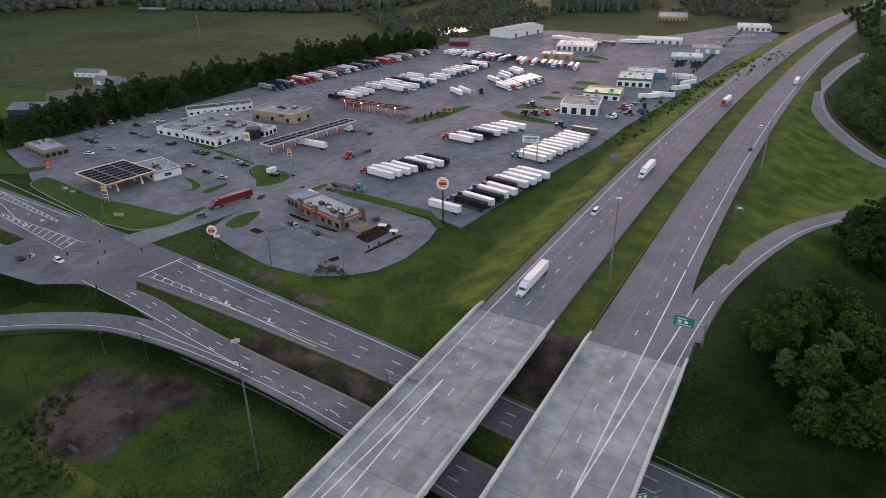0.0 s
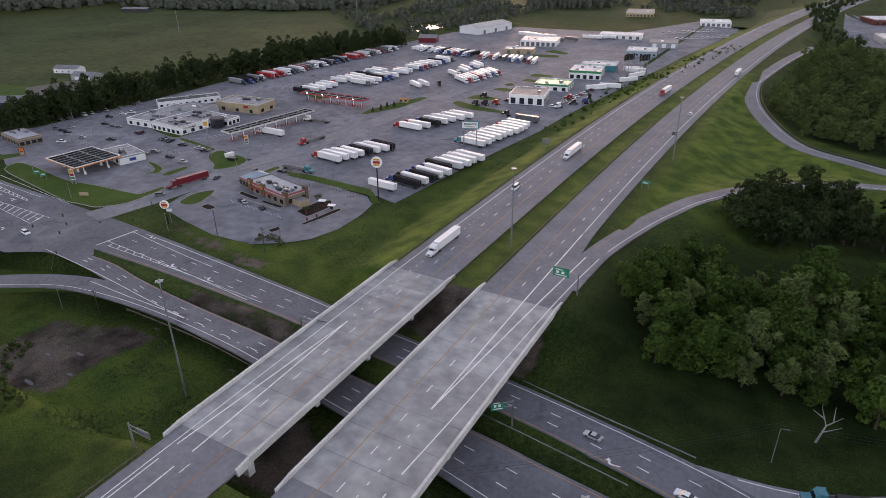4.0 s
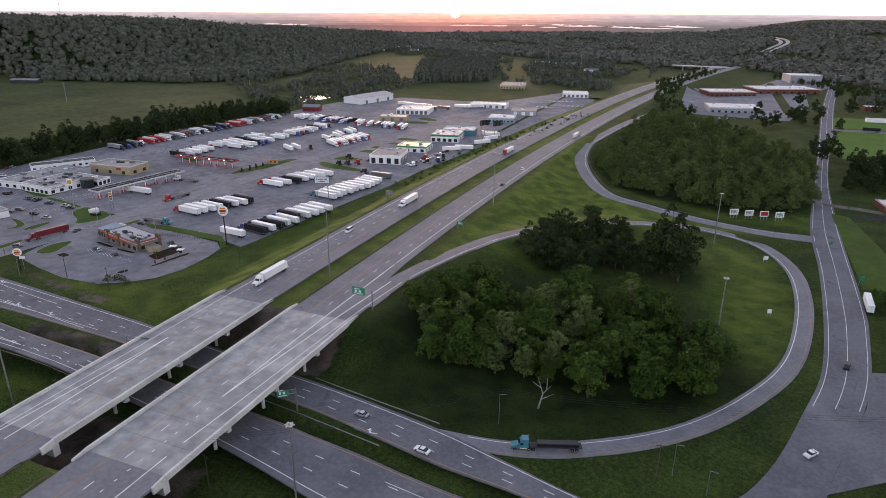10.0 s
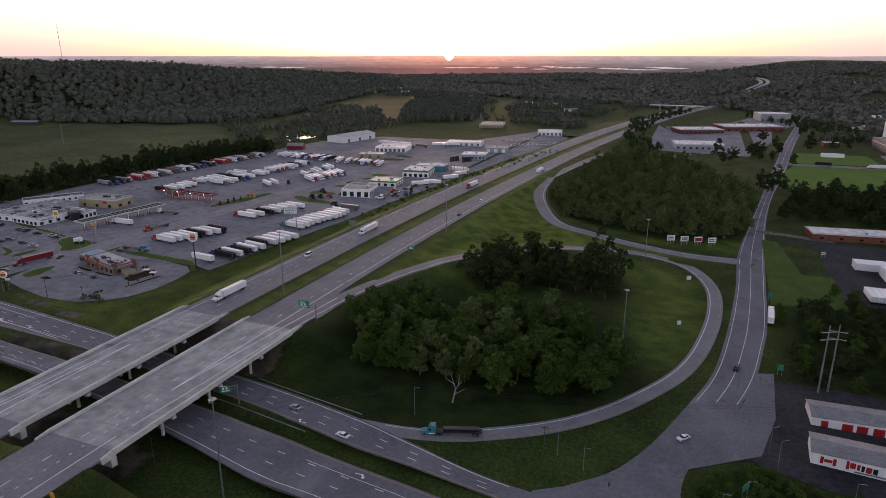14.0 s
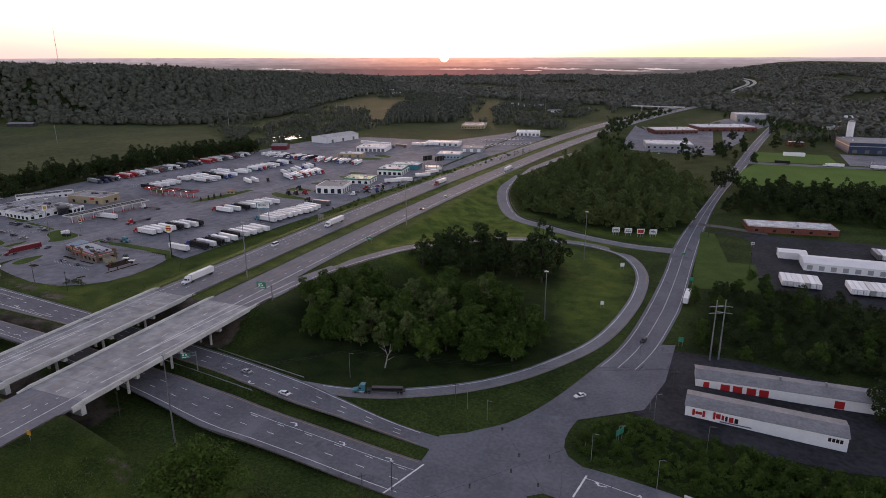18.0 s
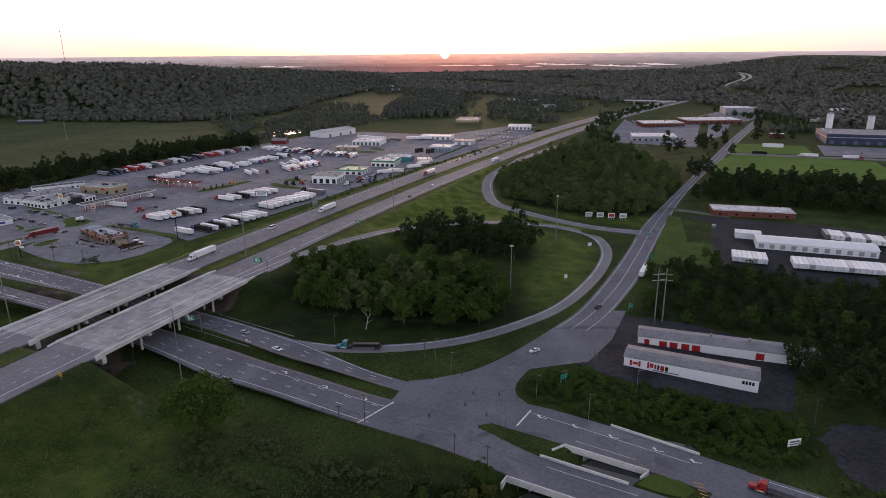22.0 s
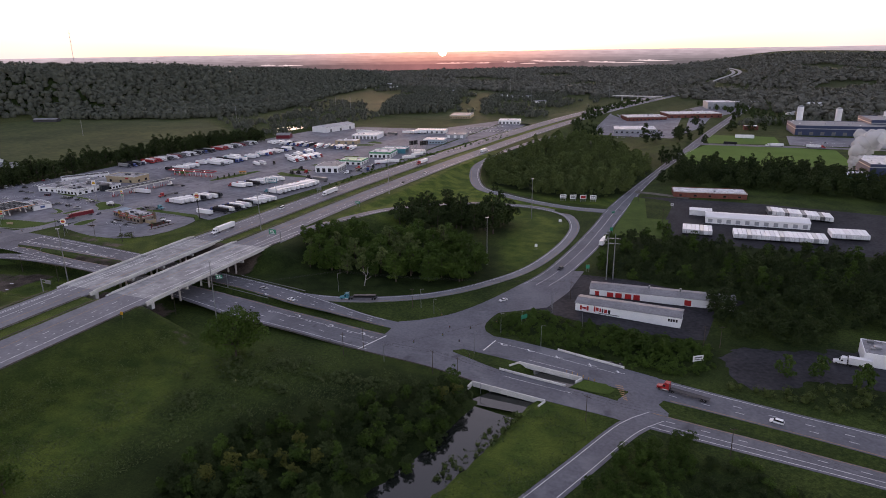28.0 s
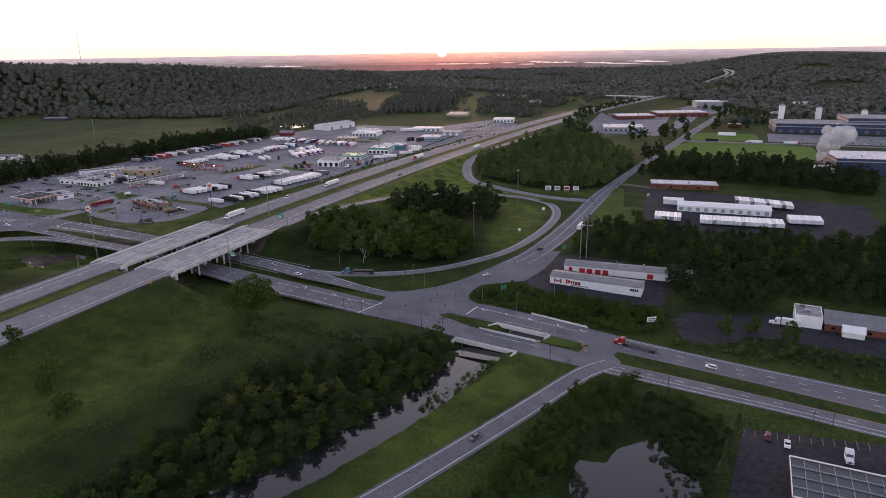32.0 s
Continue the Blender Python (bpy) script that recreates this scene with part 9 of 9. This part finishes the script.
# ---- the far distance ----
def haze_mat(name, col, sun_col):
    """Haze of far ridges and mist, with the sun's tint, painted as emission."""
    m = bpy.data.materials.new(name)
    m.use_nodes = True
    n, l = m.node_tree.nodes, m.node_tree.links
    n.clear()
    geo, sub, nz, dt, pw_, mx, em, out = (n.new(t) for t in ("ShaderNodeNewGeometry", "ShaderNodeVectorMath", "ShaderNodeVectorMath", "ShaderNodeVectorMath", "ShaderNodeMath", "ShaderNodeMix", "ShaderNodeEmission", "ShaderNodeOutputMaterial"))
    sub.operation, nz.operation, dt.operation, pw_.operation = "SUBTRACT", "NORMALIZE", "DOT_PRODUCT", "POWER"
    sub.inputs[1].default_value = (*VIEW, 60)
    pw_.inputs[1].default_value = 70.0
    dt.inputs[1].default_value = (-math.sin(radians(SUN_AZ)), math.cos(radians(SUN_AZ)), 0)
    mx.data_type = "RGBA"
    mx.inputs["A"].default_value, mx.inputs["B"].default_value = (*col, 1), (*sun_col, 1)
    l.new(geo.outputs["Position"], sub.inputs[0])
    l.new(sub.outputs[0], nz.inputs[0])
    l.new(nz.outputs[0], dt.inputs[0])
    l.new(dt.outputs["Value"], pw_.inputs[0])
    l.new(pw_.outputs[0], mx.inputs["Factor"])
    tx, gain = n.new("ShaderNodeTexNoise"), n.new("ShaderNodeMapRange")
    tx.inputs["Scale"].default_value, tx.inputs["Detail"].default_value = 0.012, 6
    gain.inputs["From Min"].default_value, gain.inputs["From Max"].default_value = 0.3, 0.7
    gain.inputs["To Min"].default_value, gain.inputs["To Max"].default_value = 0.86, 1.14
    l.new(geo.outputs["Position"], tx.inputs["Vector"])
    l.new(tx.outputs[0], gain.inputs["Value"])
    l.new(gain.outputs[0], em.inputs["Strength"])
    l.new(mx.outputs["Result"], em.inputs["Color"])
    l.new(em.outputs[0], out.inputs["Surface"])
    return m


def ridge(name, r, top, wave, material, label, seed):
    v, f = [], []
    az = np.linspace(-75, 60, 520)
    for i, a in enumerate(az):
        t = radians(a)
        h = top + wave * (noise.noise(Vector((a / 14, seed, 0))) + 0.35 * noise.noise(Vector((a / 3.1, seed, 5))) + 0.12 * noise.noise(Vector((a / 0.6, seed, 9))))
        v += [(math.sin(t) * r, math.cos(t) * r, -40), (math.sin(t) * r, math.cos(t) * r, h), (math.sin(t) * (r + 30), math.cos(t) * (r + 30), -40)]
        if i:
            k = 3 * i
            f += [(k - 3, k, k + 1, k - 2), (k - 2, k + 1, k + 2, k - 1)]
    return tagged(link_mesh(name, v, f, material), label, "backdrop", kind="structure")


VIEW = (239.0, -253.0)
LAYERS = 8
# farther layers are painted paler and mauver to stand in for haze
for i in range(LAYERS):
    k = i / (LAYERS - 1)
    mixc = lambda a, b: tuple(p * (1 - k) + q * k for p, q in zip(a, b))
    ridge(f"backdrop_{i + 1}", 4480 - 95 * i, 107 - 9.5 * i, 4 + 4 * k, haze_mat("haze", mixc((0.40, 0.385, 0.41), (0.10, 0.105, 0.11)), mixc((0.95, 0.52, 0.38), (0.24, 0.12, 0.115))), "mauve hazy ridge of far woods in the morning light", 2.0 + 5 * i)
mist = haze_mat("emissive_mist", (0.56, 0.54, 0.54), (0.85, 0.52, 0.44))
rm = np.random.default_rng(31)
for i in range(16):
    # wisps of mist in the far valley, their lit tone painted as emission
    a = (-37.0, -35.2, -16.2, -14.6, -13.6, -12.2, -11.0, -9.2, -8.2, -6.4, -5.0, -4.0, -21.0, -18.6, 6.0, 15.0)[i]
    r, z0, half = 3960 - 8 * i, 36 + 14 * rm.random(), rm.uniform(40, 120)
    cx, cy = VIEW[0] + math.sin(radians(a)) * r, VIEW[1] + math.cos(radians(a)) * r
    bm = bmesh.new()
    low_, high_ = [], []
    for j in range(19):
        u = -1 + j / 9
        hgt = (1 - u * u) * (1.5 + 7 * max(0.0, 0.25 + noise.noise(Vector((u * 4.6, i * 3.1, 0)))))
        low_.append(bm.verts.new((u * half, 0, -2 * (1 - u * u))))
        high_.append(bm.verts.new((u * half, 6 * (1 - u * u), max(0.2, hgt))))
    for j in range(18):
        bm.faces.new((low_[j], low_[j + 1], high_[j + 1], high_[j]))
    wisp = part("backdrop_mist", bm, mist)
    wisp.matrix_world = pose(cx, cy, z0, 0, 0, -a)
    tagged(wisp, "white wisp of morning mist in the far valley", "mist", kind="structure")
sd = 4560.0
bm = bmesh.new()
sv = [bm.verts.new((math.cos(a) * 30, 0, math.sin(a) * 30)) for a in np.linspace(0, 6.283, 32, endpoint=False)]
bm.faces.new(sv)
sun_ob = part("backdrop_sun", bm, glow("sun_glow", (1.0, 0.72, 0.30), 30.0))
sun_ob.matrix_world = Matrix.Translation((VIEW[0] - math.sin(radians(SUN_AZ)) * sd, VIEW[1] + math.cos(radians(SUN_AZ)) * sd, 110)) @ Matrix.Rotation(radians(SUN_AZ), 4, "Z")
tagged(sun_ob, "glowing sun disc rising over the far ridge", "sun", kind="structure")

# single trees that stand out
broad = [tree_proto(77, 22, 22, M["leaf"], 34, 0.40, 46, "tree", 0.34)]
stand(broad, [(91, -109)], "broad leafy tree alone in the meadow", "tree", "", (1.0, 1.05), 90)
stand(small, [(84, -207), (62, -196), (30, -186)], "small round tree in the meadow", "tree", "meadow trees", (1.3, 1.7), 91)
stand(bush, [(-96, 6), (-91, 5), (-100, 4), (-120, 52), (-108, 50), (-104, 36)], "dark clipped shrub by the restaurant lot", "shrub", "lot shrubs", (0.7, 1.1), 92)
stand(small, [(216, 120), (217, 134), (246, 168)], "small leafy tree beside the road", "tree", "roadside trees", (0.6, 1.1), 93)
stand(bush, [(80, -100), (90, -104), (70, -98), (100, -96)], "rounded green shrub in the verge", "shrub", "verge shrubs", (0.8, 1.2), 94)
stand(dark, [(232, 440), (226, 452), (250, 640), (244, 700), (262, 760), (236, 640)], "dark tree beside the side road", "tree", "roadside trees", (0.7, 1.1), 95)


dead = thing("dead_tree", pose(99, -9, zg(99, -9)), "bare pale dead tree leaning at the wood's edge", "tree")
bm = bmesh.new()
cyl(bm, (0, 0, -0.4), (1.2, 0.3, 5.5), 0.32, 0.2, 8)
for p, q in (((1.2, 0.3, 5.5), (-0.8, 1.0, 10.5)), ((1.2, 0.3, 5.5), (4.0, -0.4, 9.6)), ((0.6, 0.2, 3.2), (4.6, 0.6, 6.0)), ((2.4, 0, 7.2), (2.2, 1.5, 10.8)), ((0.6, 0.6, 7.2), (-2.4, 0.2, 9.2))):
    cyl(bm, p, q, 0.16, 0.04, 6)
part("trunk", bm, M["kerb"], dead)


def conifer(x, y, h, label):
    t = thing("conifer", pose(x, y, zg(x, y)), label, "tree", "conifers")
    rng = np.random.default_rng(int(abs(x * 10)))
    bm = bmesh.new()
    cyl(bm, (0, 0, -0.3), (0, 0, h * 0.9), 0.12, 0.03, 6)
    part("trunk", bm, M["bark"], t)
    v, f = [], []
    for i in range(260):
        fz = rng.random() ** 0.7
        r = h * 0.24 * (1 - fz) + 0.1
        a = rng.random() * 6.283
        p = np.array([math.cos(a) * r, math.sin(a) * r, h * (0.1 + 0.9 * fz)])
        o = np.array([math.cos(a), math.sin(a), -0.5]) * 0.5
        s = np.array([-math.sin(a), math.cos(a), 0]) * 0.3
        k = len(v)
        v += [p - s, p + o, p + s, p - o * 0.6]
        f.append((k, k + 1, k + 2, k + 3))
    link_mesh("crown", v, f, M["leaf_dark"], t)


for x, y, h in ((-178, 193, 3.5), (-176, 200, 4), (-175, 206, 4.5), (-174, 213, 3.5), (314, -123, 9), (311, -137, 8), (309, -149, 8)):
    conifer(x, y, h, "small dark conifer in a planted strip")


for proto in (*tall, *dark, *small, *bush, *SEMI.values(), *TRAILER.values(), *TRACTOR.values(), *FLAT.values(), *TANK.values(), *CAR.values(), *broad, LORRY):
    park(proto)


# ---- steam of the plant ----
def steam(x, y, z):
    """A drifting plume of many overlapping soft puffs."""
    m = bpy.data.materials.new("white_steam")
    m.use_nodes = True
    b = m.node_tree.nodes["Principled BSDF"]
    b.inputs["Base Color"].default_value = (0.85, 0.84, 0.83, 1)
    b.inputs["Roughness"].default_value = 1.0
    b.inputs["Specular IOR Level"].default_value = 0.0
    b.inputs["Alpha"].default_value = 0.30
    rng = np.random.default_rng(5)
    bm = bmesh.new()
    for i in range(46):
        f = (i + 0.5) / 46
        r = 1.6 + 7.5 * f ** 0.8 * rng.uniform(0.5, 1.0)
        c = Vector((16 * f ** 1.5 + rng.normal() * 5.5 * f, rng.normal() * 5 * f, 38 * f ** 0.75 + rng.normal() * 4 * f))
        ball = bmesh.ops.create_icosphere(bm, subdivisions=2, radius=r)["verts"]
        for v in ball:
            v.co = v.co * (1 + 0.22 * noise.noise(v.co * 0.5 + c)) + c
    ob = part("steam_plume", bm, m)
    for p in ob.data.polygons:
        p.use_smooth = True
    ob.matrix_world = pose(x, y, z)
    tagged(ob, "white steam plume drifting above the blue plant", "steam", kind="stuff")


steam(404, 420, zg(404, 420) + 6)
